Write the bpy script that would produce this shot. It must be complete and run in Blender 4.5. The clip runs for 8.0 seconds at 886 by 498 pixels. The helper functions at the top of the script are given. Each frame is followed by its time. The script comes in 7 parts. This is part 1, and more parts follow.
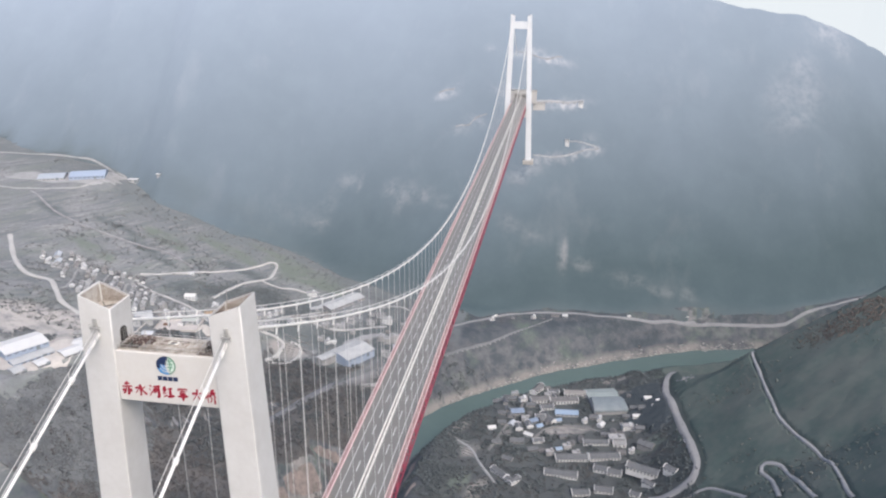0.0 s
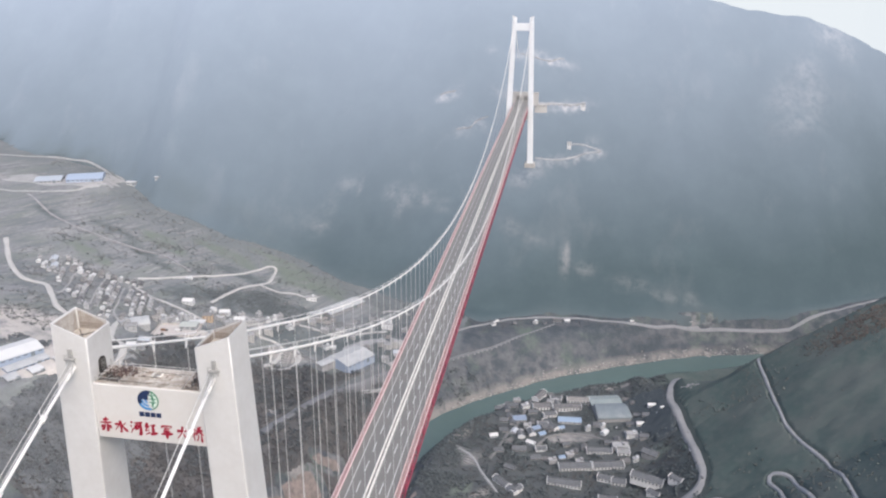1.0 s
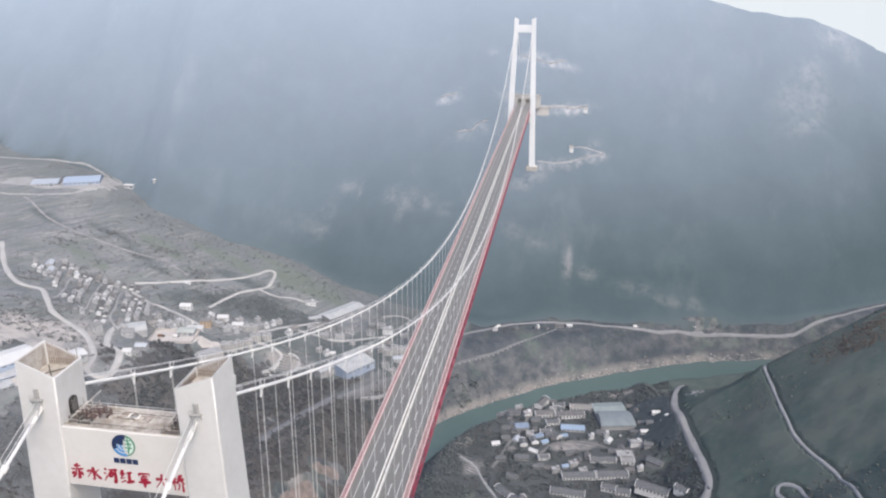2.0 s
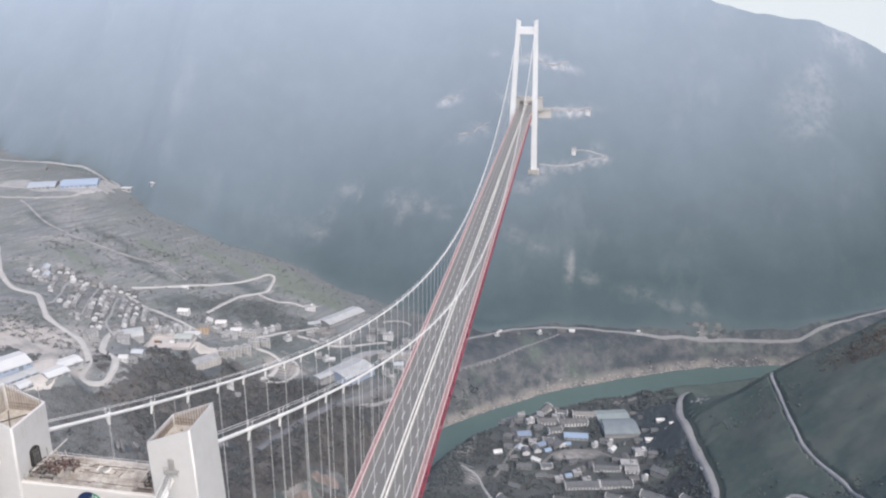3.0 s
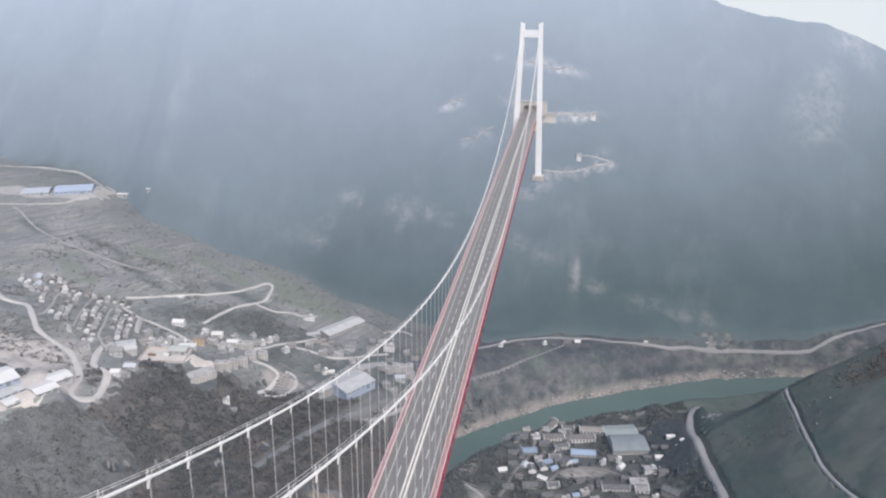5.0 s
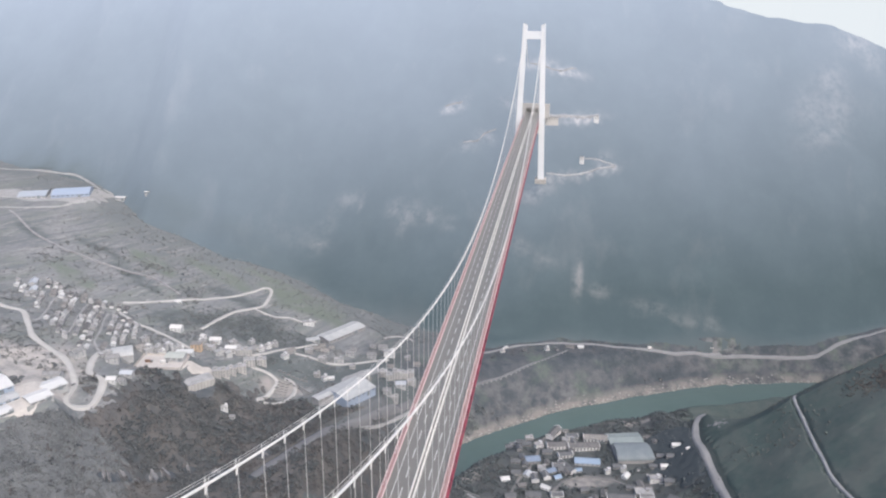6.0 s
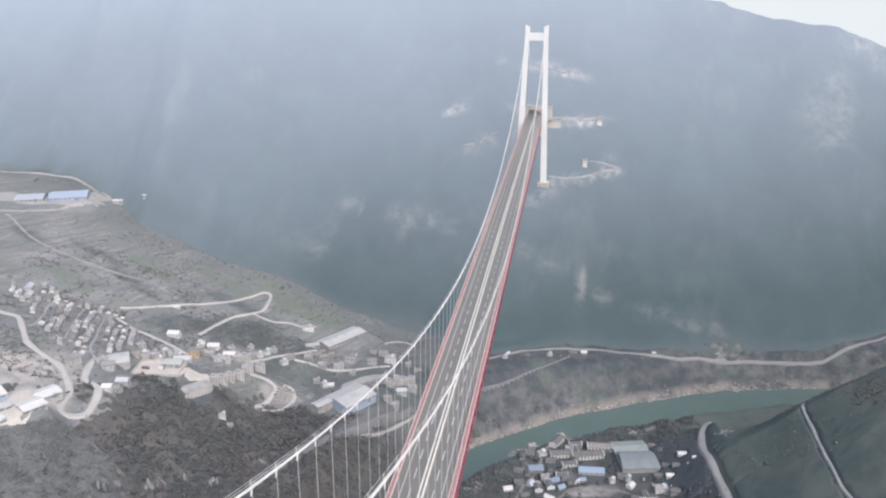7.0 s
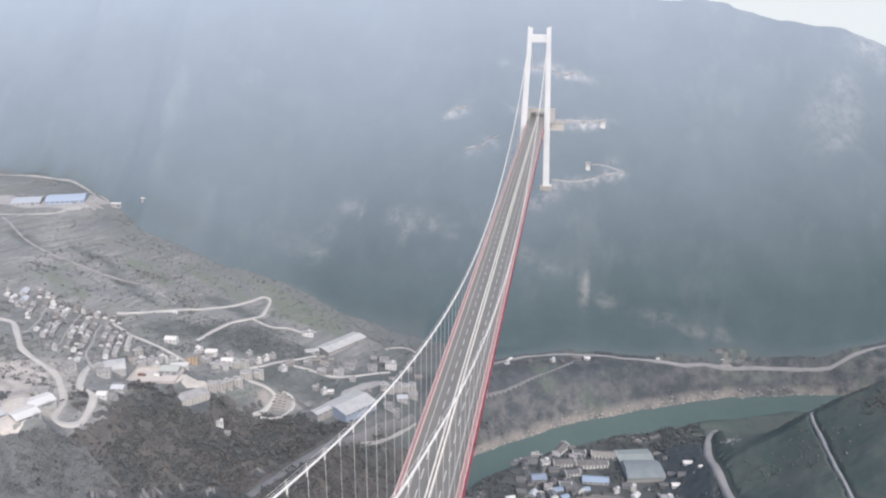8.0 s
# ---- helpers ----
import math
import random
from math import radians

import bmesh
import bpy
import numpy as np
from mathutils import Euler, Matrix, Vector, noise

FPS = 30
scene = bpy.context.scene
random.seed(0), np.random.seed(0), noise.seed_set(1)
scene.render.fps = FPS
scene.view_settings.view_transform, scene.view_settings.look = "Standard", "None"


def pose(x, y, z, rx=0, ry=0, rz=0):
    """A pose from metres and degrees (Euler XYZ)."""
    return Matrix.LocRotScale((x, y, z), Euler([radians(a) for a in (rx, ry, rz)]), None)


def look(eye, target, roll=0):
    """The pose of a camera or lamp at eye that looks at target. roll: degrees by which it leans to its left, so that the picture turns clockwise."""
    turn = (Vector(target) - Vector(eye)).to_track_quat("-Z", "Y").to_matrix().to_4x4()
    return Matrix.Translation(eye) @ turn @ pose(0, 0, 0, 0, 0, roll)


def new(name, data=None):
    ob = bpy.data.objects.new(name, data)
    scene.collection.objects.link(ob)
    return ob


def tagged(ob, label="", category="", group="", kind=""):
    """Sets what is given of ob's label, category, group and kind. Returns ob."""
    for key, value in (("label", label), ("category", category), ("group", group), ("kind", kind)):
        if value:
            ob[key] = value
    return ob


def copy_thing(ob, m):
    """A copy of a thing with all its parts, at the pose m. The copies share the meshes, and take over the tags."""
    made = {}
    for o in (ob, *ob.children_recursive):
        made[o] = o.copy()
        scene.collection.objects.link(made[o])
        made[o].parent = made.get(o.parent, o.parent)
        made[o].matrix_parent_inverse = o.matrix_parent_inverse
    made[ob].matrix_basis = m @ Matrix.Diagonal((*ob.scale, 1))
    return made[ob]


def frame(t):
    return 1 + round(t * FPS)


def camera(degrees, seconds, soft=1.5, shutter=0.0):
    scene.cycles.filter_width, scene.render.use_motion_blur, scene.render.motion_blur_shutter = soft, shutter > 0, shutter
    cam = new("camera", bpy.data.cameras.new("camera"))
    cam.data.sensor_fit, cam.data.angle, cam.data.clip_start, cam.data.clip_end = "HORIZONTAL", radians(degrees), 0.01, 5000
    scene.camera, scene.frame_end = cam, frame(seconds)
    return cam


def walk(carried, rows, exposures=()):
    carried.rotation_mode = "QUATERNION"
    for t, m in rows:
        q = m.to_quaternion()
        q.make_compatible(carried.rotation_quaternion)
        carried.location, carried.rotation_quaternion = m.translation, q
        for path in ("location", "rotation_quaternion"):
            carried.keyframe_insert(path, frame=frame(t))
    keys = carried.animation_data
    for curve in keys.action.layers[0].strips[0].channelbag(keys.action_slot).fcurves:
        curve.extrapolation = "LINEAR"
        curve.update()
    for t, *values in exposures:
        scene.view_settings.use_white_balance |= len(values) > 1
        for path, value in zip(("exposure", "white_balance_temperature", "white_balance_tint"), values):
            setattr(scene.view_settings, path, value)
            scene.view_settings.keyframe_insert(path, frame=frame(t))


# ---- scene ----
# ---- camera: seconds, eye, yaw, pitch, lean
cam = camera(59.11, 8.0, soft=2.2)
ROWS = [
    (0.0, 76.38, -134.60, 61.60, 8.670, -19.369, -0.396),
    (0.5, 74.34, -127.67, 61.18, 8.660, -19.313, -0.429),
    (1.0, 72.42, -120.56, 60.84, 8.656, -19.260, -0.456),
    (1.5, 70.58, -113.30, 60.56, 8.657, -19.209, -0.477),
    (3.0, 65.20, -90.87, 59.88, 8.679, -19.068, -0.513),
    (3.5, 63.39, -83.25, 59.67, 8.691, -19.024, -0.520),
    (4.0, 61.56, -75.58, 59.43, 8.704, -18.981, -0.524),
    (4.5, 59.71, -67.88, 59.17, 8.719, -18.938, -0.527),
    (6.0, 54.23, -44.70, 58.05, 8.782, -18.800, -0.528),
    (6.5, 52.52, -36.95, 57.54, 8.812, -18.748, -0.526),
    (7.0, 50.93, -29.20, 56.94, 8.848, -18.690, -0.522),
    (7.5, 49.53, -21.43, 56.25, 8.894, -18.626, -0.517),
    (8.0, 48.36, -13.64, 55.45, 8.950, -18.554, -0.509),
]
walk(cam, [(t, pose(x, y, z, 90 + pitch, 0, yaw) @ pose(0, 0, 0, 0, 0, -lean)) for t, x, y, z, yaw, pitch, lean in ROWS],
     exposures=((0.0, 0.72, 6430, 10), (1.5, 0.71, 6390, 10), (3.0, 0.67, 6340, 10), (4.0, 0.62, 6330, 10), (4.7, 0.63, 6340, 10), (5.8, 0.69, 6400, 10), (8.0, 0.72, 6450, 10)))

# ---- light: hazy overcast day, weak wide sun high behind the camera
world = bpy.data.worlds.new("overcast_sky")
scene.world = world
world.use_nodes = True
wn = world.node_tree.nodes
sky = wn.new("ShaderNodeTexSky")
sky.sky_type = "NISHITA"
sky.sun_disc = False
sky.sun_elevation = radians(48)
sky.sun_rotation = radians(144)
sky.air_density, sky.dust_density, sky.ozone_density = 1.0, 6.0, 1.8
wn["Background"].inputs["Strength"].default_value = 0.15
world.node_tree.links.new(sky.outputs["Color"], wn["Background"].inputs["Color"])
sun_data = bpy.data.lights.new("sun", "SUN")
sun_data.energy, sun_data.angle, sun_data.color = 0.57, radians(50), (1.0, 0.985, 0.965)
sun = new("sun", sun_data)
sun.matrix_world = look((540, -740, 1020), (0, 0, 0))


# ---- materials
def material(name, base, rough=0.7, metal=0.0, vary=0.0, scale=1.0, dark=None, bump=0.0, bump_scale=8.0, island=0.0, glow=None, gloss=0.3):
    """A node material: base colour, worn towards dark by noise at two scales (scale: features a metre), with fine relief."""
    m = bpy.data.materials.new(name)
    m.use_nodes = True
    nt = m.node_tree
    b = nt.nodes["Principled BSDF"]
    b.inputs["Roughness"].default_value, b.inputs["Metallic"].default_value = rough, metal
    b.inputs["Specular IOR Level"].default_value = gloss
    col = nt.nodes.new("ShaderNodeRGB")
    col.outputs[0].default_value = (*base, 1)
    out = col.outputs[0]
    geo = nt.nodes.new("ShaderNodeNewGeometry")
    if vary or dark:
        other = dark or tuple(c * 0.6 for c in base)
        for k, (sc, det) in enumerate(((scale, 4), (scale * 7, 6))):
            n = nt.nodes.new("ShaderNodeTexNoise")
            n.inputs["Scale"].default_value, n.inputs["Detail"].default_value, n.inputs["Roughness"].default_value = sc, det, 0.65
            nt.links.new(geo.outputs["Position"], n.inputs["Vector"])
            r = nt.nodes.new("ShaderNodeMapRange")
            r.inputs[1].default_value, r.inputs[2].default_value, r.inputs[4].default_value = 0.42, 0.66, vary * (1, 0.6)[k]
            nt.links.new(n.outputs["Fac"], r.inputs[0])
            mx = nt.nodes.new("ShaderNodeMixRGB")
            mx.inputs[2].default_value = (*other, 1)
            nt.links.new(r.outputs[0], mx.inputs[0])
            nt.links.new(out, mx.inputs[1])
            out = mx.outputs[0]
    if island:
        hsv = nt.nodes.new("ShaderNodeHueSaturation")
        rr = nt.nodes.new("ShaderNodeMapRange")
        rr.inputs[3].default_value, rr.inputs[4].default_value = 1 - island, 1 + island
        nt.links.new(geo.outputs["Random Per Island"], rr.inputs[0])
        nt.links.new(rr.outputs[0], hsv.inputs["Value"])
        nt.links.new(out, hsv.inputs["Color"])
        out = hsv.outputs[0]
    nt.links.new(out, b.inputs["Base Color"])
    if bump:
        n = nt.nodes.new("ShaderNodeTexNoise")
        n.inputs["Scale"].default_value, n.inputs["Detail"].default_value = bump_scale, 5
        nt.links.new(geo.outputs["Position"], n.inputs["Vector"])
        bp = nt.nodes.new("ShaderNodeBump")
        bp.inputs["Strength"].default_value, bp.inputs["Distance"].default_value = 0.6, bump
        nt.links.new(n.outputs["Fac"], bp.inputs["Height"])
        nt.links.new(bp.outputs[0], b.inputs["Normal"])
    return m


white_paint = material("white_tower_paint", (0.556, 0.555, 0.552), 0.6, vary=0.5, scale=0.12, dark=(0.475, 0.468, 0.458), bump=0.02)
# far tower's white, its colour paled and blued to paint in distance haze
hazed_paint = material("hazed_white_tower_paint", (0.66, 0.685, 0.72), 0.7, vary=0.4, scale=0.1, dark=(0.58, 0.60, 0.63))
cream_paint = material("cream_beam_paint", (0.572, 0.562, 0.548), 0.6, vary=0.4, scale=0.15, dark=(0.52, 0.495, 0.46), bump=0.02)
cable_paint = material("white_cable_wrap", (0.74, 0.735, 0.72), 0.75, gloss=0.1, vary=0.25, scale=0.5, dark=(0.74, 0.73, 0.71))
hanger_paint = material("pale_hanger_sheath", (0.64, 0.64, 0.64), 0.5, vary=0.2, scale=0.3)
red_steel = material("red_truss_steel", (0.30, 0.066, 0.108), 0.6, vary=0.4, scale=0.3, dark=(0.24, 0.036, 0.052))
pink_rail = material("faded_red_barrier", (0.76, 0.60, 0.59), 0.55, vary=0.4, scale=0.3, dark=(0.64, 0.43, 0.43))
grating = material("dull_red_grating", (0.36, 0.255, 0.255), 0.7, vary=0.6, scale=0.3, dark=(0.30, 0.165, 0.17))
asphalt = material("grey_asphalt", (0.172, 0.167, 0.154), 0.45, gloss=0.5, vary=0.5, scale=0.05, dark=(0.138, 0.136, 0.128), bump=0.01, bump_scale=30)
line_paint = material("white_road_paint", (0.72, 0.72, 0.70), 0.6, vary=0.4, scale=0.6, dark=(0.5, 0.5, 0.48))
barrier_grey = material("pale_steel_barrier", (0.80, 0.79, 0.75), 0.5, vary=0.3, scale=0.4)
rust_floor = material("rust_stained_concrete", (0.52, 0.485, 0.435), 0.9, vary=0.95, scale=0.3, dark=(0.235, 0.20, 0.165), bump=0.03)
dusty_slab = material("dusty_pale_concrete", (0.50, 0.47, 0.42), 0.9, vary=0.9, scale=0.45, dark=(0.27, 0.23, 0.19), bump=0.03)
dirty_lining = material("dirty_cream_concrete", (0.49, 0.47, 0.44), 0.9, vary=0.9, scale=0.6, dark=(0.30, 0.265, 0.235), bump=0.03)
rope_grey = material("pale_galvanised_rope", (0.68, 0.68, 0.67), 0.5, vary=0.2)
rust_bar = material("rusty_brown_steel", (0.20, 0.15, 0.125), 0.85, vary=0.6, scale=0.8, dark=(0.11, 0.07, 0.055))
dark_metal = material("dark_stained_steel", (0.07, 0.065, 0.06), 0.6, vary=0.5, scale=1.0)
winch_red = material("dull_red_winch_steel", (0.135, 0.09, 0.085), 0.75, vary=0.7, scale=0.8, dark=(0.06, 0.048, 0.046))
pale_pole = material("pale_dusty_steel", (0.46, 0.44, 0.42), 0.6, vary=0.5, scale=0.8)
streak_grey = material("grey_rain_streak", (0.47, 0.46, 0.445), 0.8, vary=0.5, scale=1.5)
black_gap = material("unlit_black_opening", (0.015, 0.015, 0.017), 0.9)
grey_steel = material("weathered_grey_steel", (0.34, 0.34, 0.33), 0.5, vary=0.5, scale=1.0)
letter_red = material("red_letter_enamel", (0.28, 0.016, 0.038), 0.4)
logo_navy = material("navy_enamel", (0.02, 0.035, 0.09), 0.4)
logo_blue = material("blue_enamel", (0.08, 0.25, 0.50), 0.4)
logo_green = material("green_enamel", (0.05, 0.20, 0.12), 0.4)
logo_pale = material("pale_green_enamel", (0.55, 0.68, 0.60), 0.4)


# ---- the lie of the land
RIVER = ((-170, 250), (-160, 430), (-142, 560), (-128, 650), (-110, 718), (-78, 778), (-38, 824), (5, 862), (85, 918), (200, 978), (330, 1032), (450, 1056), (600, 1085), (800, 1150))
WATER = -520.0


def lattice(ix, iy, seed):
    h = np.sin(ix * 127.1 + iy * 311.7 + seed * 74.7) * 43758.5453
    return h - np.floor(h)


def value_noise(x, y, seed=0):
    ix, iy = np.floor(x), np.floor(y)
    fx, fy = x - ix, y - iy
    fx, fy = fx * fx * (3 - 2 * fx), fy * fy * (3 - 2 * fy)
    a, b = lattice(ix, iy, seed), lattice(ix + 1, iy, seed)
    c, d = lattice(ix, iy + 1, seed), lattice(ix + 1, iy + 1, seed)
    return (a + (b - a) * fx) * (1 - fy) + (c + (d - c) * fx) * fy - 0.5


def fractal(x, y, size, octaves=4, seed=0):
    z, amp = 0, 1.0
    for k in range(octaves):
        z = z + amp * value_noise(x / size + 17.3 * k, y / size - 9.1 * k, seed + k)
        size, amp = size * 0.5, amp * 0.5
    return z


def smin(a, b, k):
    h = np.clip(0.5 + 0.5 * (b - a) / k, 0, 1)
    return b + (a - b) * h - k * h * (1 - h)


def smax(a, b, k):
    return -smin(-a, -b, k)


def step(a, b, x):
    u = np.clip((x - a) / (b - a), 0, 1)
    return u * u * (3 - 2 * u)


def river_distance(x, y):
    """Metres from the middle of the river, and the side: 1 on the far bank, -1 on the near one."""
    best, side = np.full(np.shape(x), 1e9), np.ones(np.shape(x))
    for (ax, ay), (bx, by) in zip(RIVER, RIVER[1:]):
        vx, vy = bx - ax, by - ay
        u = np.clip(((x - ax) * vx + (y - ay) * vy) / (vx * vx + vy * vy), 0, 1)
        d = np.hypot(x - ax - u * vx, y - ay - u * vy)
        s = np.where(vx * (y - ay) - vy * (x - ax) > 0, 1.0, -1.0)
        side = np.where(d < best, s, side)
        best = np.minimum(best, d)
    return best, side


FOOT = ((-1400, -1000, -800, -720, -650, -500, -390, -250, -100, 100, 300, 520, 700, 900), (1500, 1330, 1262, 1212, 1140, 1094, 1098, 1062, 1035, 1075, 1092, 1195, 1340, 1500))


def mountain_foot(x):
    return np.interp(x, *FOOT)


def terrain(x, y):
    """Height of the ground."""
    x, y = np.asarray(x, float), np.asarray(y, float)
    d, side = river_distance(x, y)
    d = d - np.interp(x, (-100, -50, 10, 100, 220, 400), (27, 29, 33, 39, 44, 46)) + 7 * fractal(x, y, 60, 3, 5)
    # far bank: bench above the water, the town's plateau, the mountain
    shelf = np.interp(x, (-1400, -900, -800, -628, -500, -390, -276, -150, 0, 150, 700), (-240, -288, -300, -338, -372, -400, -428, -446, -458, -470, -466))
    shelf = shelf + 0.13 * np.clip(850 - y, 0, 400) * step(-250, -340, x) + 10 * fractal(x, y, 170, 4, 1)
    bench = smin(-520 + np.interp(y, (640, 760), (1.8, 1.15)) * d, -443 + 0.04 * d, 14)
    bench = smax(bench, -444 + 0.75 * (d - 150), 12)
    far = smin(bench, shelf, 10)
    slope = np.interp(x, (-900, -300, 0, 200, 500, 700), (1.35, 1.4, 1.18, 1.12, 1.45, 1.6))
    rise = y - mountain_foot(x) + 60 * fractal(x, y, 330, 4, 2)
    crest = np.interp(x, (-1500, -400, 150, 240, 285, 325, 346, 382, 426, 465, 503, 528, 573, 610, 643, 684, 800, 1200), (180, 160, 60, 34, 31, 23, 14, 4, 1, -6, -3, -9, -20, -28, -36, -46, -66, -120)) + 4 * fractal(x, y * 0.2, 55, 3, 8)
    hill = smin(shelf + slope * np.maximum(rise, 0), crest - 0.5 * np.maximum(y - 1530, 0) + 0.12 * (y - 1500) * (y < 1530), 22)
    far = np.where(rise > 0, smax(far, hill, 6), far)
    # near bank: the village's terrace, the tower's slope, the hill beside it
    south = np.interp(y, (-1500, -200, 0, 300, 440, 540, 600), (160, -150, -215, -345, -424, -456, -460)) + 0 * x
    village = south - 8 * step(760, 860, y) + 3 * fractal(x, y, 90, 3, 3)
    spur = -438 + 0.755 * (x - 215) - (np.interp(x, (245, 285), (0.16, 0.65)) * np.clip(y - 745, 0, 65) + np.interp(x, (245, 285), (0.3, 1.15)) * np.clip(y - 810, 0, 25) + 1.15 * np.maximum(y - 835, 0)) * step(190, 235, x) + 14 * fractal(x, y, 120, 4, 4) + 0.3 * np.maximum(520 - y, 0)
    spur = smin(spur, -170 + 0 * x, 60)
    near = smin(-519 + 1.2 * d, smax(village, spur, 10), 8)
    z = np.where(side > 0, far, near)
    z = np.where(d < 4, np.minimum(z, -515 + 1.2 * d), z)
    z = np.maximum(z, -532)
    # past the far side of the ranges all falls away into the haze
    z = z - 0.35 * np.maximum(y - 1650, 0) * (y > 1650)
    return np.maximum(z, -900)


def axis(*spans):
    out = []
    for a, b, s in spans:
        out += list(np.arange(a, b, s))
    return np.array(out + [spans[-1][1]], float)


GX = axis((-4600, -1700, 290), (-1700, -1000, 20), (-1000, 700, 7), (700, 1100, 25), (1100, 4600, 250))
GY = axis((-4600, -300, 250), (-300, 380, 20), (380, 1280, 7), (1280, 1680, 10), (1680, 4600, 225))
XX, YY = np.meshgrid(GX, GY)
ZZ = terrain(XX, YY) + 1.5 * fractal(XX, YY, 22, 2, 6) * (YY < 1700)
# ground levelled for works, sheds and halls: x, y, width, depth, turn, margin
PADS = ((-488, 566, 70, 62, 52, 26), (-352, 731, 30, 20, 44, 8), (-446, 724, 28, 30, 46, 8), (-194, 808, 60, 54, 56, 20), (-800, 1150, 96, 60, 24, 26), (-252, 968, 82, 38, 57, 16), (-409, 742, 58, 38, 8, 10))
for px, py, w, d, rot, edge in PADS:
    c, s = math.cos(math.radians(rot)), math.sin(math.radians(rot))
    u, v = np.abs((XX - px) * c + (YY - py) * s) - w / 2, np.abs((YY - py) * c - (XX - px) * s) - d / 2
    flat = step(edge, 0, np.maximum(u, v))
    ZZ = ZZ * (1 - flat) + float(terrain(px, py)) * flat
UPHILL = ((-400, -150, -38, 24, 65, 116, 191, 276, 362, 448, 501, 557, 640, 800, 1200), (1100, 1050, 1010, 1056, 1074, 1080, 1085, 1107, 1124, 1140, 1165, 1196, 1250, 1380, 1720))


def backdrop_depth(x, y):
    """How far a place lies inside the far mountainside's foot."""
    climb = y - mountain_foot(x) + 60 * fractal(x, y, 330, 4, 2) + 14
    east = step(-190, -90, x)
    return east * (y - np.interp(x, *UPHILL)) + (1 - east) * np.minimum(climb, 90)


ZZ = ZZ - 14 * step(14, 34, backdrop_depth(XX, YY)) * (YY < 1690)


def ground(x, y):
    """Height of the ground's mesh."""
    i = int(np.clip(np.searchsorted(GX, x) - 1, 0, len(GX) - 2))
    j = int(np.clip(np.searchsorted(GY, y) - 1, 0, len(GY) - 2))
    u, v = (x - GX[i]) / (GX[i + 1] - GX[i]), (y - GY[j]) / (GY[j + 1] - GY[j])
    return float((ZZ[j, i] * (1 - u) + ZZ[j, i + 1] * u) * (1 - v) + (ZZ[j + 1, i] * (1 - u) + ZZ[j + 1, i + 1] * u) * v)


# ---- building helpers
def mesh_object(name, bm, mat, parent=None, label="", smooth=False):
    me = bpy.data.meshes.new(name)
    bm.to_mesh(me)
    bm.free()
    if mat:
        me.materials.append(mat)
    if smooth:
        me.polygons.foreach_set("use_smooth", [True] * len(me.polygons))
    ob = new(name, me)
    if parent:
        ob.parent = parent
    if label:
        ob["label"] = label
    return ob


def part(name, bm, mat, parent, label=""):
    return mesh_object(name, bm, mat, parent, label)


def thing(name, label, category, m=None, group="", kind=""):
    ob = new(name)
    ob.empty_display_size = 1
    if m is not None:
        ob.matrix_world = m
    return tagged(ob, label, category, group, kind)


def box(bm, x0, y0, z0, x1, y1, z1, taper=0.0, bevel=0.0):
    """A box between two corners; taper draws in its top."""
    t = taper
    v = [bm.verts.new(p) for p in ((x0, y0, z0), (x1, y0, z0), (x1, y1, z0), (x0, y1, z0), (x0 + t, y0 + t, z1), (x1 - t, y0 + t, z1), (x1 - t, y1 - t, z1), (x0 + t, y1 - t, z1))]
    f = [bm.faces.new([v[i] for i in q]) for q in ((3, 2, 1, 0), (4, 5, 6, 7), (0, 1, 5, 4), (1, 2, 6, 5), (2, 3, 7, 6), (3, 0, 4, 7))]
    if bevel:
        bmesh.ops.bevel(bm, geom=list({e for q in f for e in q.edges}), offset=bevel, segments=1, affect="EDGES")
    return bm


def beam(bm, a, b, w, h=None, sides=4):
    """A bar from a to b: square of w by h, or round with more sides."""
    a, b = Vector(a), Vector(b)
    d = (b - a).normalized()
    s = d.cross(Vector((0, 0, 1)))
    s = s.normalized() if s.length > 1e-4 else Vector((1, 0, 0))
    u = s.cross(d)
    h = h or w
    off = math.pi / sides
    k = 1 / math.cos(off) if sides == 4 else 1
    ring = [(math.cos(2 * math.pi * i / sides + off) * w / 2 * k, math.sin(2 * math.pi * i / sides + off) * h / 2 * k) for i in range(sides)]
    lo = [bm.verts.new(a + s * p + u * q) for p, q in ring]
    hi = [bm.verts.new(b + s * p + u * q) for p, q in ring]
    for i in range(sides):
        bm.faces.new((lo[i], lo[(i + 1) % sides], hi[(i + 1) % sides], hi[i]))
    bm.faces.new(lo[::-1]), bm.faces.new(hi)
    return bm


def tube(bm, path, radius, sides=10):
    """A round tube along a path in a plane of constant x."""
    rings = []
    for i, p in enumerate(path):
        p = Vector(p)
        d = (Vector(path[min(i + 1, len(path) - 1)]) - Vector(path[max(i - 1, 0)])).normalized()
        s = Vector((1, 0, 0))
        u = s.cross(d).normalized()
        rings.append([bm.verts.new(p + (s * math.cos(2 * math.pi * k / sides) + u * math.sin(2 * math.pi * k / sides)) * radius) for k in range(sides)])
    for a, b in zip(rings, rings[1:]):
        for k in range(sides):
            f = bm.faces.new((a[k], a[(k + 1) % sides], b[(k + 1) % sides], b[k]))
            f.smooth = True
    bm.faces.new(rings[0][::-1]), bm.faces.new(rings[-1])
    return bm


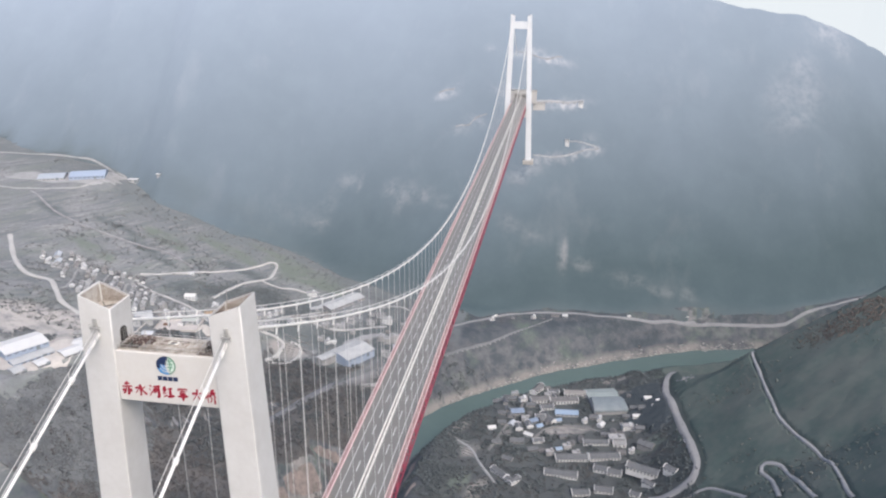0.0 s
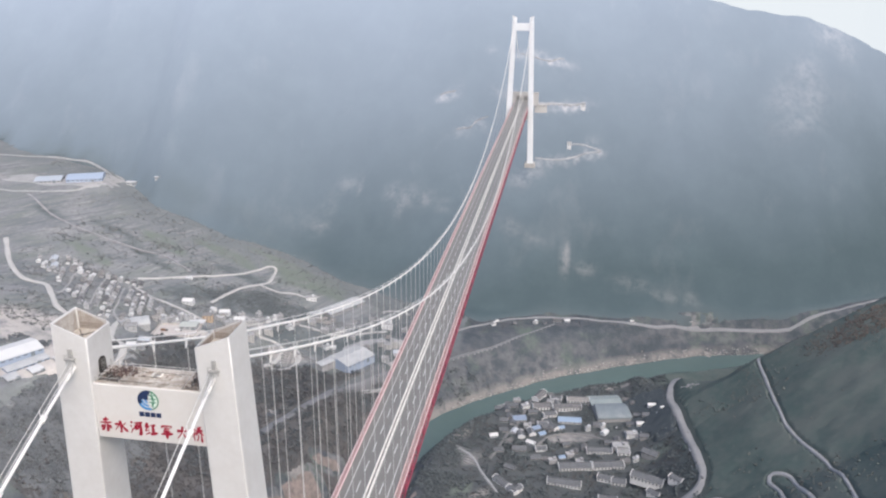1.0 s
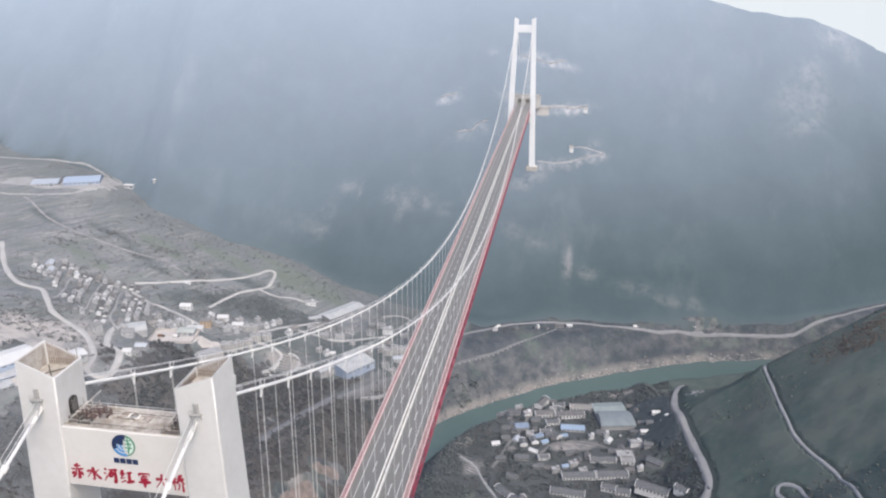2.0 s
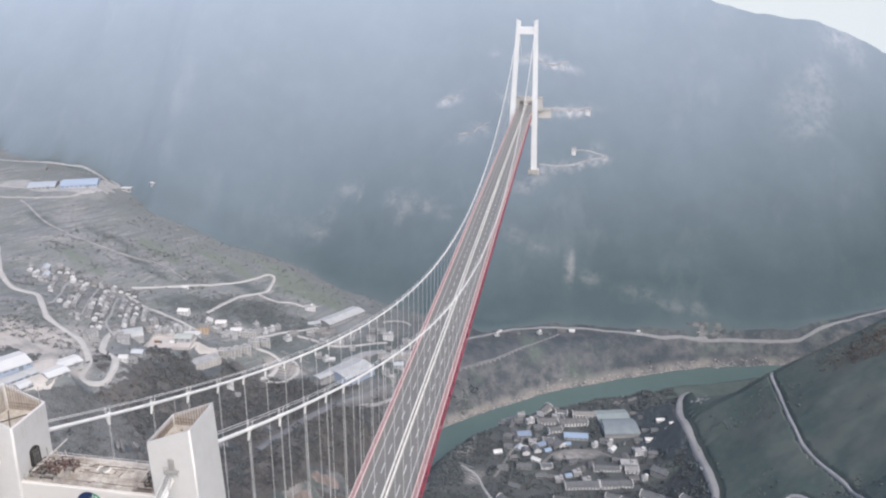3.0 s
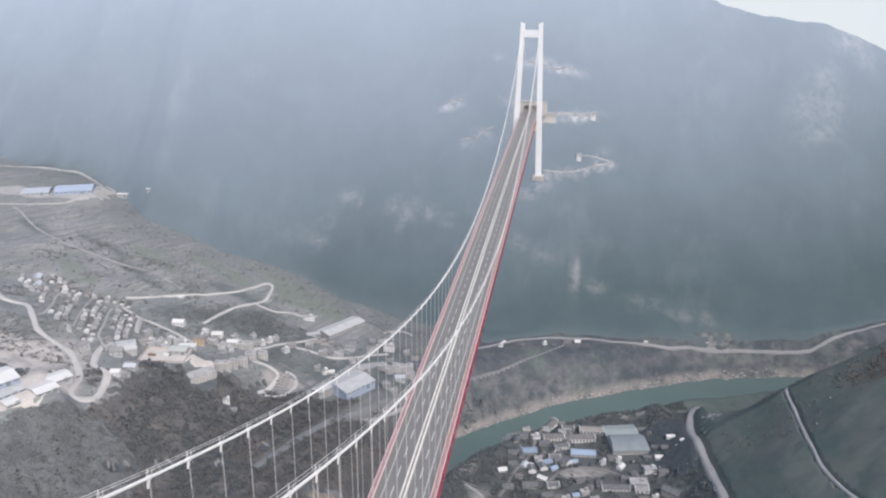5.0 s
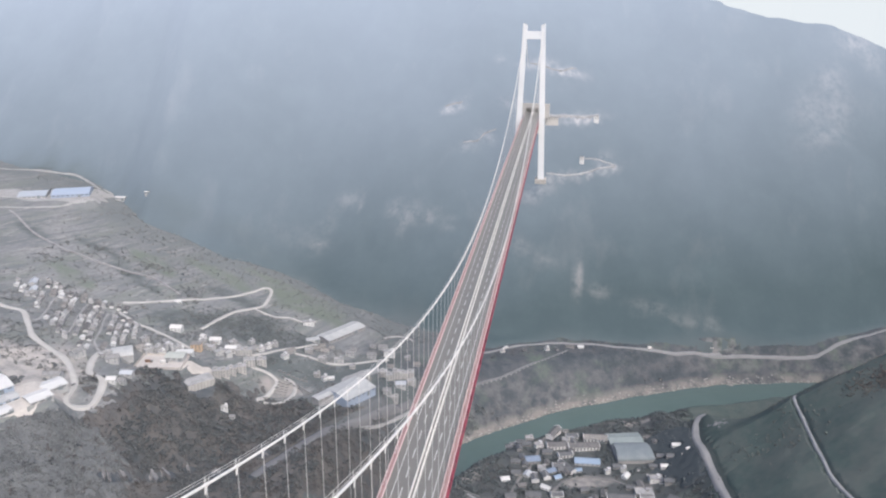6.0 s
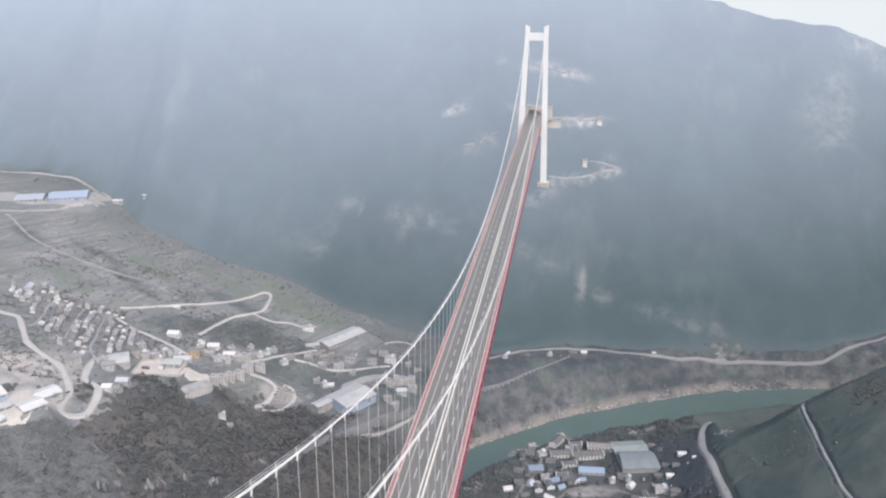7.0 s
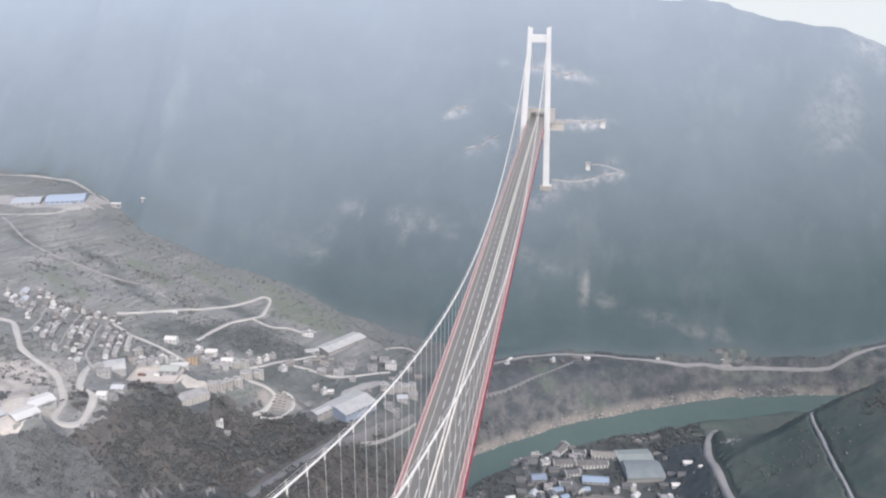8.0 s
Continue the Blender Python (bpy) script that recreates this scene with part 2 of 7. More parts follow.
def bulk_mesh(name, verts, faces, mat, smooth=False):
    """A mesh from arrays of vertices and of triangles or quads."""
    me = bpy.data.meshes.new(name)
    n, k = faces.shape
    me.vertices.add(len(verts))
    me.vertices.foreach_set("co", np.ascontiguousarray(verts, np.float32).ravel())
    me.loops.add(n * k)
    me.loops.foreach_set("vertex_index", np.ascontiguousarray(faces, np.int32).ravel())
    me.polygons.add(n)
    me.polygons.foreach_set("loop_start", np.arange(0, n * k, k, dtype=np.int32))
    me.polygons.foreach_set("use_smooth", np.full(n, smooth))
    me.update(calc_edges=True)
    me.materials.append(mat)
    return new(name, me)


def smooth_path(pts, spacing=3.0):
    """A curve through points, cut into short steps."""
    pts = [Vector(p) for p in pts]
    out = []
    for i in range(len(pts) - 1):
        p0, p1, p2, p3 = pts[max(i - 1, 0)], pts[i], pts[i + 1], pts[min(i + 2, len(pts) - 1)]
        n = max(2, int((p2 - p1).length / spacing))
        for k in range(n):
            t = k / n
            out.append(0.5 * ((2 * p1) + (p2 - p0) * t + (2 * p0 - 5 * p1 + 4 * p2 - p3) * t * t + (3 * p1 - p0 - 3 * p2 + p3) * t ** 3))
    return out + [pts[-1]]


# ---- ground: one sheet to the horizon
def ground_material():
    m = bpy.data.materials.new("winter_scrub_ground")
    m.use_nodes = True
    nt, L = m.node_tree, m.node_tree.links
    b = nt.nodes["Principled BSDF"]
    b.inputs["Roughness"].default_value, b.inputs["Specular IOR Level"].default_value = 0.95, 0.1
    geo = nt.nodes.new("ShaderNodeNewGeometry")

    def noise_at(scale, lo, hi, detail=5, strip=None):
        n = nt.nodes.new("ShaderNodeTexNoise")
        n.inputs["Scale"].default_value, n.inputs["Detail"].default_value, n.inputs["Roughness"].default_value = scale, detail, 0.65
        if strip:
            turned, mp = nt.nodes.new("ShaderNodeMapping"), nt.nodes.new("ShaderNodeMapping")
            turned.inputs["Rotation"].default_value = (0, 0, radians(-66))
            mp.inputs["Scale"].default_value = strip
            L.new(geo.outputs["Position"], turned.inputs["Vector"])
            L.new(turned.outputs[0], mp.inputs["Vector"])
            L.new(mp.outputs[0], n.inputs["Vector"])
        else:
            L.new(geo.outputs["Position"], n.inputs["Vector"])
        return ramp(n.outputs["Fac"], lo, hi)

    def ramp(src, lo, hi):
        r = nt.nodes.new("ShaderNodeMapRange")
        r.inputs[1].default_value, r.inputs[2].default_value = lo, hi
        L.new(src, r.inputs[0])
        return r.outputs[0]

    def mix(fac, a, col):
        mx = nt.nodes.new("ShaderNodeMixRGB")
        L.new(fac, mx.inputs[0])
        if isinstance(a, tuple):
            mx.inputs[1].default_value = (*a, 1)
        else:
            L.new(a, mx.inputs[1])
        mx.inputs[2].default_value = (*col, 1)
        return mx.outputs[0]

    def times(a, b2):
        q = nt.nodes.new("ShaderNodeMath")
        q.operation = "MULTIPLY"
        L.new(a, q.inputs[0]), L.new(b2, q.inputs[1])
        return q.outputs[0]

    col = mix(noise_at(0.0102, 0.416, 0.642), (0.0595, 0.0724, 0.0846), (0.083, 0.0933, 0.1075))
    col = mix(noise_at(0.0465, 0.446, 0.728), col, (0.1214, 0.1276, 0.1399))
    col = mix(noise_at(0.0186, 0.515, 0.706), col, (0.116, 0.147, 0.128))
    col = mix(noise_at(0.205, 0.495, 0.802), col, (0.0884, 0.099, 0.107))
    # dark damp soil on the village bank, leaf litter under the wooded hill
    shift = nt.nodes.new("ShaderNodeSeparateXYZ")
    L.new(geo.outputs["Position"], shift.inputs[0])
    reach = nt.nodes.new("ShaderNodeMath")
    reach.operation, reach.inputs[1].default_value = "MULTIPLY_ADD", -0.5
    L.new(shift.outputs["X"], reach.inputs[0]), L.new(shift.outputs["Y"], reach.inputs[2])
    bank = times(ramp(reach.outputs[0], 862, 815), ramp(shift.outputs["X"], -75, -30))
    col = mix(times(bank, noise_at(0.05, 0.2, 0.5)), col, (0.090, 0.099, 0.103))
    litter = times(bank, ramp(shift.outputs["X"], 212, 245))
    col = mix(litter, col, (0.074, 0.092, 0.086))
    # pale dry grass on the western plateau, fading out at its eastern rim
    pos = nt.nodes.new("ShaderNodeSeparateXYZ")
    L.new(geo.outputs["Position"], pos.inputs[0])
    rim = nt.nodes.new("ShaderNodeMath")
    rim.operation, rim.inputs[1].default_value = "MULTIPLY_ADD", 120
    nn = nt.nodes.new("ShaderNodeTexNoise")
    nn.inputs["Scale"].default_value, nn.inputs["Detail"].default_value = 0.012, 4
    L.new(geo.outputs["Position"], nn.inputs["Vector"])
    L.new(nn.outputs["Fac"], rim.inputs[0]), L.new(pos.outputs["X"], rim.inputs[2])
    west = ramp(rim.outputs[0], -40, -170)
    upper = nt.nodes.new("ShaderNodeMath")
    upper.operation = "MAXIMUM"
    L.new(ramp(pos.outputs["Y"], 715, 800), upper.inputs[0]), L.new(ramp(pos.outputs["Z"], -394, -372), upper.inputs[1])
    west = times(west, upper.outputs[0])
    dry = mix(noise_at(0.0167, 0.396, 0.663), (0.180, 0.192, 0.205), (0.242, 0.248, 0.256))
    dry = mix(noise_at(0.016, 0.46, 0.60, 5, (0.5, 1.6, 3)), dry, (0.178, 0.196, 0.190))
    dry = mix(noise_at(0.040, 0.50, 0.60, 4, (0.30, 2.0, 3)), dry, (0.152, 0.165, 0.175))
    dry = mix(noise_at(0.055, 0.56, 0.64, 4, (0.30, 2.2, 3)), dry, (0.262, 0.266, 0.270))
    dry = mix(noise_at(0.19, 0.50, 0.68), dry, (0.160, 0.170, 0.174))
    both = nt.nodes.new("ShaderNodeMixRGB")
    L.new(west, both.inputs[0]), L.new(col, both.inputs[1]), L.new(dry, both.inputs[2])
    col = both.outputs[0]
    sep = nt.nodes.new("ShaderNodeSeparateXYZ")
    L.new(geo.outputs["Normal"], sep.inputs[0])
    col = mix(times(ramp(sep.outputs["Z"], 0.72, 0.5), noise_at(0.0558, 0.446, 0.642)), col, (0.20, 0.202, 0.21))
    col = mix(times(ramp(pos.outputs["Z"], -506.5, -514.5), noise_at(0.0372, 0.356, 0.556)), col, (0.214, 0.206, 0.201))
    # plots with a growth of their own: bare earth, dark fallow land, green winter crop
    for key, tone, scale in (("scrubby", (0.150, 0.166, 0.174), 0.02), ("fallow", (0.104, 0.120, 0.126), 0.03), ("meadow", (0.150, 0.174, 0.156), 0.035), ("earth", (0.29, 0.277, 0.268), 0.05), ("quarried", (0.39, 0.372, 0.358), 0.07)):
        at = nt.nodes.new("ShaderNodeAttribute")
        at.attribute_name = key
        col = mix(times(at.outputs["Fac"], noise_at(scale, 0.25, 0.55)), col, tone)
    L.new(col, b.inputs["Base Color"])
    n = nt.nodes.new("ShaderNodeTexNoise")
    n.inputs["Scale"].default_value, n.inputs["Detail"].default_value = 0.25, 6
    L.new(geo.outputs["Position"], n.inputs["Vector"])
    bp = nt.nodes.new("ShaderNodeBump")
    bp.inputs["Strength"].default_value, bp.inputs["Distance"].default_value = 0.35, 2.0
    L.new(n.outputs["Fac"], bp.inputs["Height"])
    L.new(bp.outputs[0], b.inputs["Normal"])
    return m


def grid_faces(ny, nx):
    i = np.arange(ny * nx).reshape(ny, nx)
    return np.stack([i[:-1, :-1], i[:-1, 1:], i[1:, 1:], i[1:, :-1]], -1).reshape(-1, 4)


GROUND_MAT = ground_material()
land = bulk_mesh("ground", np.stack([XX, YY, ZZ], -1).reshape(-1, 3), grid_faces(*XX.shape), GROUND_MAT, True)
FALLOW = ((-452, 885, 56, 26, 15), (-372, 905, 52, 40, 40), (-320, 905, 40, 30, 30), (-290, 840, 40, 26, 60), (-300, 905, 50, 34, 20), (-255, 835, 30, 24, 30), (-228, 862, 48, 26, 20), (-190, 895, 40, 22, 30), (-150, 850, 30, 26, 40), (-420, 985, 50, 14, -20), (-640, 1000, 60, 12, -22), (-750, 1000, 40, 14, -30), (-560, 950, 50, 10, -25))
MEADOW = ((-330, 1035, 85, 32, -20), (-470, 1045, 60, 18, -20), (-560, 1010, 60, 16, -25), (-620, 900, 50, 12, -20), (200, 673, 16, 12, 10), (-400, 1080, 50, 10, -10), (-15, 575, 22, 10, 70))
EARTH = ((150, 845, 40, 5, 6), (95, 838, 22, 5, 4), (102, 704, 30, 10, 14), (396, 735, 26, 9, 0), (-30, 690, 22, 9, 60), (-8, 640, 16, 8, 60), (4, 560, 24, 8, 70), (-280, 795, 24, 15, 20), (-470, 590, 40, 24, 58), (-178, 545, 24, 18, 40), (-190, 585, 22, 16, 20))
nearing = step(-120, -20, backdrop_depth(XX, YY) + 70 * fractal(XX, YY, 80, 4, 43)) * (XX < -60) * (YY < 1700)
land.data.attributes.new("scrubby", "FLOAT", "POINT").data.foreach_set("value", nearing.ravel().astype(np.float32))
QUARRIED = ((-522, 655, 62, 36, 28), (-492, 642, 40, 26, 40), (-470, 590, 44, 30, 58), (-560, 640, 40, 40, 0))
for key, plots in (("fallow", FALLOW), ("meadow", MEADOW), ("earth", EARTH), ("quarried", QUARRIED)):
    field = np.zeros(XX.shape)
    for cx, cy, rx, ry, rot in plots:
        c, s = math.cos(radians(rot)), math.sin(radians(rot))
        u, v = ((XX - cx) * c + (YY - cy) * s) / rx, ((YY - cy) * c - (XX - cx) * s) / ry
        field = np.maximum(field, step(1.25, 0.7, np.hypot(u, v) + 0.5 * fractal(XX, YY, 30, 3, 51)))
    land.data.attributes.new(key, "FLOAT", "POINT").data.foreach_set("value", field.ravel().astype(np.float32))
tagged(land, "valley ground of dry winter scrub, fields and rock", "ground", kind="structure")


# ---- far mountainside behind the bridge: a backdrop of distance, its haze painted as glow
def backdrop_material(name, low, high, z0, z1, glow, base):
    m = bpy.data.materials.new(name)
    m.use_nodes = True
    nt, L = m.node_tree, m.node_tree.links
    b = nt.nodes["Principled BSDF"]
    b.inputs["Roughness"].default_value, b.inputs["Specular IOR Level"].default_value = 1.0, 0.0
    geo = nt.nodes.new("ShaderNodeNewGeometry")
    pos = nt.nodes.new("ShaderNodeSeparateXYZ")
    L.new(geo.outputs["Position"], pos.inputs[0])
    # emission painted as haze, paler uphill and westward
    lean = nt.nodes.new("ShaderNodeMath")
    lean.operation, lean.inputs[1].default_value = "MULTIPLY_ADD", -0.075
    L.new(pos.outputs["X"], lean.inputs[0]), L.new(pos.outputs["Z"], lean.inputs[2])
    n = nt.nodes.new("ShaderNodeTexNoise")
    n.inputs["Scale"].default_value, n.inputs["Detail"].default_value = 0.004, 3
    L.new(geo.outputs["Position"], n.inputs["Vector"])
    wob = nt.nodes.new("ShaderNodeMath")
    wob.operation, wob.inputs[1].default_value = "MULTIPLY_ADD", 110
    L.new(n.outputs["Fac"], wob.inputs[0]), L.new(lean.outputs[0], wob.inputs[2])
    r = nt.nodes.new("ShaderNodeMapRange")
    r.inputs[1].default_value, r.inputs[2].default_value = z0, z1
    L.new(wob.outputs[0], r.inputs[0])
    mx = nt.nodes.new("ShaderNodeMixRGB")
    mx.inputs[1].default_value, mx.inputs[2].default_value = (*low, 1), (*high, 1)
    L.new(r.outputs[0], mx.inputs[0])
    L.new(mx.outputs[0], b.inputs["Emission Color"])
    # the haze glow fades out towards the wood's edge
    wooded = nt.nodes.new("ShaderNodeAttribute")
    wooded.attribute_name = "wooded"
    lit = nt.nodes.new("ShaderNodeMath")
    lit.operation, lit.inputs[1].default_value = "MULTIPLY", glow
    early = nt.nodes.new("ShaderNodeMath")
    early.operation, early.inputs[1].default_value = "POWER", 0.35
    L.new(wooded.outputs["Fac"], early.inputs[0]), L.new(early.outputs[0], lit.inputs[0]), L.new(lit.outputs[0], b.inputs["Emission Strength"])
    n2 = nt.nodes.new("ShaderNodeTexNoise")
    n2.inputs["Scale"].default_value, n2.inputs["Detail"].default_value, n2.inputs["Roughness"].default_value = 0.02, 7, 0.7
    L.new(geo.outputs["Position"], n2.inputs["Vector"])
    r2 = nt.nodes.new("ShaderNodeMapRange")
    r2.inputs[1].default_value, r2.inputs[2].default_value = 0.42, 0.72
    L.new(n2.outputs["Fac"], r2.inputs[0])
    mb = nt.nodes.new("ShaderNodeMixRGB")
    mb.inputs[1].default_value, mb.inputs[2].default_value = (*base, 1), (*(1.45 * c for c in base), 1)
    L.new(r2.outputs[0], mb.inputs[0])
    # bare rock and cleared patches among the trees
    n3 = nt.nodes.new("ShaderNodeTexNoise")
    n3.inputs["Scale"].default_value, n3.inputs["Detail"].default_value, n3.inputs["Roughness"].default_value = 0.011, 6, 0.62
    mp = nt.nodes.new("ShaderNodeMapping")
    mp.inputs["Scale"].default_value, mp.inputs["Location"].default_value = (1.0, 0.55, 0.55), (310, 40, 0)
    L.new(geo.outputs["Position"], mp.inputs["Vector"]), L.new(mp.outputs[0], n3.inputs["Vector"])
    r3 = nt.nodes.new("ShaderNodeMapRange")
    r3.inputs[1].default_value, r3.inputs[2].default_value, r3.inputs[4].default_value = 0.58, 0.76, 0.22
    L.new(n3.outputs["Fac"], r3.inputs[0])
    mr = nt.nodes.new("ShaderNodeMixRGB")
    mr.inputs[2].default_value = (0.15, 0.14, 0.137, 1)
    L.new(r3.outputs[0], mr.inputs[0]), L.new(mb.outputs[0], mr.inputs[1])
    # broken rock and dug earth where the trees stand thin
    bare = nt.nodes.new("ShaderNodeAttribute")
    bare.attribute_name = "bare"
    n4 = nt.nodes.new("ShaderNodeTexNoise")
    n4.inputs["Scale"].default_value, n4.inputs["Detail"].default_value, n4.inputs["Roughness"].default_value = 0.06, 6, 0.7
    L.new(geo.outputs["Position"], n4.inputs["Vector"])
    r4 = nt.nodes.new("ShaderNodeMapRange")
    r4.inputs[1].default_value, r4.inputs[2].default_value = 0.36, 0.62
    L.new(n4.outputs["Fac"], r4.inputs[0])
    thin = nt.nodes.new("ShaderNodeMath")
    thin.operation, thin.use_clamp = "MULTIPLY", True
    L.new(bare.outputs["Fac"], thin.inputs[0]), L.new(r4.outputs[0], thin.inputs[1])
    rock = nt.nodes.new("ShaderNodeMixRGB")
    rock.inputs[2].default_value = (0.36, 0.325, 0.315, 1)
    L.new(thin.outputs[0], rock.inputs[0]), L.new(mr.outputs[0], rock.inputs[1])
    # scrub and dry grass along the foot, where the wood begins
    edge = nt.nodes.new("ShaderNodeMixRGB")
    edge.inputs[1].default_value = (0.104, 0.126, 0.138, 1)
    soon = nt.nodes.new("ShaderNodeMath")
    soon.operation, soon.inputs[1].default_value = "POWER", 0.45
    L.new(wooded.outputs["Fac"], soon.inputs[0]), L.new(soon.outputs[0], edge.inputs[0]), L.new(rock.outputs[0], edge.inputs[2])
    L.new(edge.outputs[0], b.inputs["Base Color"])
    return m


misty = backdrop_material("far_forest_haze_glow", (0.081, 0.112, 0.132), (0.468, 0.530, 0.658), -372, 158, 0.632, (0.022, 0.028, 0.029))
MX, MY = axis((-1680, -900, 16), (-900, 760, 8), (760, 1080, 16)), axis((970, 1700, 8))
AX, AY = np.meshgrid(MX, MY)
climb = backdrop_depth(AX, AY)
AZ = terrain(AX, AY) - 5 + 9.0 * step(-12, 12, climb) + 4.5 * fractal(AX, AY, 26, 3, 11) * step(24, 58, climb)
keep = climb > -20
q = grid_faces(*AX.shape)
q = q[keep.reshape(-1)[q].all(1)]
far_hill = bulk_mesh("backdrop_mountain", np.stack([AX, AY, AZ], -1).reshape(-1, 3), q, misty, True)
# thin places: limestone scars, then cuttings, spoil and tracks beside the tunnel (x, y, half width, half depth, strength)
SCARS = ((480, 1412, 34, 24, 0.24), (523, 1428, 31, 30, 0.24), (575, 1535, 36, 17, 0.40), (515, 1456, 30, 20, 0.26), (604, 1527, 20, 16, 0.3), (498, 1381, 41, 17, 0.24), (90, 1146, 6, 17, 0.7), (125, 1140, 14, 7, 0.4), (204, 1129, 30, 7, 0.24), (256, 1124, 30, 5, 0.26), (300, 1125, 14, 5, 0.4), (-6, 1159, 18, 8, 0.26), (30, 1154, 26, 6, 0.2), (-300, 1198, 20, 6, 0.36), (-277, 1190, 5, 4, 0.6), (-331, 1176, 12, 9, 0.2), (-215, 1172, 12, 6, 0.46), (-200, 1154, 5, 10, 0.5), (-186, 1161, 20, 10, 0.34), (-152, 1158, 14, 7, 0.36), (-344, 1152, 20, 6, 0.32), (-122, 1150, 14, 5, 0.3), (-380, 1160, 40, 14, 0.12))
CUTS = ((-10, 1341, 18, 3, 0.9), (10, 1352, 18, 4, 0.9), (54, 1359, 26, 3, 1.3), (68, 1369, 12, 3, 1.0), (74, 1306, 40, 3, 1.1), (92, 1318, 20, 6, 0.4), (109, 1322, 9, 3, 1.5), (-97, 1229, 18, 2.5, 0.9), (-70, 1243, 16, 2.5, 0.5), (18, 1218, 28, 8, 0.5), (51, 1240, 34, 2.5, 0.9), (105, 1260, 34, 2.5, 0.7), (132, 1270, 16, 3, 1.1), (124, 1281, 12, 6, 0.35), (-132, 1267, 16, 2.5, 1.2), (-118, 1276, 14, 4, 0.3), (-59, 1333, 7, 2.5, 1.1), (-30, 1285, 24, 5, 0.4))
thin = np.zeros(AX.shape)
for cx, cy, rx, ry, s in SCARS + CUTS:
    # the cuttings follow the contours of the slope
    along = np.interp(cx, (-60, 20), (0.08, 0.45)) * (AX - cx) * (cy > 1205)
    thin = np.maximum(thin, 0.75 * s * np.exp(-0.9 * (((AX - cx) / rx) ** 2 + ((AY - cy - along) / ry) ** 2)))
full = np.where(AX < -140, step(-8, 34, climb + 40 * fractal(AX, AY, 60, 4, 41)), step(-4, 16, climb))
# dark hollows along the wood's edge, made by lowering the painted haze glow
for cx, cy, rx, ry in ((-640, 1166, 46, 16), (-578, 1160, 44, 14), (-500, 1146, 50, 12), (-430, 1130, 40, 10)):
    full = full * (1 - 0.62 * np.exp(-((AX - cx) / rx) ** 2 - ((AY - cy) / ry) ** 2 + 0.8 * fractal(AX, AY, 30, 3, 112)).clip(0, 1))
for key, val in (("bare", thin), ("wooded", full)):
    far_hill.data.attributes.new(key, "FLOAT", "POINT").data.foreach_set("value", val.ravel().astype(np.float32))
tagged(far_hill, "steep forested mountainside far behind the bridge, blue-grey haze painted as glow", "mountain", kind="structure")

# pale hazy distance past the ridge: an added curtain that glows in place of sky
veil = material("haze_curtain_glow", (0.1, 0.1, 0.1), 1.0)
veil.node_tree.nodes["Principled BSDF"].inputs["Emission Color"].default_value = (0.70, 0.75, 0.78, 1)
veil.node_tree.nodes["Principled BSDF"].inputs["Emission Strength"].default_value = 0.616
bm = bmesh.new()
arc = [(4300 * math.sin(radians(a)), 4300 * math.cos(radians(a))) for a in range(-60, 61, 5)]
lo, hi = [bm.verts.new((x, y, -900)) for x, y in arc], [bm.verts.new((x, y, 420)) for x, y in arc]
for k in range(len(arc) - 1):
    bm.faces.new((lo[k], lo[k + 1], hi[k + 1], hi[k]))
tagged(mesh_object("backdrop_haze", bm, veil), "glowing curtain standing in for the far distance's pale white haze", "sky", kind="structure")

# ---- river
def water_material():
    m = material("jade_river_water", (0.100, 0.146, 0.143), 0.3, vary=0.5, scale=0.015, dark=(0.082, 0.122, 0.120), bump=0.05, bump_scale=0.5, gloss=0.4)
    return m


bm = bmesh.new()
path = [Vector(p) for p in RIVER]
fine = []
for a, b in zip(path, path[1:]):
    fine += [a.lerp(b, k / 6) for k in range(6)]
fine.append(path[-1])
left, right = [], []
for i, p in enumerate(fine):
    d = (fine[min(i + 2, len(fine) - 1)] - fine[max(i - 2, 0)]).normalized()
    s = Vector((-d.y, d.x)) * 62
    left.append(bm.verts.new((*(p + s), WATER))), right.append(bm.verts.new((*(p - s), WATER)))
for i in range(len(fine) - 1):
    bm.faces.new((right[i], right[i + 1], left[i + 1], left[i]))
tagged(mesh_object("water_river", bm, water_material()), "calm jade green river between pale banks", "river", kind="structure")


# ---- the bridge: towers at y = 0 and y = SPAN, tower tops at z = 0
SPAN, DECK, SAG, CABLE_TOP, CABLE_X = 1200.0, -145.6, 130.8, -5.9, 13.5


def cable_z(y):
    u = y / SPAN
    return CABLE_TOP - 4 * SAG * u * (1 - u)


bridge = thing("suspension_bridge", "long suspension bridge, grey deck, red truss and white cables", "bridge")

# deck and road
bm = bmesh.new()
box(bm, -12.1, -330, DECK - 0.6, 12.1, SPAN + 95, DECK)
deck = part("road_deck", bm, asphalt, bridge, "grey asphalt road deck")
for x in (-8.75, 8.75, -1.25, 1.25):
    bm = bmesh.new()
    box(bm, x - 0.12, -330, DECK + 0.002, x + 0.12, SPAN + 95, DECK + 0.015)
    part("edge_line", bm, line_paint, deck, "white painted edge line")
DASH = None
for x in (-5.0, 5.0):
    for k in range(84):
        if DASH is None:
            bm = bmesh.new()
            box(bm, -0.16, -4, DECK + 0.002, 0.16, 4, DECK + 0.015)
            DASH = part("lane_dash", bm, line_paint, deck, "white painted lane dash")
            DASH.location = (x, -27, 0)
        else:
            o = new("lane_dash", DASH.data)
            o.parent, o.location = deck, (x, -27 + 15 * k, 0)
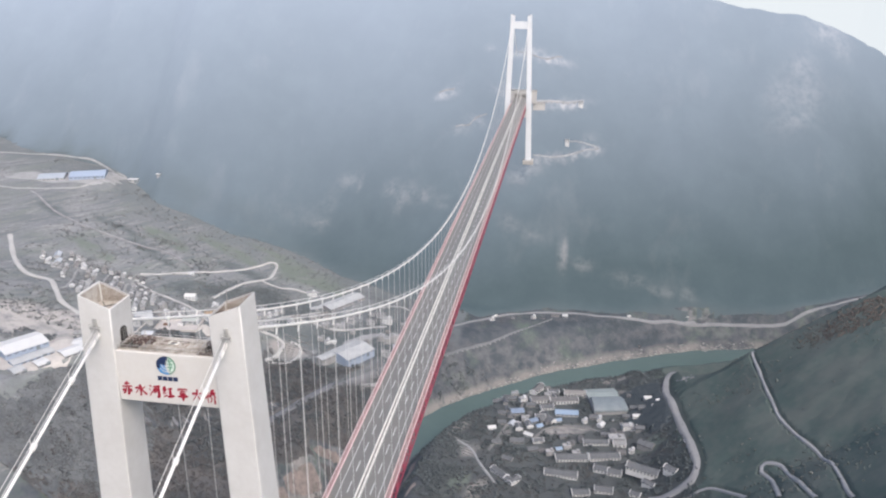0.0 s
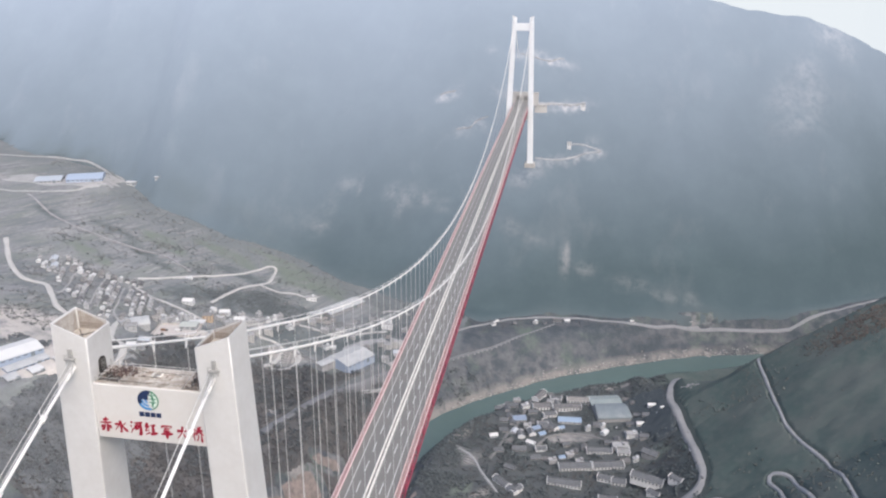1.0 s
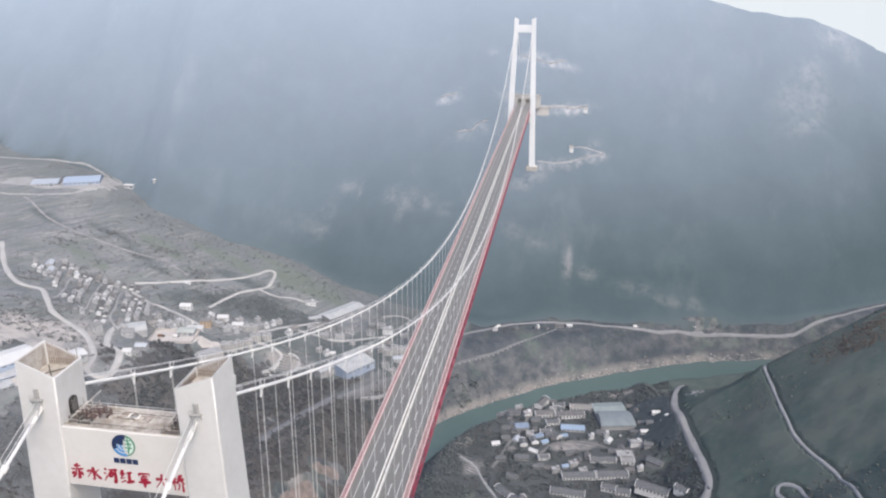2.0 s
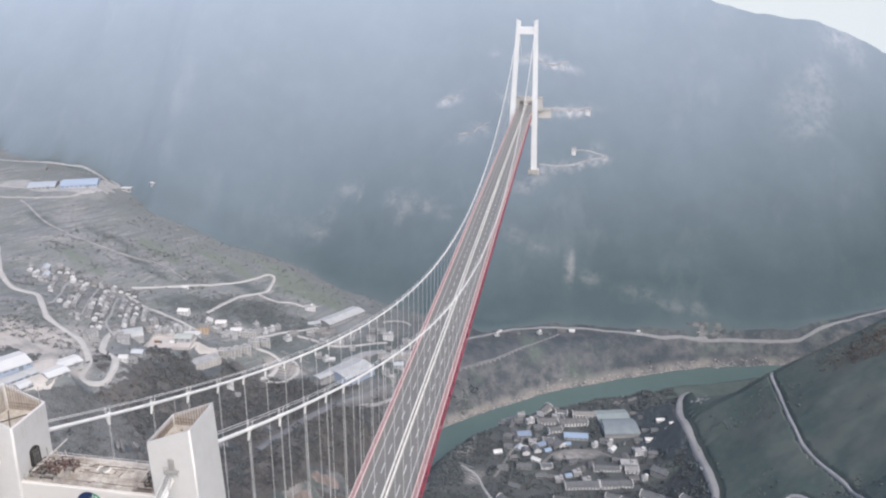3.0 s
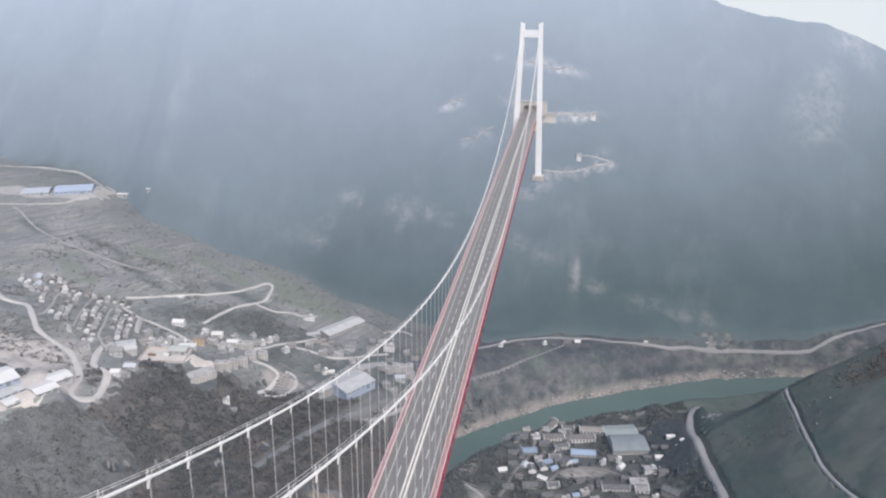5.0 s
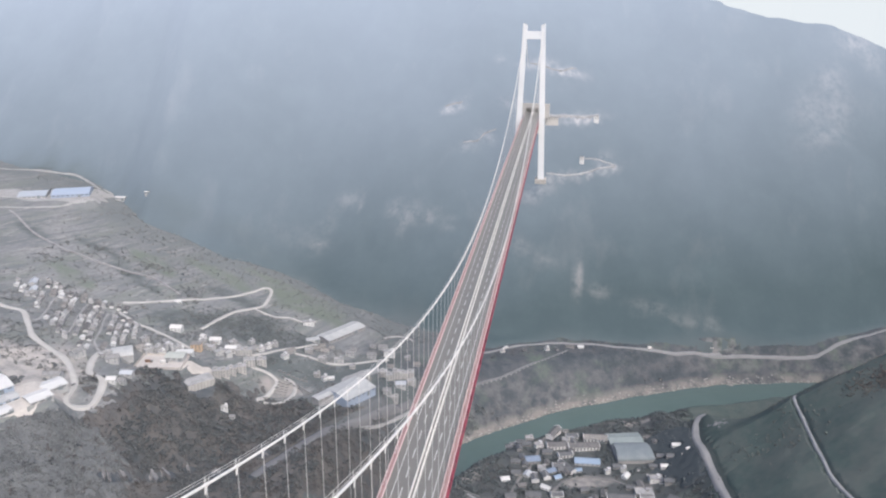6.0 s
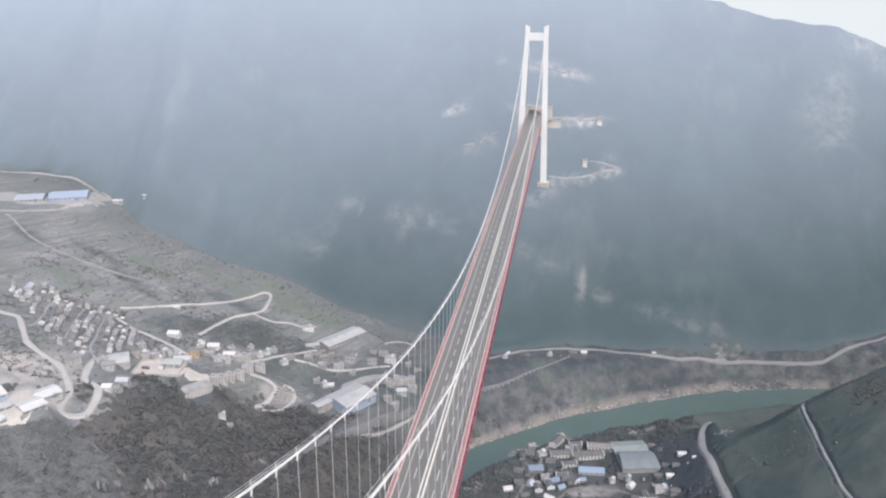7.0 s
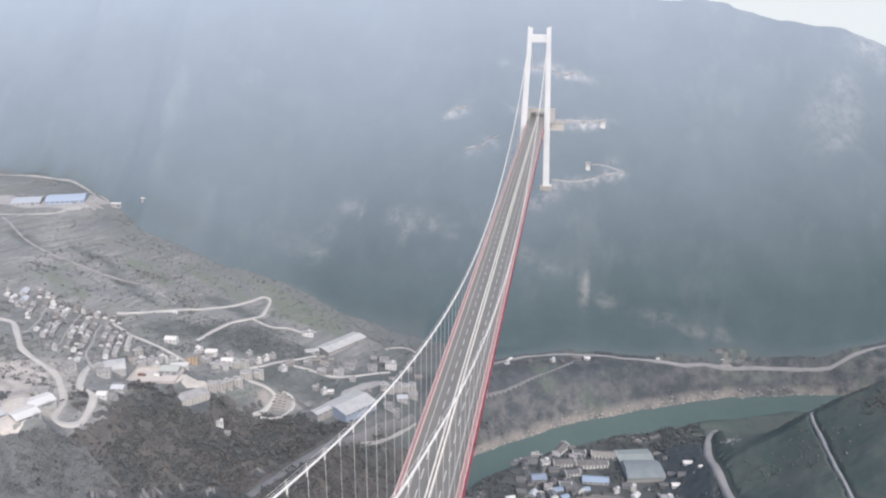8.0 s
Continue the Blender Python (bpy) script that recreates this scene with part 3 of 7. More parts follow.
for x in (-0.75, 0.75):
    bm = bmesh.new()
    box(bm, x - 0.13, -330, DECK + 0.55, x + 0.13, SPAN + 95, DECK + 0.95)
    box(bm, x - 0.22, -330, DECK, x + 0.22, SPAN + 95, DECK + 0.25)
    for k in range(255):
        box(bm, x - 0.07, -325 + 6 * k, DECK + 0.25, x + 0.07, -324.85 + 6 * k, DECK + 0.55)
    part("median_barrier", bm, barrier_grey, deck, "pale steel median barrier")
for s in (-1, 1):
    bm = bmesh.new()
    for z in (0.45, 0.85, 1.25):
        box(bm, s * 11.9 - 0.1, -330, DECK + z - 0.09, s * 11.9 + 0.1, SPAN + 60, DECK + z + 0.09)
    for k in range(515):
        box(bm, s * 11.9 - 0.08, -325 + 3 * k, DECK, s * 11.9 + 0.08, -324.84 + 3 * k, DECK + 1.25)
    part("side_barrier", bm, pink_rail, deck, "faded red steel crash barrier")
    bm = bmesh.new()
    box(bm, min(s * 12.2, s * 13.95), -10, DECK - 0.48, max(s * 12.2, s * 13.95), SPAN + 10, DECK - 0.3)
    walkway = part("service_walkway", bm, grating, bridge, "dull red steel service walkway")
    bm = bmesh.new()
    for z in (0.5, 0.95):
        box(bm, s * 13.85 - 0.07, -10, DECK + z - 0.06, s * 13.85 + 0.07, SPAN + 10, DECK + z + 0.06)
    for k in range(407):
        box(bm, s * 13.85 - 0.06, -10 + 3 * k, DECK - 0.3, s * 13.85 + 0.06, -9.88 + 3 * k, DECK + 0.95)
    part("outer_railing", bm, pink_rail, walkway, "pale pink outer railing")

# stiffening truss
FIRST, COUNT = 22.8, 80
PITCH = (SPAN - 2 * FIRST) / (COUNT - 1)
for s in (-1, 1):
    for z, nm in ((DECK - 1.4, "top_chord"), (DECK - 7.8, "bottom_chord")):
        bm = bmesh.new()
        box(bm, s * 13.6 - 0.28, 2, z - 0.45, s * 13.6 + 0.28, SPAN - 2, z + (0.9 if nm == "top_chord" else 0.45))
        part(nm, bm, red_steel, bridge)
upright = bmesh.new()
box(upright, -0.28, -0.28, DECK - 7.4, 0.28, 0.28, DECK - 1.8)
upright_ob = part("truss_upright", upright, red_steel, bridge)
slant = bmesh.new()
beam(slant, (0, 0, DECK - 7.4), (0, PITCH / 2, DECK - 1.8), 0.45)
slant_ob = part("truss_diagonal", slant, red_steel, bridge)
back = bmesh.new()
beam(back, (0, 0, DECK - 1.8), (0, PITCH / 2, DECK - 7.4), 0.45)
back_ob = part("truss_diagonal", back, red_steel, bridge)
cross = bmesh.new()
box(cross, -12.9, -0.3, DECK - 2.0, 12.9, 0.3, DECK - 0.62)
box(cross, -12.9, -0.25, DECK - 8.1, 12.9, 0.25, DECK - 7.6)
cross_ob = part("floor_beam", cross, red_steel, bridge)


def again(src, name, parent, **kw):
    """Another object on the same mesh."""
    ob = new(name, src.data)
    ob.parent = parent
    for key, value in kw.items():
        if key == "at":
            ob.location = value
        if key == "size":
            ob.scale = value
    return ob


for k in range(COUNT + 1):
    y = FIRST + PITCH * (k - 0.5)
    if k == 0:
        cross_ob.location = (0, y, 0)
    else:
        again(cross_ob, "floor_beam", bridge, at=(0, y, 0))
    for s in (-1, 1):
        if k == 0 and s < 0:
            for o, dy in ((upright_ob, 0), (slant_ob, 0), (back_ob, PITCH / 2)):
                o.location = (s * 13.6, y + dy, 0)
            continue
        again(upright_ob, "truss_upright", bridge, at=(s * 13.6, y, 0))
        if k < COUNT:
            again(slant_ob, "truss_diagonal", bridge, at=(s * 13.6, y, 0))
            again(back_ob, "truss_diagonal", bridge, at=(s * 13.6, y + PITCH / 2, 0))

# main cables, clamps, hangers, hand ropes
BACK = [(-4.0, -7.2), (-20, -14.7), (-36, -22.5), (-90, -49.6), (-230, -122)]
for s in (-1, 1):
    x = s * CABLE_X
    ys = [4 + (SPAN - 8) * i / 160 for i in range(161)]
    bm = bmesh.new()
    tube(bm, [(x, y, cable_z(y)) for y in ys], 0.33, 10)
    cable = part("main_cable", bm, cable_paint, bridge, "white wrapped main suspension cable")
    bm = bmesh.new()
    tube(bm, [(x, y, z) for y, z in BACK], 0.29, 10)
    side = part("side_span_cable", bm, cable_paint, bridge, "white wrapped side-span cable")
    bm = bmesh.new()
    tube(bm, [(x, SPAN + 4, -7), (x, SPAN + 120, -68), (x, SPAN + 170, -96)], 0.5, 8)
    part("side_span_cable", bm, cable_paint, bridge, "white wrapped side-span cable")
    for dx in (-0.45, 0.45):
        bm = bmesh.new()
        tube(bm, [(x + dx, y, cable_z(y) + 1.55) for y in ys], 0.06, 4)
        part("hand_rope", bm, rope_grey, cable, "thin grey hand rope")
        bm = bmesh.new()
        tube(bm, [(x + dx, y, z + 1.6) for y, z in BACK], 0.06, 4)
        part("hand_rope", bm, rope_grey, side, "thin grey hand rope")
    for y0 in (-14.5, -27.5, -41):
        bm = bmesh.new()
        z0 = float(np.interp(-y0, [-p[0] for p in BACK], [p[1] for p in BACK]))
        tube(bm, [(x, y0 - 0.55, z0 - 0.27), (x, y0 + 0.55, z0 + 0.27)], 0.5, 10)
        for dx in (-0.45, 0.45):
            beam(bm, (x + dx, y0, z0), (x + dx, y0, z0 + 1.65), 0.08)
        part("cable_band", bm, cable_paint, side, "white cable band with posts")

strand = bmesh.new()
for dy in (-0.2, 0.2):
    beam(strand, (0, dy, -1), (0, dy, 0), 0.066, sides=6)
strand_ob = None
clamp = bmesh.new()
tube(clamp, [(0, -0.6, 0), (0, 0.6, 0)], 0.42, 10)
wedge = [clamp.verts.new((x, y, z)) for x in (-0.1, 0.1) for y, z in ((-0.2, -2.0), (0.2, -2.0), (0.55, -0.25), (-0.55, -0.25))]
for q in ((3, 2, 1, 0), (4, 5, 6, 7), (0, 1, 5, 4), (1, 2, 6, 5), (2, 3, 7, 6), (3, 0, 4, 7)):
    clamp.faces.new([wedge[i] for i in q])
for dx in (-0.45, 0.45):
    beam(clamp, (dx, 0, 0.2), (dx, 0, 1.6), 0.09)
    beam(clamp, (dx * 0.5, 0.35, 0.3), (dx, 0, 1.5), 0.05)
clamp_ob = None
for s in (-1, 1):
    for k in range(COUNT):
        y = FIRST + PITCH * k
        top = cable_z(y) - 1.2
        at, size = (s * CABLE_X, y, top), (1, 1, max(top - DECK + 0.2, 0.5))
        if strand_ob is None:
            strand_ob = part("hanger", strand, hanger_paint, bridge, "pair of pale vertical hanger ropes")
            strand_ob.location, strand_ob.scale = at, size
            clamp_ob = part("cable_clamp", clamp, cable_paint, bridge, "white cable clamp with hand-rope posts")
            clamp_ob.location = (s * CABLE_X, y, cable_z(y))
        else:
            again(strand_ob, "hanger", bridge, at=at, size=size)
            c = again(clamp_ob, "cable_clamp", bridge, at=(s * CABLE_X, y, cable_z(y)))
            c.rotation_euler = (math.atan((cable_z(y + 1) - cable_z(y - 1)) / 2), 0, 0)


# ---- towers
BATTER = 0.03


def tower_leg(s, bottom, grow=0.006):
    """A hollow-topped leg on side s: chamfered corners, top sloping down to the inner side, leaning in as it rises."""
    bm = bmesh.new()
    R, ROUND = 0.24, 3

    def ring(inset, z_out, z_in, low=0.0):
        x0, x1, y0, y1 = 10.3 + inset, 17.0 - inset, -4.2 + inset, 3.6 - inset
        r = R - inset * 0.6
        out = []
        for cx, cy, start in ((x0 + r, y0 + r, 180), (x1 - r, y0 + r, 270), (x1 - r, y1 - r, 0), (x0 + r, y1 - r, 90)):
            for k in range(ROUND + 1):
                a = radians(start + 90 * k / ROUND)
                px, py = cx + r * math.cos(a), cy + r * math.sin(a)
                z = z_in + (z_out - z_in) * (px - 10.3) / 6.7
                w = grow * -low
                qx = px + BATTER * -low + w * (px - 13.65) / 3.35
                qy = py + 1.5 * w * (py + 0.3) / 3.9
                out.append(bm.verts.new((s * qx, qy, z + low)))
        return out

    rings = [ring(0, 0, 0, bottom), ring(0, 0, 0, bottom * 0.5), ring(0, 0, 0, -10.0), ring(0, 1.1, -1.6), ring(0.26, 1.1, -1.6), ring(0.26, -3.2, -3.6)]
    n = len(rings[0])
    for a, b in zip(rings, rings[1:]):
        for k in range(n):
            f = (a[k], a[(k + 1) % n], b[(k + 1) % n], b[k])
            bm.faces.new(f if s > 0 else f[::-1]).smooth = k % (ROUND + 1) < ROUND
    bm.faces.new(rings[-1] if s > 0 else rings[-1][::-1])
    bm.faces.new(rings[0][::-1] if s > 0 else rings[0])
    for e in bm.edges:
        if len(e.link_faces) == 2 and (e.calc_face_angle(0) > radians(35) or e.link_faces[0].smooth != e.link_faces[1].smooth):
            e.smooth = False
    return bm


def build_tower(name, label, bottoms, y_at, paint):
    tw = thing(name, label, "bridge tower", pose(0, y_at, 0), kind="")
    for s, low in zip((-1, 1), bottoms):
        part("tower_leg", tower_leg(s, low), paint, tw, "white painted concrete tower leg")
        bm = bmesh.new()
        box(bm, s * 13.65 - 2.9, -3.7, -3.5, s * 13.65 + 2.9, 3.1, -3.05)
        part("top_slab", bm, dusty_slab, tw, "dusty stained slab sunk in the leg's top")
        bm = bmesh.new()
        for y0, y1 in ((-3.93, -3.86), (3.26, 3.33)):
            v = [bm.verts.new((s * px, py, pz)) for py in (y0, y1) for px, pz in ((10.9, -3.4), (16.4, -3.4), (16.4, 0.66), (10.9, -1.8))]
            for q in ((0, 1, 2, 3), (7, 6, 5, 4), (0, 4, 5, 1), (1, 5, 6, 2), (2, 6, 7, 3), (3, 7, 4, 0)):
                bm.faces.new([v[i] for i in q])
        for px, top in ((10.58, -1.95), (16.66, 0.75)):
            x0, x1 = sorted((s * px, s * (px + 0.06)))
            box(bm, x0, -3.5, -3.4, x1, 2.9, top)
        bmesh.ops.recalc_face_normals(bm, faces=bm.faces)
        part("parapet_lining", bm, dirty_lining, tw, "dirty stained inner face of the parapet")
        # shuttering ledges and bent bars left inside the parapet
        for k in range(3):
            bm = bmesh.new()
            box(bm, min(s * 11.0, s * 16.3), 3.18, -3.0 + 0.55 * k, max(s * 11.0, s * 16.3) if k < 2 else s * 13.4 + 2.9, 3.26, -2.9 + 0.55 * k)
            part("formwork_ledge", bm, dirty_lining, tw, "brown stained formwork ledge")
        bars = []
        for k in range(13):
            px, top = s * (10.9 + 0.44 * k), -1.75 + 2.9 * (0.44 * k + 0.6) / 6.7
            bars.append(((px, 3.12, -3.1), (px, 3.12, top + 0.5)))
            bars.append(((s * 10.75, -3.4 + 0.5 * k, -3.1), (s * 10.75, -3.4 + 0.5 * k, -1.75)))
        for z in (-2.5, -1.95):
            bars.append(((s * 10.9, 3.08, z), (s * 16.3, 3.08, z)))
        bars.append(((s * 10.75, -3.4, -2.3), (s * 10.75, 2.7, -2.3)))
        for a, b in bars:
            bm = bmesh.new()
            beam(bm, a, b, 0.055)
            part("reinforcing_bar", bm, rust_bar, tw, "rusty steel bar inside the parapet")
    bm = bmesh.new()
    box(bm, -10.75, -4.05, -21.9, 10.75, 3.5, -10.55, bevel=0.12)
    part("crossbeam", bm, cream_paint if paint is white_paint else paint, tw, "pale painted upper crossbeam")
    for z, h in ((DECK - 12, 9.0),):
        bm = bmesh.new()
        w = 10.6 - BATTER * z
        box(bm, -w, -3.6, z - h, w, 3.2, z, bevel=0.1)
        part("lower_crossbeam", bm, white_paint, tw, "white lower crossbeam under the deck")
    return tw


near_tower = build_tower("near_tower", "tall white concrete bridge tower with red lettered crossbeam", (-232, -232), 0, white_paint)
far_tower = build_tower("far_tower", "tall white concrete bridge tower standing on the far slope", (-215, -241), SPAN, hazed_paint)

# approach piers, anchorages and the portal on the far side
concrete = material("grey_cast_concrete", (0.42, 0.41, 0.39), 0.9, vary=0.6, scale=0.15, dark=(0.30, 0.29, 0.28), bump=0.03)
for y in (-60, -110, -160):
    for s in (-1, 1):
        bm = bmesh.new()
        box(bm, s * 7 - 1.5, y - 1.2, ground(s * 7, y) - 5, s * 7 + 1.5, y + 1.2, DECK - 2.2)
        part("approach_pier", bm, concrete, bridge, "grey concrete approach pier")
    bm = bmesh.new()
    box(bm, -11.5, y - 1.5, DECK - 2.2, 11.5, y + 1.5, DECK - 0.6)
    part("pier_cap", bm, concrete, bridge, "grey concrete pier cap")
for y, turn in ((-232, 1), (SPAN + 172, -1)):
    anchor = thing("cable_anchorage", "stepped grey concrete cable anchorage block on the slope", "anchorage")
    for s in (-1, 1):
        bm = bmesh.new()
        zg = min(ground(s * 18, y), -100 if turn < 0 else -120)
        top = -92 if turn < 0 else -114
        box(bm, s * 18.2 - 5.5, y - 14, zg - 22, s * 18.2 + 5.5, y + 10, top, taper=0.8)
        part("anchor_block", bm, concrete, anchor)
# paired columns under the deck's far end
for s in (-1, 1):
    bm = bmesh.new()
    box(bm, s * 5.5 - 1.4, SPAN - 5.5, -192, s * 5.5 + 1.4, SPAN - 3.7, DECK - 8.3, bevel=0.1)
    part("end_column", bm, white_paint, far_tower, "white concrete column under the deck")
for s, z0 in ((-1, -216), (1, -241)):
    bm = bmesh.new()
    cx = s * (13.65 - BATTER * z0)
    box(bm, cx - 9, -10, z0 - 6, cx + 9, 9, z0 + 1.2, bevel=0.3)
    part("plinth", bm, concrete, far_tower, "broad pale concrete plinth")


# ---- near tower: lettering, emblem, platform and saddles
# each character as brush strokes in a unit square: points of a stroke, strokes parted by semicolons
BRUSH = {
    "赤": ".25,.82 .76,.87; .5,1.02 .49,.62; .03,.58 .97,.68; .4,.6 .36,.3 .13,.0; .62,.62 .63,.06 .5,.03; .22,.42 .08,.2; .77,.46 .94,.22",
    "水": ".5,1.0 .51,.02 .36,.12; .06,.66 .38,.7 .06,.18; .9,.84 .58,.56; .56,.6 .98,.08",
    "河": ".06,.92 .2,.8; .0,.62 .14,.52; .03,.06 .26,.44; .34,.84 1.02,.92; .86,.9 .85,.0 .7,.1; .42,.66 .45,.32; .42,.66 .67,.68 .63,.36; .44,.37 .65,.4",
    "红": ".28,1.0 .06,.68 .32,.72; .34,.8 .03,.4 .36,.46; .0,.1 .38,.26; .48,.78 .92,.84; .69,.82 .66,.18; .4,.12 1.04,.22",
    "军": ".12,.88 .08,.7; .1,.86 .92,.92 .82,.72; .26,.68 .74,.72; .5,.82 .26,.46 .78,.52; .0,.24 1.0,.32; .51,.6 .5,-.12",
    "大": ".04,.6 .96,.72; .5,1.02 .46,.55 .06,.0; .5,.6 .7,.25 1.02,.0",
    "桥": ".0,.68 .44,.76; .22,1.02 .22,-.02; .2,.66 .0,.3; .26,.6 .42,.46; .9,1.0 .55,.86; .46,.68 1.02,.76; .7,.86 .42,.4; .72,.66 1.02,.42; .6,.44 .56,.2 .42,.0; .85,.46 .85,-.1",
}


def brush_letter(ch, x, z, w, h, tilt):
    """A raised red character of tapering brush strokes on the beam's front."""
    bm = bmesh.new()
    c, q = math.cos(radians(tilt)), math.sin(radians(tilt))
    for n, stroke in enumerate(BRUSH[ch].split(";")):
        pts = [tuple(float(v) for v in p.split(",")) for p in stroke.split()]
        pts = [((u - 0.5) * w, v * h) for u, v in pts]
        pts = [(x + u * c - v * q, z + u * q + v * c) for u, v in pts]
        line = smooth_path(pts, 0.25)
        edge = []
        for i, p in enumerate(line):
            d = (line[min(i + 1, len(line) - 1)] - line[max(i - 1, 0)]).normalized()
            t = i / (len(line) - 1)
            half = 0.265 * (0.75 + 0.35 * math.cos(3.1 * t + n)) * (1.0 if t < 0.75 else 1.0 - 2.6 * (t - 0.75)) * min(1.0, 0.6 + 4 * t)
            edge.append((p + Vector((-d.y, d.x)) * half, p - Vector((-d.y, d.x)) * half))
        y0 = -4.14 - 0.004 * n
        rows = [[bm.verts.new((e.x, y, e.y)) for e in pair for y in (y0, -4.04)] for pair in edge]
        for a, b in zip(rows, rows[1:]):
            for i, k in ((0, 2), (2, 3), (1, 0)):
                bm.faces.new((a[i], a[k], b[k], b[i]))
        for e in (rows[0], rows[-1]):
            bm.faces.new((e[0], e[1], e[3], e[2]))
    bmesh.ops.recalc_face_normals(bm, faces=bm.faces)
    part("letter", bm, letter_red, near_tower, "red enamel brush character")


for k, ch in enumerate(BRUSH):
    brush_letter(ch, -9.0 + 3.03 * k, -20.4 - 0.06 * k, (2.35, 2.7, 2.4, 2.4, 2.3, 2.3, 2.3)[k], (2.9, 2.5, 2.8, 2.7, 2.7, 2.7, 3.0)[k], (-3, 2, -2, 3, -1, -3, 2)[k])


def disc(bm, cx, cz, r, a0, a1, y, r0=0.0, n=22):
    """A raised sector of a ring on the beam's front."""
    out = []
    for k in range(n + 1):
        a = radians(a0 + (a1 - a0) * k / n)
        out.append([(cx + q * math.cos(a), cz + q * math.sin(a)) for q in (r0, r)])
    for p, q in zip(out, out[1:]):
        f = [bm.verts.new((u, y, v)) for u, v in (p[0], p[1], q[1], q[0])]
        g = [bm.verts.new((u, -4.06, v)) for u, v in (p[0], p[1], q[1], q[0])]
        bm.faces.new(f)
        bm.faces.new((f[1], g[1], g[2], f[2]))
        bm.faces.new((f[0], f[3], g[3], g[0]))


EX, EZ, ER = 0.2, -13.05, 2.05
PIECES = (
    (0, 360, 0.0, ER, white_paint, -4.12, "white emblem ground"),
    (72, 205, 1.25, ER, logo_navy, -4.18, "navy blue arc of the emblem"),
    (85, 170, 0.15, 1.3, logo_navy, -4.17, "navy blue heart of the emblem"),
    (195, 285, 1.55, ER, logo_blue, -4.18, "blue outer sweep of the emblem"),
    (175, 275, 0.95, 1.3, logo_blue, -4.18, "blue middle sweep of the emblem"),
    (165, 260, 0.35, 0.7, logo_blue, -4.18, "blue inner sweep of the emblem"),
    (-75, 75, ER - 0.2, ER, logo_green, -4.18, "green rim of the emblem"),
    (-62, 66, 0.5, ER - 0.3, logo_pale, -4.15, "pale green half of the emblem"),
    (-60, 62, 1.1, 1.25, logo_green, -4.19, "green meridian of the emblem"),
)
for a0, a1, r0, r1, mat, dep, nm in PIECES:
    bm = bmesh.new()
    disc(bm, EX, EZ, r1, a0, a1, dep, r0)
    bmesh.ops.remove_doubles(bm, verts=bm.verts, dist=0.001)
    part("emblem_piece", bm, mat, near_tower, nm)
for x0, x1, z0, z1 in ((0.4, 1.75, -12.75, -12.6), (0.4, 1.7, -13.5, -13.35), (0.4, 1.6, -12.05, -11.9), (0.95, 1.12, -14.5, -11.4)):
    bm = bmesh.new()
    box(bm, x0, -4.2, z0, x1, -4.06, z1)
    part("emblem_bar", bm, logo_green, near_tower, "green bar of the emblem")
for k in range(4):
    bm = bmesh.new()
    x0 = -1.85 + 1.12 * k
    box(bm, x0, -4.2, -16.5, x0 + 0.9, -4.06, -15.6)
    part("sign_bar", bm, logo_navy, near_tower, "dark bar under the emblem")

# platform on the crossbeam
bm = bmesh.new()
box(bm, -10.2, -3.6, -10.5, 10.2, 3.1, -10.36)
part("platform_floor", bm, rust_floor, near_tower, "rust-stained concrete platform floor")
for y in (-3.75, 2.2):
    bm = bmesh.new()
    for z in (-9.95, -9.4):
        beam(bm, (-10.2, y, z), (10.4, y, z), 0.045)
    for k in range(8):
        beam(bm, (-10.0 + k * 2.86, y, -10.5), (-10.0 + k * 2.86, y, -9.4), 0.05)
    part("railing", bm, (grey_steel if y < 0 else rope_grey), near_tower, "thin steel guard rail")
for a, b in (((-10.1, -3.7, -10.2), (-7.65, 3.5, -7.75)), ((6.9, -3.7, -10.25), (10.15, -3.4, -6.0))):
    bm = bmesh.new()
    tube(bm, [a, b], 0.13, 8)
    part("platform_strut", bm, pale_pole, near_tower, "long pale slanting steel pole")
for x, y, h in ((-8.3, 1.6, 2.0), (-8.9, 0.0, 1.4), (-6.9, 1.6, 1.9), (-9.9, 1.6, 2.1), (-5.0, 0.9, 1.6), (9.3, -0.6, 1.5)):
    bm = bmesh.new()
    beam(bm, (x, y, -10.4), (x, y, -10.4 + h), 0.12)
    part("platform_post", bm, pale_pole, near_tower, "pale steel post under the pole")
rr = random.Random(3)


def winch(x, y, w, d, h, mat, mesh_side):
    """A knee-high steel cage with corner posts, rails at two levels, a drum and a motor box."""
    bm = bmesh.new()
    for px in (x, x + w):
        for py in (y, y + d):
            beam(bm, (px, py, -10.4), (px, py, -10.36 + h), 0.11)
    for z in (-10.0, -10.36 + h):
        for py in (y, y + d):
            beam(bm, (x - 0.1, py, z), (x + w + 0.1, py, z), 0.09)
        for px in (x, x + w):
            beam(bm, (px, y, z), (px, y + d, z), 0.09)
    if mesh_side:
        beam(bm, (x, y, -10.3), (x + w, y, -10.4 + h), 0.07)
        beam(bm, (x, y + d, -10.4 + h), (x + w, y + d, -10.3), 0.07)
    part("winch_frame", bm, mat, near_tower, "dark reddish winch frame left on the platform")
    bm = bmesh.new()
    tube(bm, [(x + 0.2 * w, y + d / 2, -9.95), (x + 0.75 * w, y + d / 2, -9.95)], 0.3, 10)
    part("winch_drum", bm, dark_metal, near_tower, "dark cable drum")
    bm = bmesh.new()
    box(bm, x + 0.1 * w, y + 0.2 * d, -10.36, x + 0.85 * w, y + 0.8 * d, -10.12, bevel=0.04)
    part("winch_bed", bm, rust_bar, near_tower, "rusty winch bed")


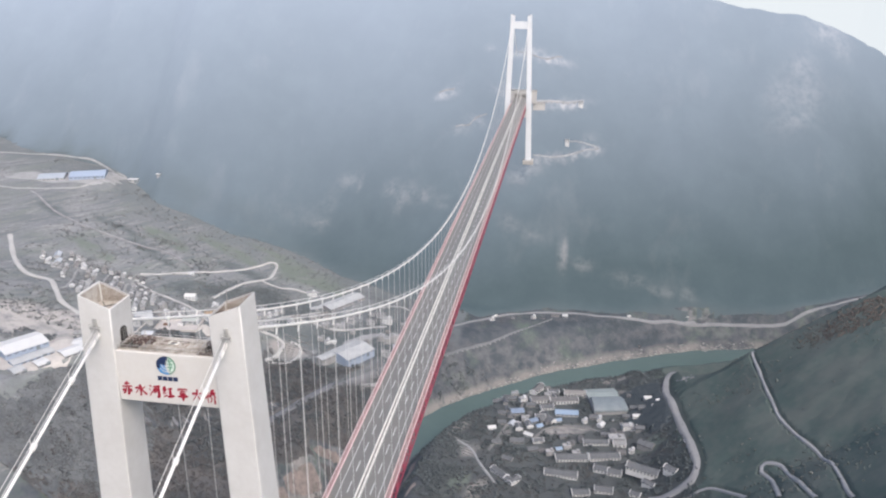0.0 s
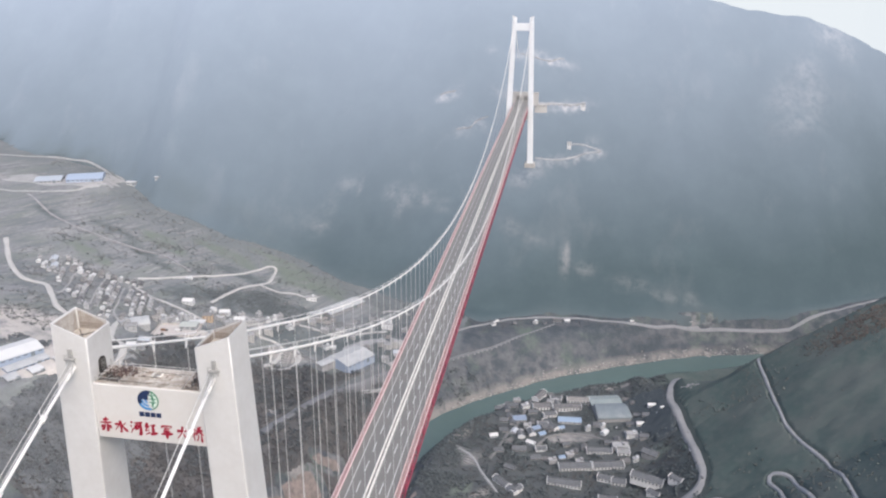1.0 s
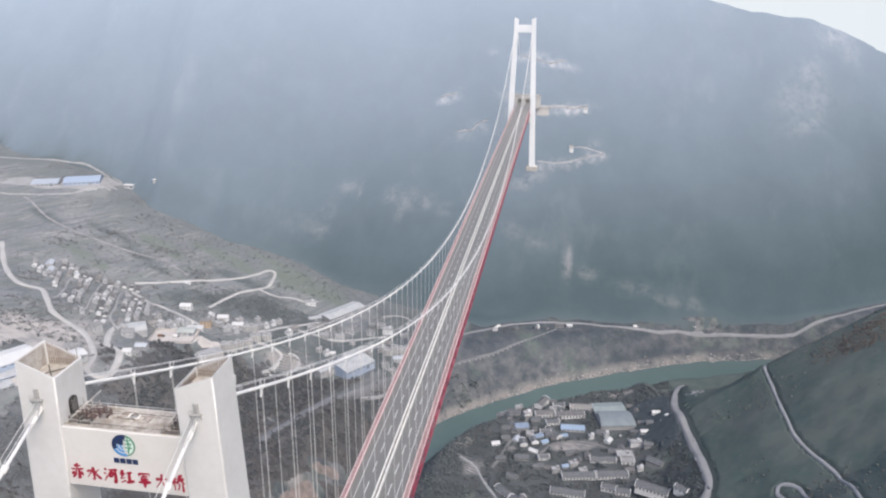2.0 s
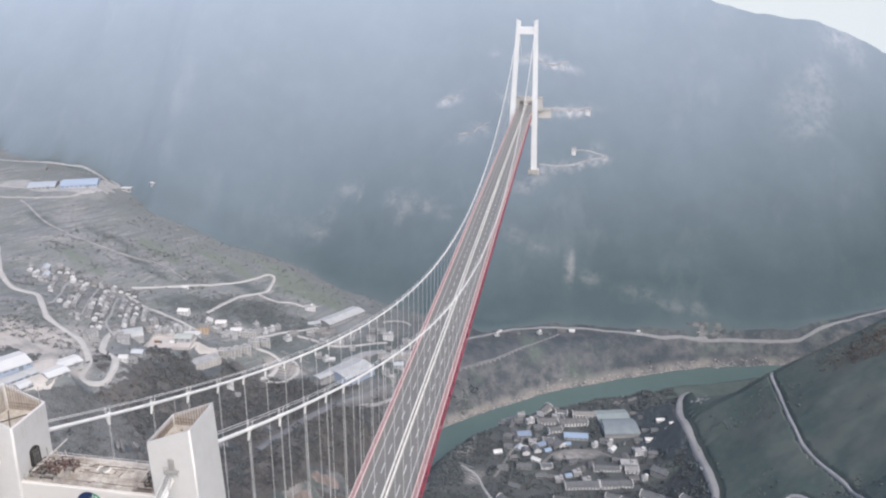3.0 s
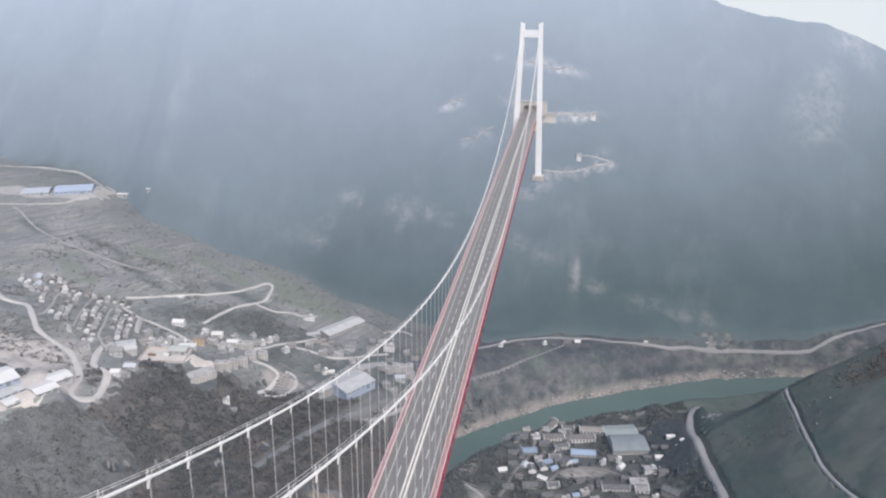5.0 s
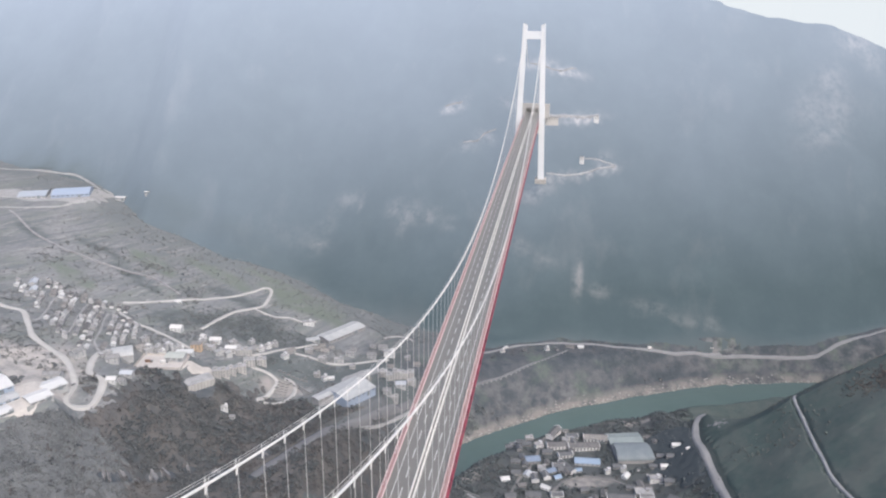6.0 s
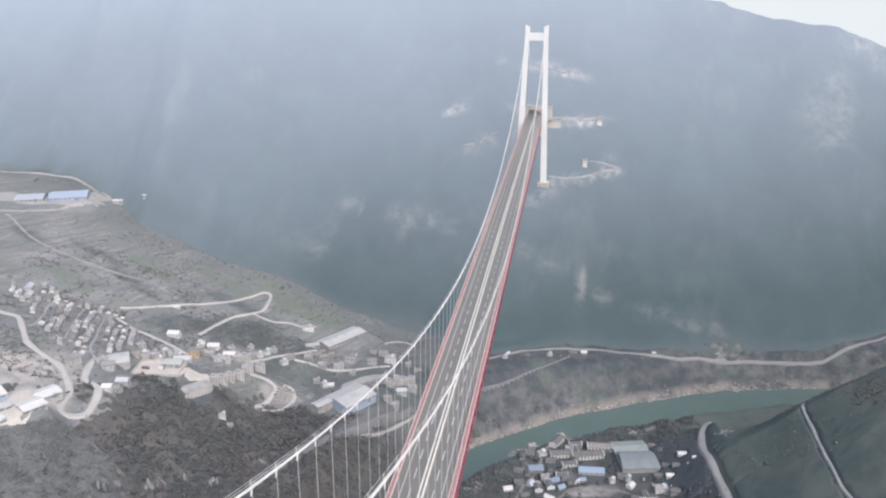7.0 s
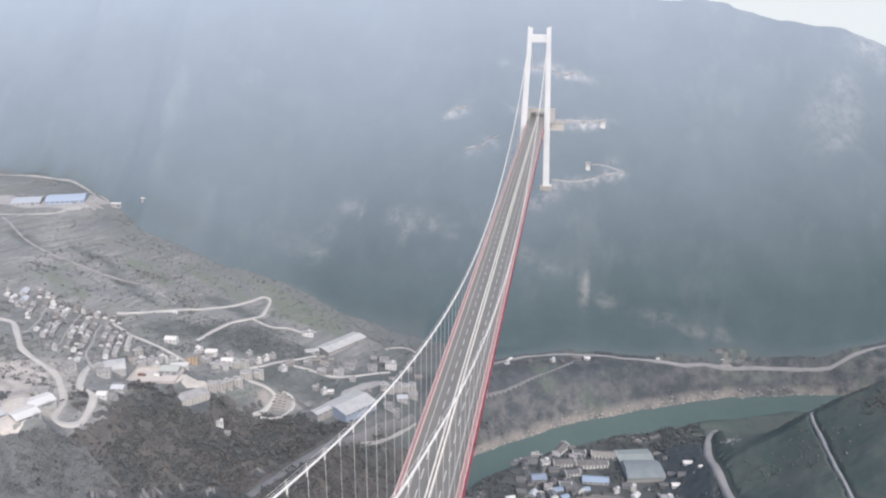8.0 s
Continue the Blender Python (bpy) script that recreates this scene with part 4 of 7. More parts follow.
for x, y, w, d, h, m, g in ((-9.7, -3.0, 1.7, 1.5, 1.0, dark_metal, True), (-9.4, -0.9, 1.5, 1.2, 1.3, winch_red, True), (-7.6, -1.6, 1.6, 1.6, 1.1, winch_red, True), (-7.4, 0.4, 2.0, 1.0, 0.9, winch_red, False), (-5.6, -0.9, 1.5, 1.4, 1.2, winch_red, True), (-7.9, -3.2, 1.9, 1.0, 0.6, dark_metal, False), (7.9, -0.9, 1.6, 1.3, 1.2, winch_red, True), (8.3, -2.6, 1.5, 1.2, 1.0, dark_metal, True), (8.7, 0.7, 1.2, 1.0, 1.3, dark_metal, True)):
    winch(x, y, w, d, h, m, g)
# leaning rails beside the winches
for a, b in (((-5.4, -2.0, -10.3), (-4.0, -0.6, -9.0)), ((-4.9, -2.4, -10.3), (-3.8, -1.2, -9.2)), ((-9.8, -3.2, -9.6), (-4.6, -3.0, -9.8)), ((-8.6, -3.3, -10.2), (-7.2, 0.8, -8.9)), ((-4.2, -1.6, -10.3), (-4.2, -1.6, -9.0))):
    bm = bmesh.new()
    beam(bm, a, b, 0.085)
    part("loose_rail", bm, grey_steel, near_tower, "grey steel rail leaning on a winch")
# rounded rim of the manhole
bm = bmesh.new()
loop = []
for cx, cy, start in ((0.5, 0.65, 0), (-0.5, 0.65, 90), (-0.5, 0.1, 180), (0.5, 0.1, 270)):
    for k in range(4):
        a = radians(start + 30 * k)
        loop.append((cx + 0.42 * math.cos(a), cy + 0.42 * math.sin(a), -10.22))
tube(bm, loop + loop[:2], 0.13, 6)
part("manhole_rim", bm, barrier_grey, near_tower, "pale rounded manhole rim on the platform")
bm = bmesh.new()
box(bm, -0.55, 0.05, -10.36, 0.55, 0.7, -10.3, bevel=0.03)
part("manhole_cover", bm, grey_steel, near_tower, "grey manhole cover")
# sunk hatch at the front edge
bm = bmesh.new()
box(bm, 7.3, -3.58, -10.37, 9.7, -2.95, -10.33)
part("hatch_cover", bm, dark_metal, near_tower, "dark steel hatch cover")
bm = bmesh.new()
for x0, y0, x1, y1 in ((7.15, -3.6, 9.85, -3.6), (7.15, -2.9, 9.85, -2.9), (7.15, -3.6, 7.15, -2.9), (9.85, -3.6, 9.85, -2.9)):
    beam(bm, (x0, y0, -10.3), (x1, y1, -10.3), 0.1)
part("hatch_frame", bm, rust_bar, near_tower, "rusty hatch frame at the platform's edge")
# cables and timbers lying along the floor
for y, x0, x1, m in ((0.75, -8.0, 4.6, rust_bar), (1.35, -6.5, 6.5, dark_metal), (-2.7, -6.0, 6.8, rust_bar), (-0.6, -3.4, 1.4, rust_bar)):
    bm = bmesh.new()
    tube(bm, [(x0 + (x1 - x0) * k / 8, y + rr.uniform(-0.12, 0.12), -10.3) for k in range(9)], 0.06, 5)
    part("loose_cable", bm, m, near_tower, "old cable lying along the platform")
for k in range(14):
    bm = bmesh.new()
    cx, cy, a, q = rr.uniform(-4.0, 8.5), rr.uniform(-3.1, 1.9), rr.choice((0.0, 0.1, -0.15, 1.4, 0.5)), rr.uniform(0.25, 0.7)
    beam(bm, (cx - q * math.cos(a), cy - q * math.sin(a), -10.3), (cx + q * math.cos(a), min(cy + q * math.sin(a), 3.0), -10.3), rr.uniform(0.08, 0.16), 0.1)
    part("scrap_timber", bm, (rust_bar, dirty_lining)[k % 2], near_tower, "loose scrap timber on the platform")

for s in (-1, 1):
    # door in the inner face: a black panel painted for its unlit inside
    if s < 0:
        arch = [(-1.45, -9.7), (0.35, -9.7)] + [(-0.55 + 0.9 * math.cos(radians(a)), -7.5 + 0.75 * math.sin(radians(a))) for a in range(0, 181, 20)]
        bm = bmesh.new()
        near, back = [bm.verts.new((-10.14, y, z)) for y, z in arch], [bm.verts.new((-10.62, y, z)) for y, z in arch]
        bm.faces.new(near)
        for k in range(len(arch)):
            bm.faces.new((near[k], back[k], back[(k + 1) % len(arch)], near[(k + 1) % len(arch)]))
        bmesh.ops.recalc_face_normals(bm, faces=bm.faces)
        part("doorway", bm, black_gap, near_tower, "dark arched doorway in the leg's inner face")
        bm = bmesh.new()
        tube(bm, [(-10.14, y, z) for y, z in arch[1:]] + [(-10.14, *arch[0])], 0.07, 6)
        part("door_frame", bm, dark_metal, near_tower, "dark arched door frame")
        for k in range(4):
            bm = bmesh.new()
            beam(bm, (-10.1, -1.1 + 0.36 * k, -9.6), (-10.1, -1.1 + 0.36 * k, -7.1), 0.05)
            part("door_bar", bm, grey_steel, near_tower, "thin grey bar of the door grille")
        # rain streaks under the rim
        for k in range(6):
            y, z = -2.6 + 0.95 * k + rr.uniform(-0.4, 0.4), -1.7 - rr.uniform(0, 0.9)
            h, w = rr.choice((0.8, 1.4, 2.2, 4.0)), rr.uniform(0.02, 0.07)
            bm = bmesh.new()
            x = -10.286 + BATTER * 0.5
            bm.faces.new([bm.verts.new(p) for p in ((x, y - w, z), (x - 0.02, y - 0.02, z - h), (x - 0.02, y + 0.02, z - h), (x, y + w, z))])
            bmesh.ops.solidify(bm, geom=bm.faces[:], thickness=0.05)
            bmesh.ops.recalc_face_normals(bm, faces=bm.faces)
            part("rain_streak", bm, streak_grey, near_tower, "dark rain streak on the paint")
    # saddle outlet on the front: plate, collar, ladder
    x = s * CABLE_X
    bm = bmesh.new()
    bx = s * (CABLE_X + 0.35)
    box(bm, bx - 1.0, -5.0, -5.75, bx + 1.0, -4.1, -5.5, bevel=0.06)
    box(bm, bx - 0.4, -4.6, -5.5, bx + 0.4, -4.15, -3.7, bevel=0.06)
    for dx in (-0.95, 0.95):
        beam(bm, (bx + dx, -4.95, -5.6), (bx + dx, -4.95, -4.7), 0.06)
        beam(bm, (bx + dx * 0.8, -4.2, -6.8), (bx + dx, -4.9, -5.7), 0.08)
    beam(bm, (bx - 0.95, -4.95, -4.75), (bx + 0.95, -4.95, -4.75), 0.06)
    part("saddle_bracket", bm, grey_steel, near_tower, "weathered grey steel bracket over the cable outlet")
    bm = bmesh.new()
    tube(bm, [(x, -4.0, -7.2), (x, -7.2, -8.7)], 0.42, 12)
    part("cable_collar", bm, cable_paint, near_tower, "white collar where the cable leaves the leg")
    bm = bmesh.new()
    for dx in (-0.45, 0.45):
        beam(bm, (x + dx, -4.7, -5.6), (x + dx, -6.0, -8.0), 0.08)
        beam(bm, (x + dx, -6.0, -7.2), (x + dx, -9.6, -8.4), 0.06)
    for k in range(8):
        u = k / 7
        beam(bm, (x - 0.45, -4.7 - 1.3 * u, -5.6 - 2.4 * u), (x + 0.45, -4.7 - 1.3 * u, -5.6 - 2.4 * u), 0.055)
    part("saddle_ladder", bm, grey_steel, near_tower, "grey steel ladder down to the cable")
    bm = bmesh.new()
    tube(bm, [(x, 3.4, CABLE_TOP - 1.2), (x, 6.4, cable_z(6.4))], 0.8, 12)
    part("cable_collar", bm, cable_paint, near_tower, "white collar where the cable leaves the leg")
    bm = bmesh.new()
    beam(bm, (s * 11.0, 3.35, -2), (s * 11.0, 3.35, 1.2), 0.09)
    part("lightning_rod", bm, grey_steel, near_tower, "thin lightning rod on the rim")
    bm = bmesh.new()
    beam(bm, (s * 11.6, -2.9, -2.95), (s * 15.8, 2.2, -2.95), 0.16)
    beam(bm, (s * 12.4, 1.9, -2.95), (s * 14.9, -0.8, -2.95), 0.12)
    part("loose_beams", bm, dark_metal, near_tower, "dark beams lying in the leg's open top")


# ---- roads, draped over the ground
road_mat = material("pale_worn_concrete", (0.417, 0.415, 0.408), 0.9, vary=0.6, scale=0.05, dark=(0.323, 0.320, 0.316))
road_grey = material("grey_worn_concrete", (0.172, 0.177, 0.19), 0.9, vary=0.6, scale=0.05, dark=(0.13, 0.135, 0.146))
river_road = material("pale_grey_river_road", (0.235, 0.242, 0.255), 0.9, vary=0.6, scale=0.05, dark=(0.18, 0.186, 0.197))
village_lane = material("dusty_village_lane", (0.185, 0.185, 0.184), 0.9, vary=0.6, scale=0.1, dark=(0.13, 0.132, 0.135))
village_road = material("dusty_village_concrete", (0.30, 0.297, 0.296), 0.9, vary=0.6, scale=0.05, dark=(0.23, 0.23, 0.235))
dirt_mat = material("pale_bare_earth", (0.30, 0.30, 0.31), 0.95, vary=0.9, scale=0.06, dark=(0.20, 0.20, 0.21), bump=0.2, bump_scale=0.5)
lane_mat = material("dusty_concrete_lane", (0.317, 0.321, 0.326), 0.9, vary=0.7, scale=0.08, dark=(0.229, 0.233, 0.238))
spoil_mat = material("pale_dug_limestone", (0.31, 0.322, 0.34), 0.95, vary=0.9, scale=0.06, dark=(0.19, 0.20, 0.215))
ROADS = []


def hillside(x, y):
    """Height of the far mountainside's mesh."""
    i = int(np.clip(np.searchsorted(MX, x) - 1, 0, len(MX) - 2))
    j = int(np.clip(np.searchsorted(MY, y) - 1, 0, len(MY) - 2))
    u, v = (x - MX[i]) / (MX[i + 1] - MX[i]), (y - MY[j]) / (MY[j + 1] - MY[j])
    z = float((AZ[j, i] * (1 - u) + AZ[j, i + 1] * u) * (1 - v) + (AZ[j + 1, i] * (1 - u) + AZ[j + 1, i + 1] * u) * v)
    return max(z, ground(x, y))


def lay_road(name, label, width, pts, mat, level=ground):
    """A slab of road with a low edge along a smoothed line, lying on the land."""
    line = smooth_path(pts)
    ROADS.append((line, width))
    bm = bmesh.new()
    rows = []
    for i, p in enumerate(line):
        d = (line[min(i + 1, len(line) - 1)] - line[max(i - 1, 0)]).normalized()
        s = Vector((-d.y, d.x))
        w = width * (1 + 0.12 * math.sin(i * 0.37)) / 2
        if level is not ground and width < 10 and mat is spoil_mat:
            w *= (0.35 + 0.65 * math.sin(math.pi * (i + 0.5) / len(line)) ** 0.6) * (1 + 0.35 * math.sin(i * 1.9))
        edges = [p + s * w * k for k in (-1, -0.35, 0.35, 1)]
        zs = [level(*e) for e in edges]
        top = [0.4 * z + 0.6 * sum(zs) / 4 + 1.0 for z in zs]
        side = min(1.2, width * 0.15)
        low = [bm.verts.new((*(p - s * (w + side)), zs[0] - 2.5))]
        row = low + [bm.verts.new((*e, z)) for e, z in zip(edges, top)] + [bm.verts.new((*(p + s * (w + side)), zs[-1] - 2.5))]
        rows.append(row)
    for a, b in zip(rows, rows[1:]):
        for k in range(5):
            bm.faces.new((a[k], b[k], b[k + 1], a[k + 1]))
    bmesh.ops.recalc_face_normals(bm, faces=bm.faces)
    return tagged(mesh_object(name, bm, mat, smooth=True), label, "road", kind="structure")


lay_road("road_town", "pale concrete road winding down past the town", 6.6, ((-743, 878), (-684, 805), (-638, 764), (-605, 765), (-567, 726), (-549, 707), (-526, 695), (-492, 680), (-467, 655), (-449, 631), (-441, 603), (-433, 599), (-422, 614), (-424, 635), (-432, 656), (-444, 661), (-453, 665), (-468, 697), (-472, 721)), road_mat)
lay_road("road_loop", "pale concrete road looping round a field", 4.6, ((-537, 877), (-501, 905), (-469, 939), (-429, 981), (-411, 1021), (-399, 1047), (-387, 1044), (-380, 1012), (-377, 984), (-386, 968), (-404, 941), (-411, 904), (-420, 866)), road_mat)
lay_road("road_lane", "narrow pale lane to a hamlet", 3, ((-386, 968), (-353, 961), (-333, 974), (-308, 975), (-296, 988)), road_mat)
lay_road("road_lane", "pale lane through the town", 4, ((-528, 852), (-498, 834), (-466, 825), (-428, 810), (-402, 802)), road_mat)
lay_road("road_lane", "pale straight lane to a long shed", 3.6, ((-333, 830), (-304, 872), (-273, 918)), road_mat)
lay_road("road_lane", "pale lane along the houses", 3.6, ((-288, 869), (-258, 872), (-230, 880), (-197, 900), (-169, 916)), road_mat)
lay_road("road_lane", "narrow pale lane between rows of town houses", 2.2, ((-577, 744), (-574, 752), (-580, 772), (-594, 806), (-604, 836)), lane_mat)
lay_road("road_lane", "narrow pale lane between rows of town houses", 2.0, ((-525, 738), (-540, 775), (-556, 812), (-566, 842)), lane_mat)
lay_road("road_lane", "narrow pale lane between rows of town houses", 2.4, ((-472, 716), (-492, 738), (-504, 770), (-522, 806), (-534, 836)), lane_mat)
lay_road("road_hairpin", "pale concrete hairpin road on a terraced slope", 4.4, ((-322, 802), (-303, 807), (-290, 803), (-290, 788), (-293, 772), (-299, 760), (-280, 765), (-268, 778), (-266, 801), (-273, 815), (-284, 814)), road_mat)
lay_road("road_lower", "grey road on a bench above the gorge", 9, ((-250, 622), (-238, 654), (-224, 683), (-208, 715), (-192, 747), (-167, 782), (-141, 821), (-124, 844)), road_grey)
lay_road("road_upper", "pale road round blue industrial sheds", 4.2, ((-1080, 1228), (-1030, 1236), (-976, 1245), (-933, 1264), (-874, 1261), (-826, 1255), (-777, 1221), (-747, 1213), (-740, 1193), (-758, 1131), (-795, 1083), (-841, 1064), (-905, 1048), (-985, 1030)), lane_mat, hillside)
lay_road("road_track", "narrow dirt track across winter fields", 3, ((-828, 1053), (-757, 1001), (-692, 971), (-632, 959), (-580, 959), (-536, 963), (-509, 953), (-486, 941)), dirt_mat)
lay_road("road_river", "grey road along the far river bank", 4, ((-84, 950), (-60, 974), (-38, 995), (-12, 1020), (24, 1046), (65, 1063), (116, 1069), (191, 1074), (276, 1096), (362, 1113), (448, 1129), (474, 1139), (501, 1154), (557, 1184), (612, 1222), (680, 1275), (760, 1335)), river_road, hillside)
lay_road("road_bank", "grey stepped embankment lane above the river", 2.2, ((-84, 880), (-60, 902), (-38, 921), (5, 958), (50, 1009), (78, 1044)), road_grey)
lay_road("road_lane", "pale lane round a small earth terrace", 2.6, ((-192, 984), (-184, 996), (-172, 1004), (-159, 1004), (-150, 996)), road_mat)
lay_road("road_lane", "pale lane with low posts above the gorge", 2.2, ((-171, 766), (-160, 778), (-151, 789), (-134, 816), (-119, 838)), lane_mat)
lay_road("road_village", "broad pale concrete road past the riverside village", 9.5, ((252, 836), (246, 834), (238, 828), (230, 805), (226, 765), (229, 715), (233, 666), (236, 616), (236, 591), (230, 573), (218, 567), (204, 567), (186, 572)), village_road)
lay_road("road_lane", "narrow grey lane between village houses", 3.2, ((12, 643), (20, 668), (27, 697), (38, 721), (44, 745), (48, 770), (53, 790)), village_lane)
lay_road("road_lane", "pale dirt lane beside open village ground", 3.4, ((62, 676), (70, 690), (76, 699), (85, 707), (103, 715), (128, 711), (142, 704)), village_lane)
lay_road("road_hill", "pale concrete lane climbing a wooded hill", 2.6, ((322, 766), (316, 752), (314, 740), (314, 728), (313, 687), (311, 635), (312, 596), (320, 554), (327, 520), (324, 469), (320, 438), (320, 425)), lane_mat)
lay_road("road_bend", "pale concrete hairpin lane", 3.2, ((282, 476), (286, 516), (282, 536), (287, 543), (298, 531), (299, 502), (300, 464), (302, 450)), lane_mat)
lay_road("road_bend", "pale concrete lane below the hill", 3, ((204, 548), (222, 548), (233, 550), (246, 541), (263, 504)), lane_mat)
lay_road("road_path", "narrow pale path beside the village", 2.6, ((-26, 659), (-12, 648), (-3, 636), (4, 619), (12, 605), (19, 592), (27, 578)), lane_mat)
lay_road("road_far", "pale earth track cut into the far slope", 1.7, ((28, 1236), (60, 1245), (105, 1263), (142, 1276), (114, 1275), (86, 1271)), spoil_mat, hillside)
lay_road("road_far", "pale earth track cut into the far slope", 1.7, ((-111, 1230), (-88, 1234), (-76, 1245), (-58, 1253)), spoil_mat, hillside)
lay_road("terrace_cut", "pale earth terrace cut beside the tunnel mouth", 4, ((22, 1292), (45, 1298), (73, 1310), (111, 1327)), spoil_mat, hillside)
lay_road("terrace_cut", "pale earth terrace high on the far slope", 2, ((-12, 1344), (16, 1349), (40, 1354), (69, 1374)), spoil_mat, hillside)
lay_road("terrace_cut", "pale earth terrace high on the far slope", 2, ((-147, 1270), (-136, 1271), (-118, 1273)), spoil_mat, hillside)





# ---- buildings
white_wall = material("whitewashed_wall", (0.60, 0.612, 0.622), 0.85, vary=0.6, scale=0.3, dark=(0.43, 0.44, 0.455))
pale_wall = material("pale_plaster_wall", (0.40, 0.412, 0.425), 0.9, vary=0.5, scale=0.2, dark=(0.2511, 0.2583, 0.27))
grey_wall = material("grey_cement_wall", (0.345, 0.348, 0.356), 0.9, vary=0.6, scale=0.2, dark=(0.2295, 0.2321, 0.238))
orange_wall = material("ochre_plaster_wall", (0.50, 0.39, 0.29), 0.9, vary=0.4, scale=0.2)
grey_tile = material("grey_clay_tiles", (0.26, 0.264, 0.272), 0.9, vary=0.7, scale=0.3, dark=(0.1558, 0.1599, 0.164), bump=0.1, bump_scale=2)
village_tile = material("dark_slate_tiles", (0.138, 0.146, 0.158), 0.9, vary=0.8, scale=0.3, dark=(0.098, 0.104, 0.113), bump=0.1, bump_scale=2)
worn_tile = material("weathered_roof_tiles", (0.165, 0.164, 0.168), 0.9, vary=0.8, scale=0.3, dark=(0.095, 0.098, 0.104), bump=0.1, bump_scale=2)
village_wall = material("grey_lime_wall", (0.265, 0.27, 0.278), 0.9, vary=0.6, scale=0.3, dark=(0.18, 0.186, 0.194))
flats_wall = material("pale_tiled_wall", (0.442, 0.442, 0.4377), 0.85, vary=0.5, scale=0.2, dark=(0.323, 0.323, 0.323))
brown_tile = material("brown_clay_tiles", (0.246, 0.2403, 0.2362), 0.9, vary=0.7, scale=0.3, dark=(0.1804, 0.1771, 0.1755), bump=0.1, bump_scale=2)
blue_sheet = material("blue_roof_sheet", (0.31, 0.37, 0.47), 0.6, vary=0.5, scale=0.15, dark=(0.31, 0.37, 0.46))
skyblue_sheet = material("faded_blue_roof_sheet", (0.235, 0.315, 0.425), 0.5, vary=0.5, scale=0.15, dark=(0.25, 0.31, 0.39))
white_sheet = material("white_roof_sheet", (0.5487, 0.558, 0.5626), 0.6, gloss=0.15, vary=0.5, scale=0.12, dark=(0.4929, 0.4976, 0.4976))
pale_sheet = material("pale_grey_roof_sheet", (0.43, 0.44, 0.447), 0.6, gloss=0.15, vary=0.6, scale=0.1, dark=(0.306, 0.3213, 0.3348))
green_sheet = material("pale_green_roof_sheet", (0.25, 0.29, 0.295), 0.6, gloss=0.15, vary=0.6, scale=0.1, dark=(0.20, 0.23, 0.235))
mist_blue = material("pale_blue_roof_sheet", (0.36, 0.40, 0.455), 0.6, vary=0.5, scale=0.15, dark=(0.31, 0.345, 0.39))
grey_sheet = material("grey_roof_sheet", (0.205, 0.232, 0.25), 0.6, gloss=0.15, vary=0.6, scale=0.1, dark=(0.14, 0.175, 0.20))
mist_sheet = material("pale_green_grey_sheet", (0.40, 0.425, 0.405), 0.6, gloss=0.15, vary=0.5, scale=0.1, dark=(0.34, 0.36, 0.345))
flat_roof = material("grey_cement_roof", (0.375, 0.38, 0.388), 0.95, vary=0.7, scale=0.15, dark=(0.2295, 0.2338, 0.238))
# pane colour lifted to paint in distance haze
window_dark = material("hazed_window_glass", (0.13, 0.14, 0.15), 0.3)
SHEETS = {"mist_blue": mist_blue, "mist_sheet": mist_sheet, "white_sheet": white_sheet, "blue_sheet": blue_sheet, "grey_sheet": grey_sheet, "pale_sheet": pale_sheet, "pale_wall": pale_wall, "white_wall": white_wall, "grey_wall": grey_wall, "green_sheet": green_sheet}
dull_blue = material("dull_blue_roof_sheet", (0.20, 0.255, 0.345), 0.6, vary=0.6, scale=0.2, dark=(0.15, 0.185, 0.245))
pale_blue = material("pale_blue_white_sheet", (0.43, 0.46, 0.50), 0.6, vary=0.5, scale=0.2, dark=(0.34, 0.37, 0.41))
STYLES = {
    "blue": (village_wall, dull_blue, "small plastered house with a blue sheet roof"),
    "palesky": (pale_wall, pale_blue, "plastered house with a pale blue sheet roof"),
    "skyblue": (pale_wall, skyblue_sheet, "plastered house with a faded light blue roof"),
    "grey": (pale_wall, grey_tile, "plastered house with a grey tiled gable roof"),
    "brown": (grey_wall, brown_tile, "cement house with a brown tiled gable roof"),
    "white": (white_wall, white_sheet, "small white house with a pale roof"),
    "pale": (white_wall, flat_roof, "whitewashed house with a pale cement roof"),
    "dark": (white_wall, worn_tile, "small whitewashed house with a dark weathered roof"),
    "vgrey": (village_wall, village_tile, "grey village house with a dark slate gable roof"),
    "vbrown": (village_wall, worn_tile, "grey village house with a weathered tiled roof"),
    "hall": (white_wall, village_tile, "long whitewashed village house with dark tiled roof"),
    "flat": (grey_wall, flat_roof, "grey cement town house with a flat roof"),
    "flatpale": (pale_wall, flat_roof, "pale town house with flat roof and stair hut"),
}
TAKEN = []


def shed_height(x, y, w, d, rot):
    c, s = math.cos(radians(rot)), math.sin(radians(rot))
    hs = [hillside(x + c * a * w - s * b * d, y + s * a * w + c * b * d) for a in (-0.5, 0, 0.5) for b in (-0.5, 0, 0.5)]
    return sum(hs) / 9


def base_height(x, y, w, d, rot, level=ground):
    c, s = math.cos(radians(rot)), math.sin(radians(rot))
    hs = [level(x + c * a * w - s * b * d, y + s * a * w + c * b * d) for a in (-0.5, 0, 0.5) for b in (-0.5, 0, 0.5)]
    return 0.4 * max(hs) + 0.6 * sum(hs) / 9


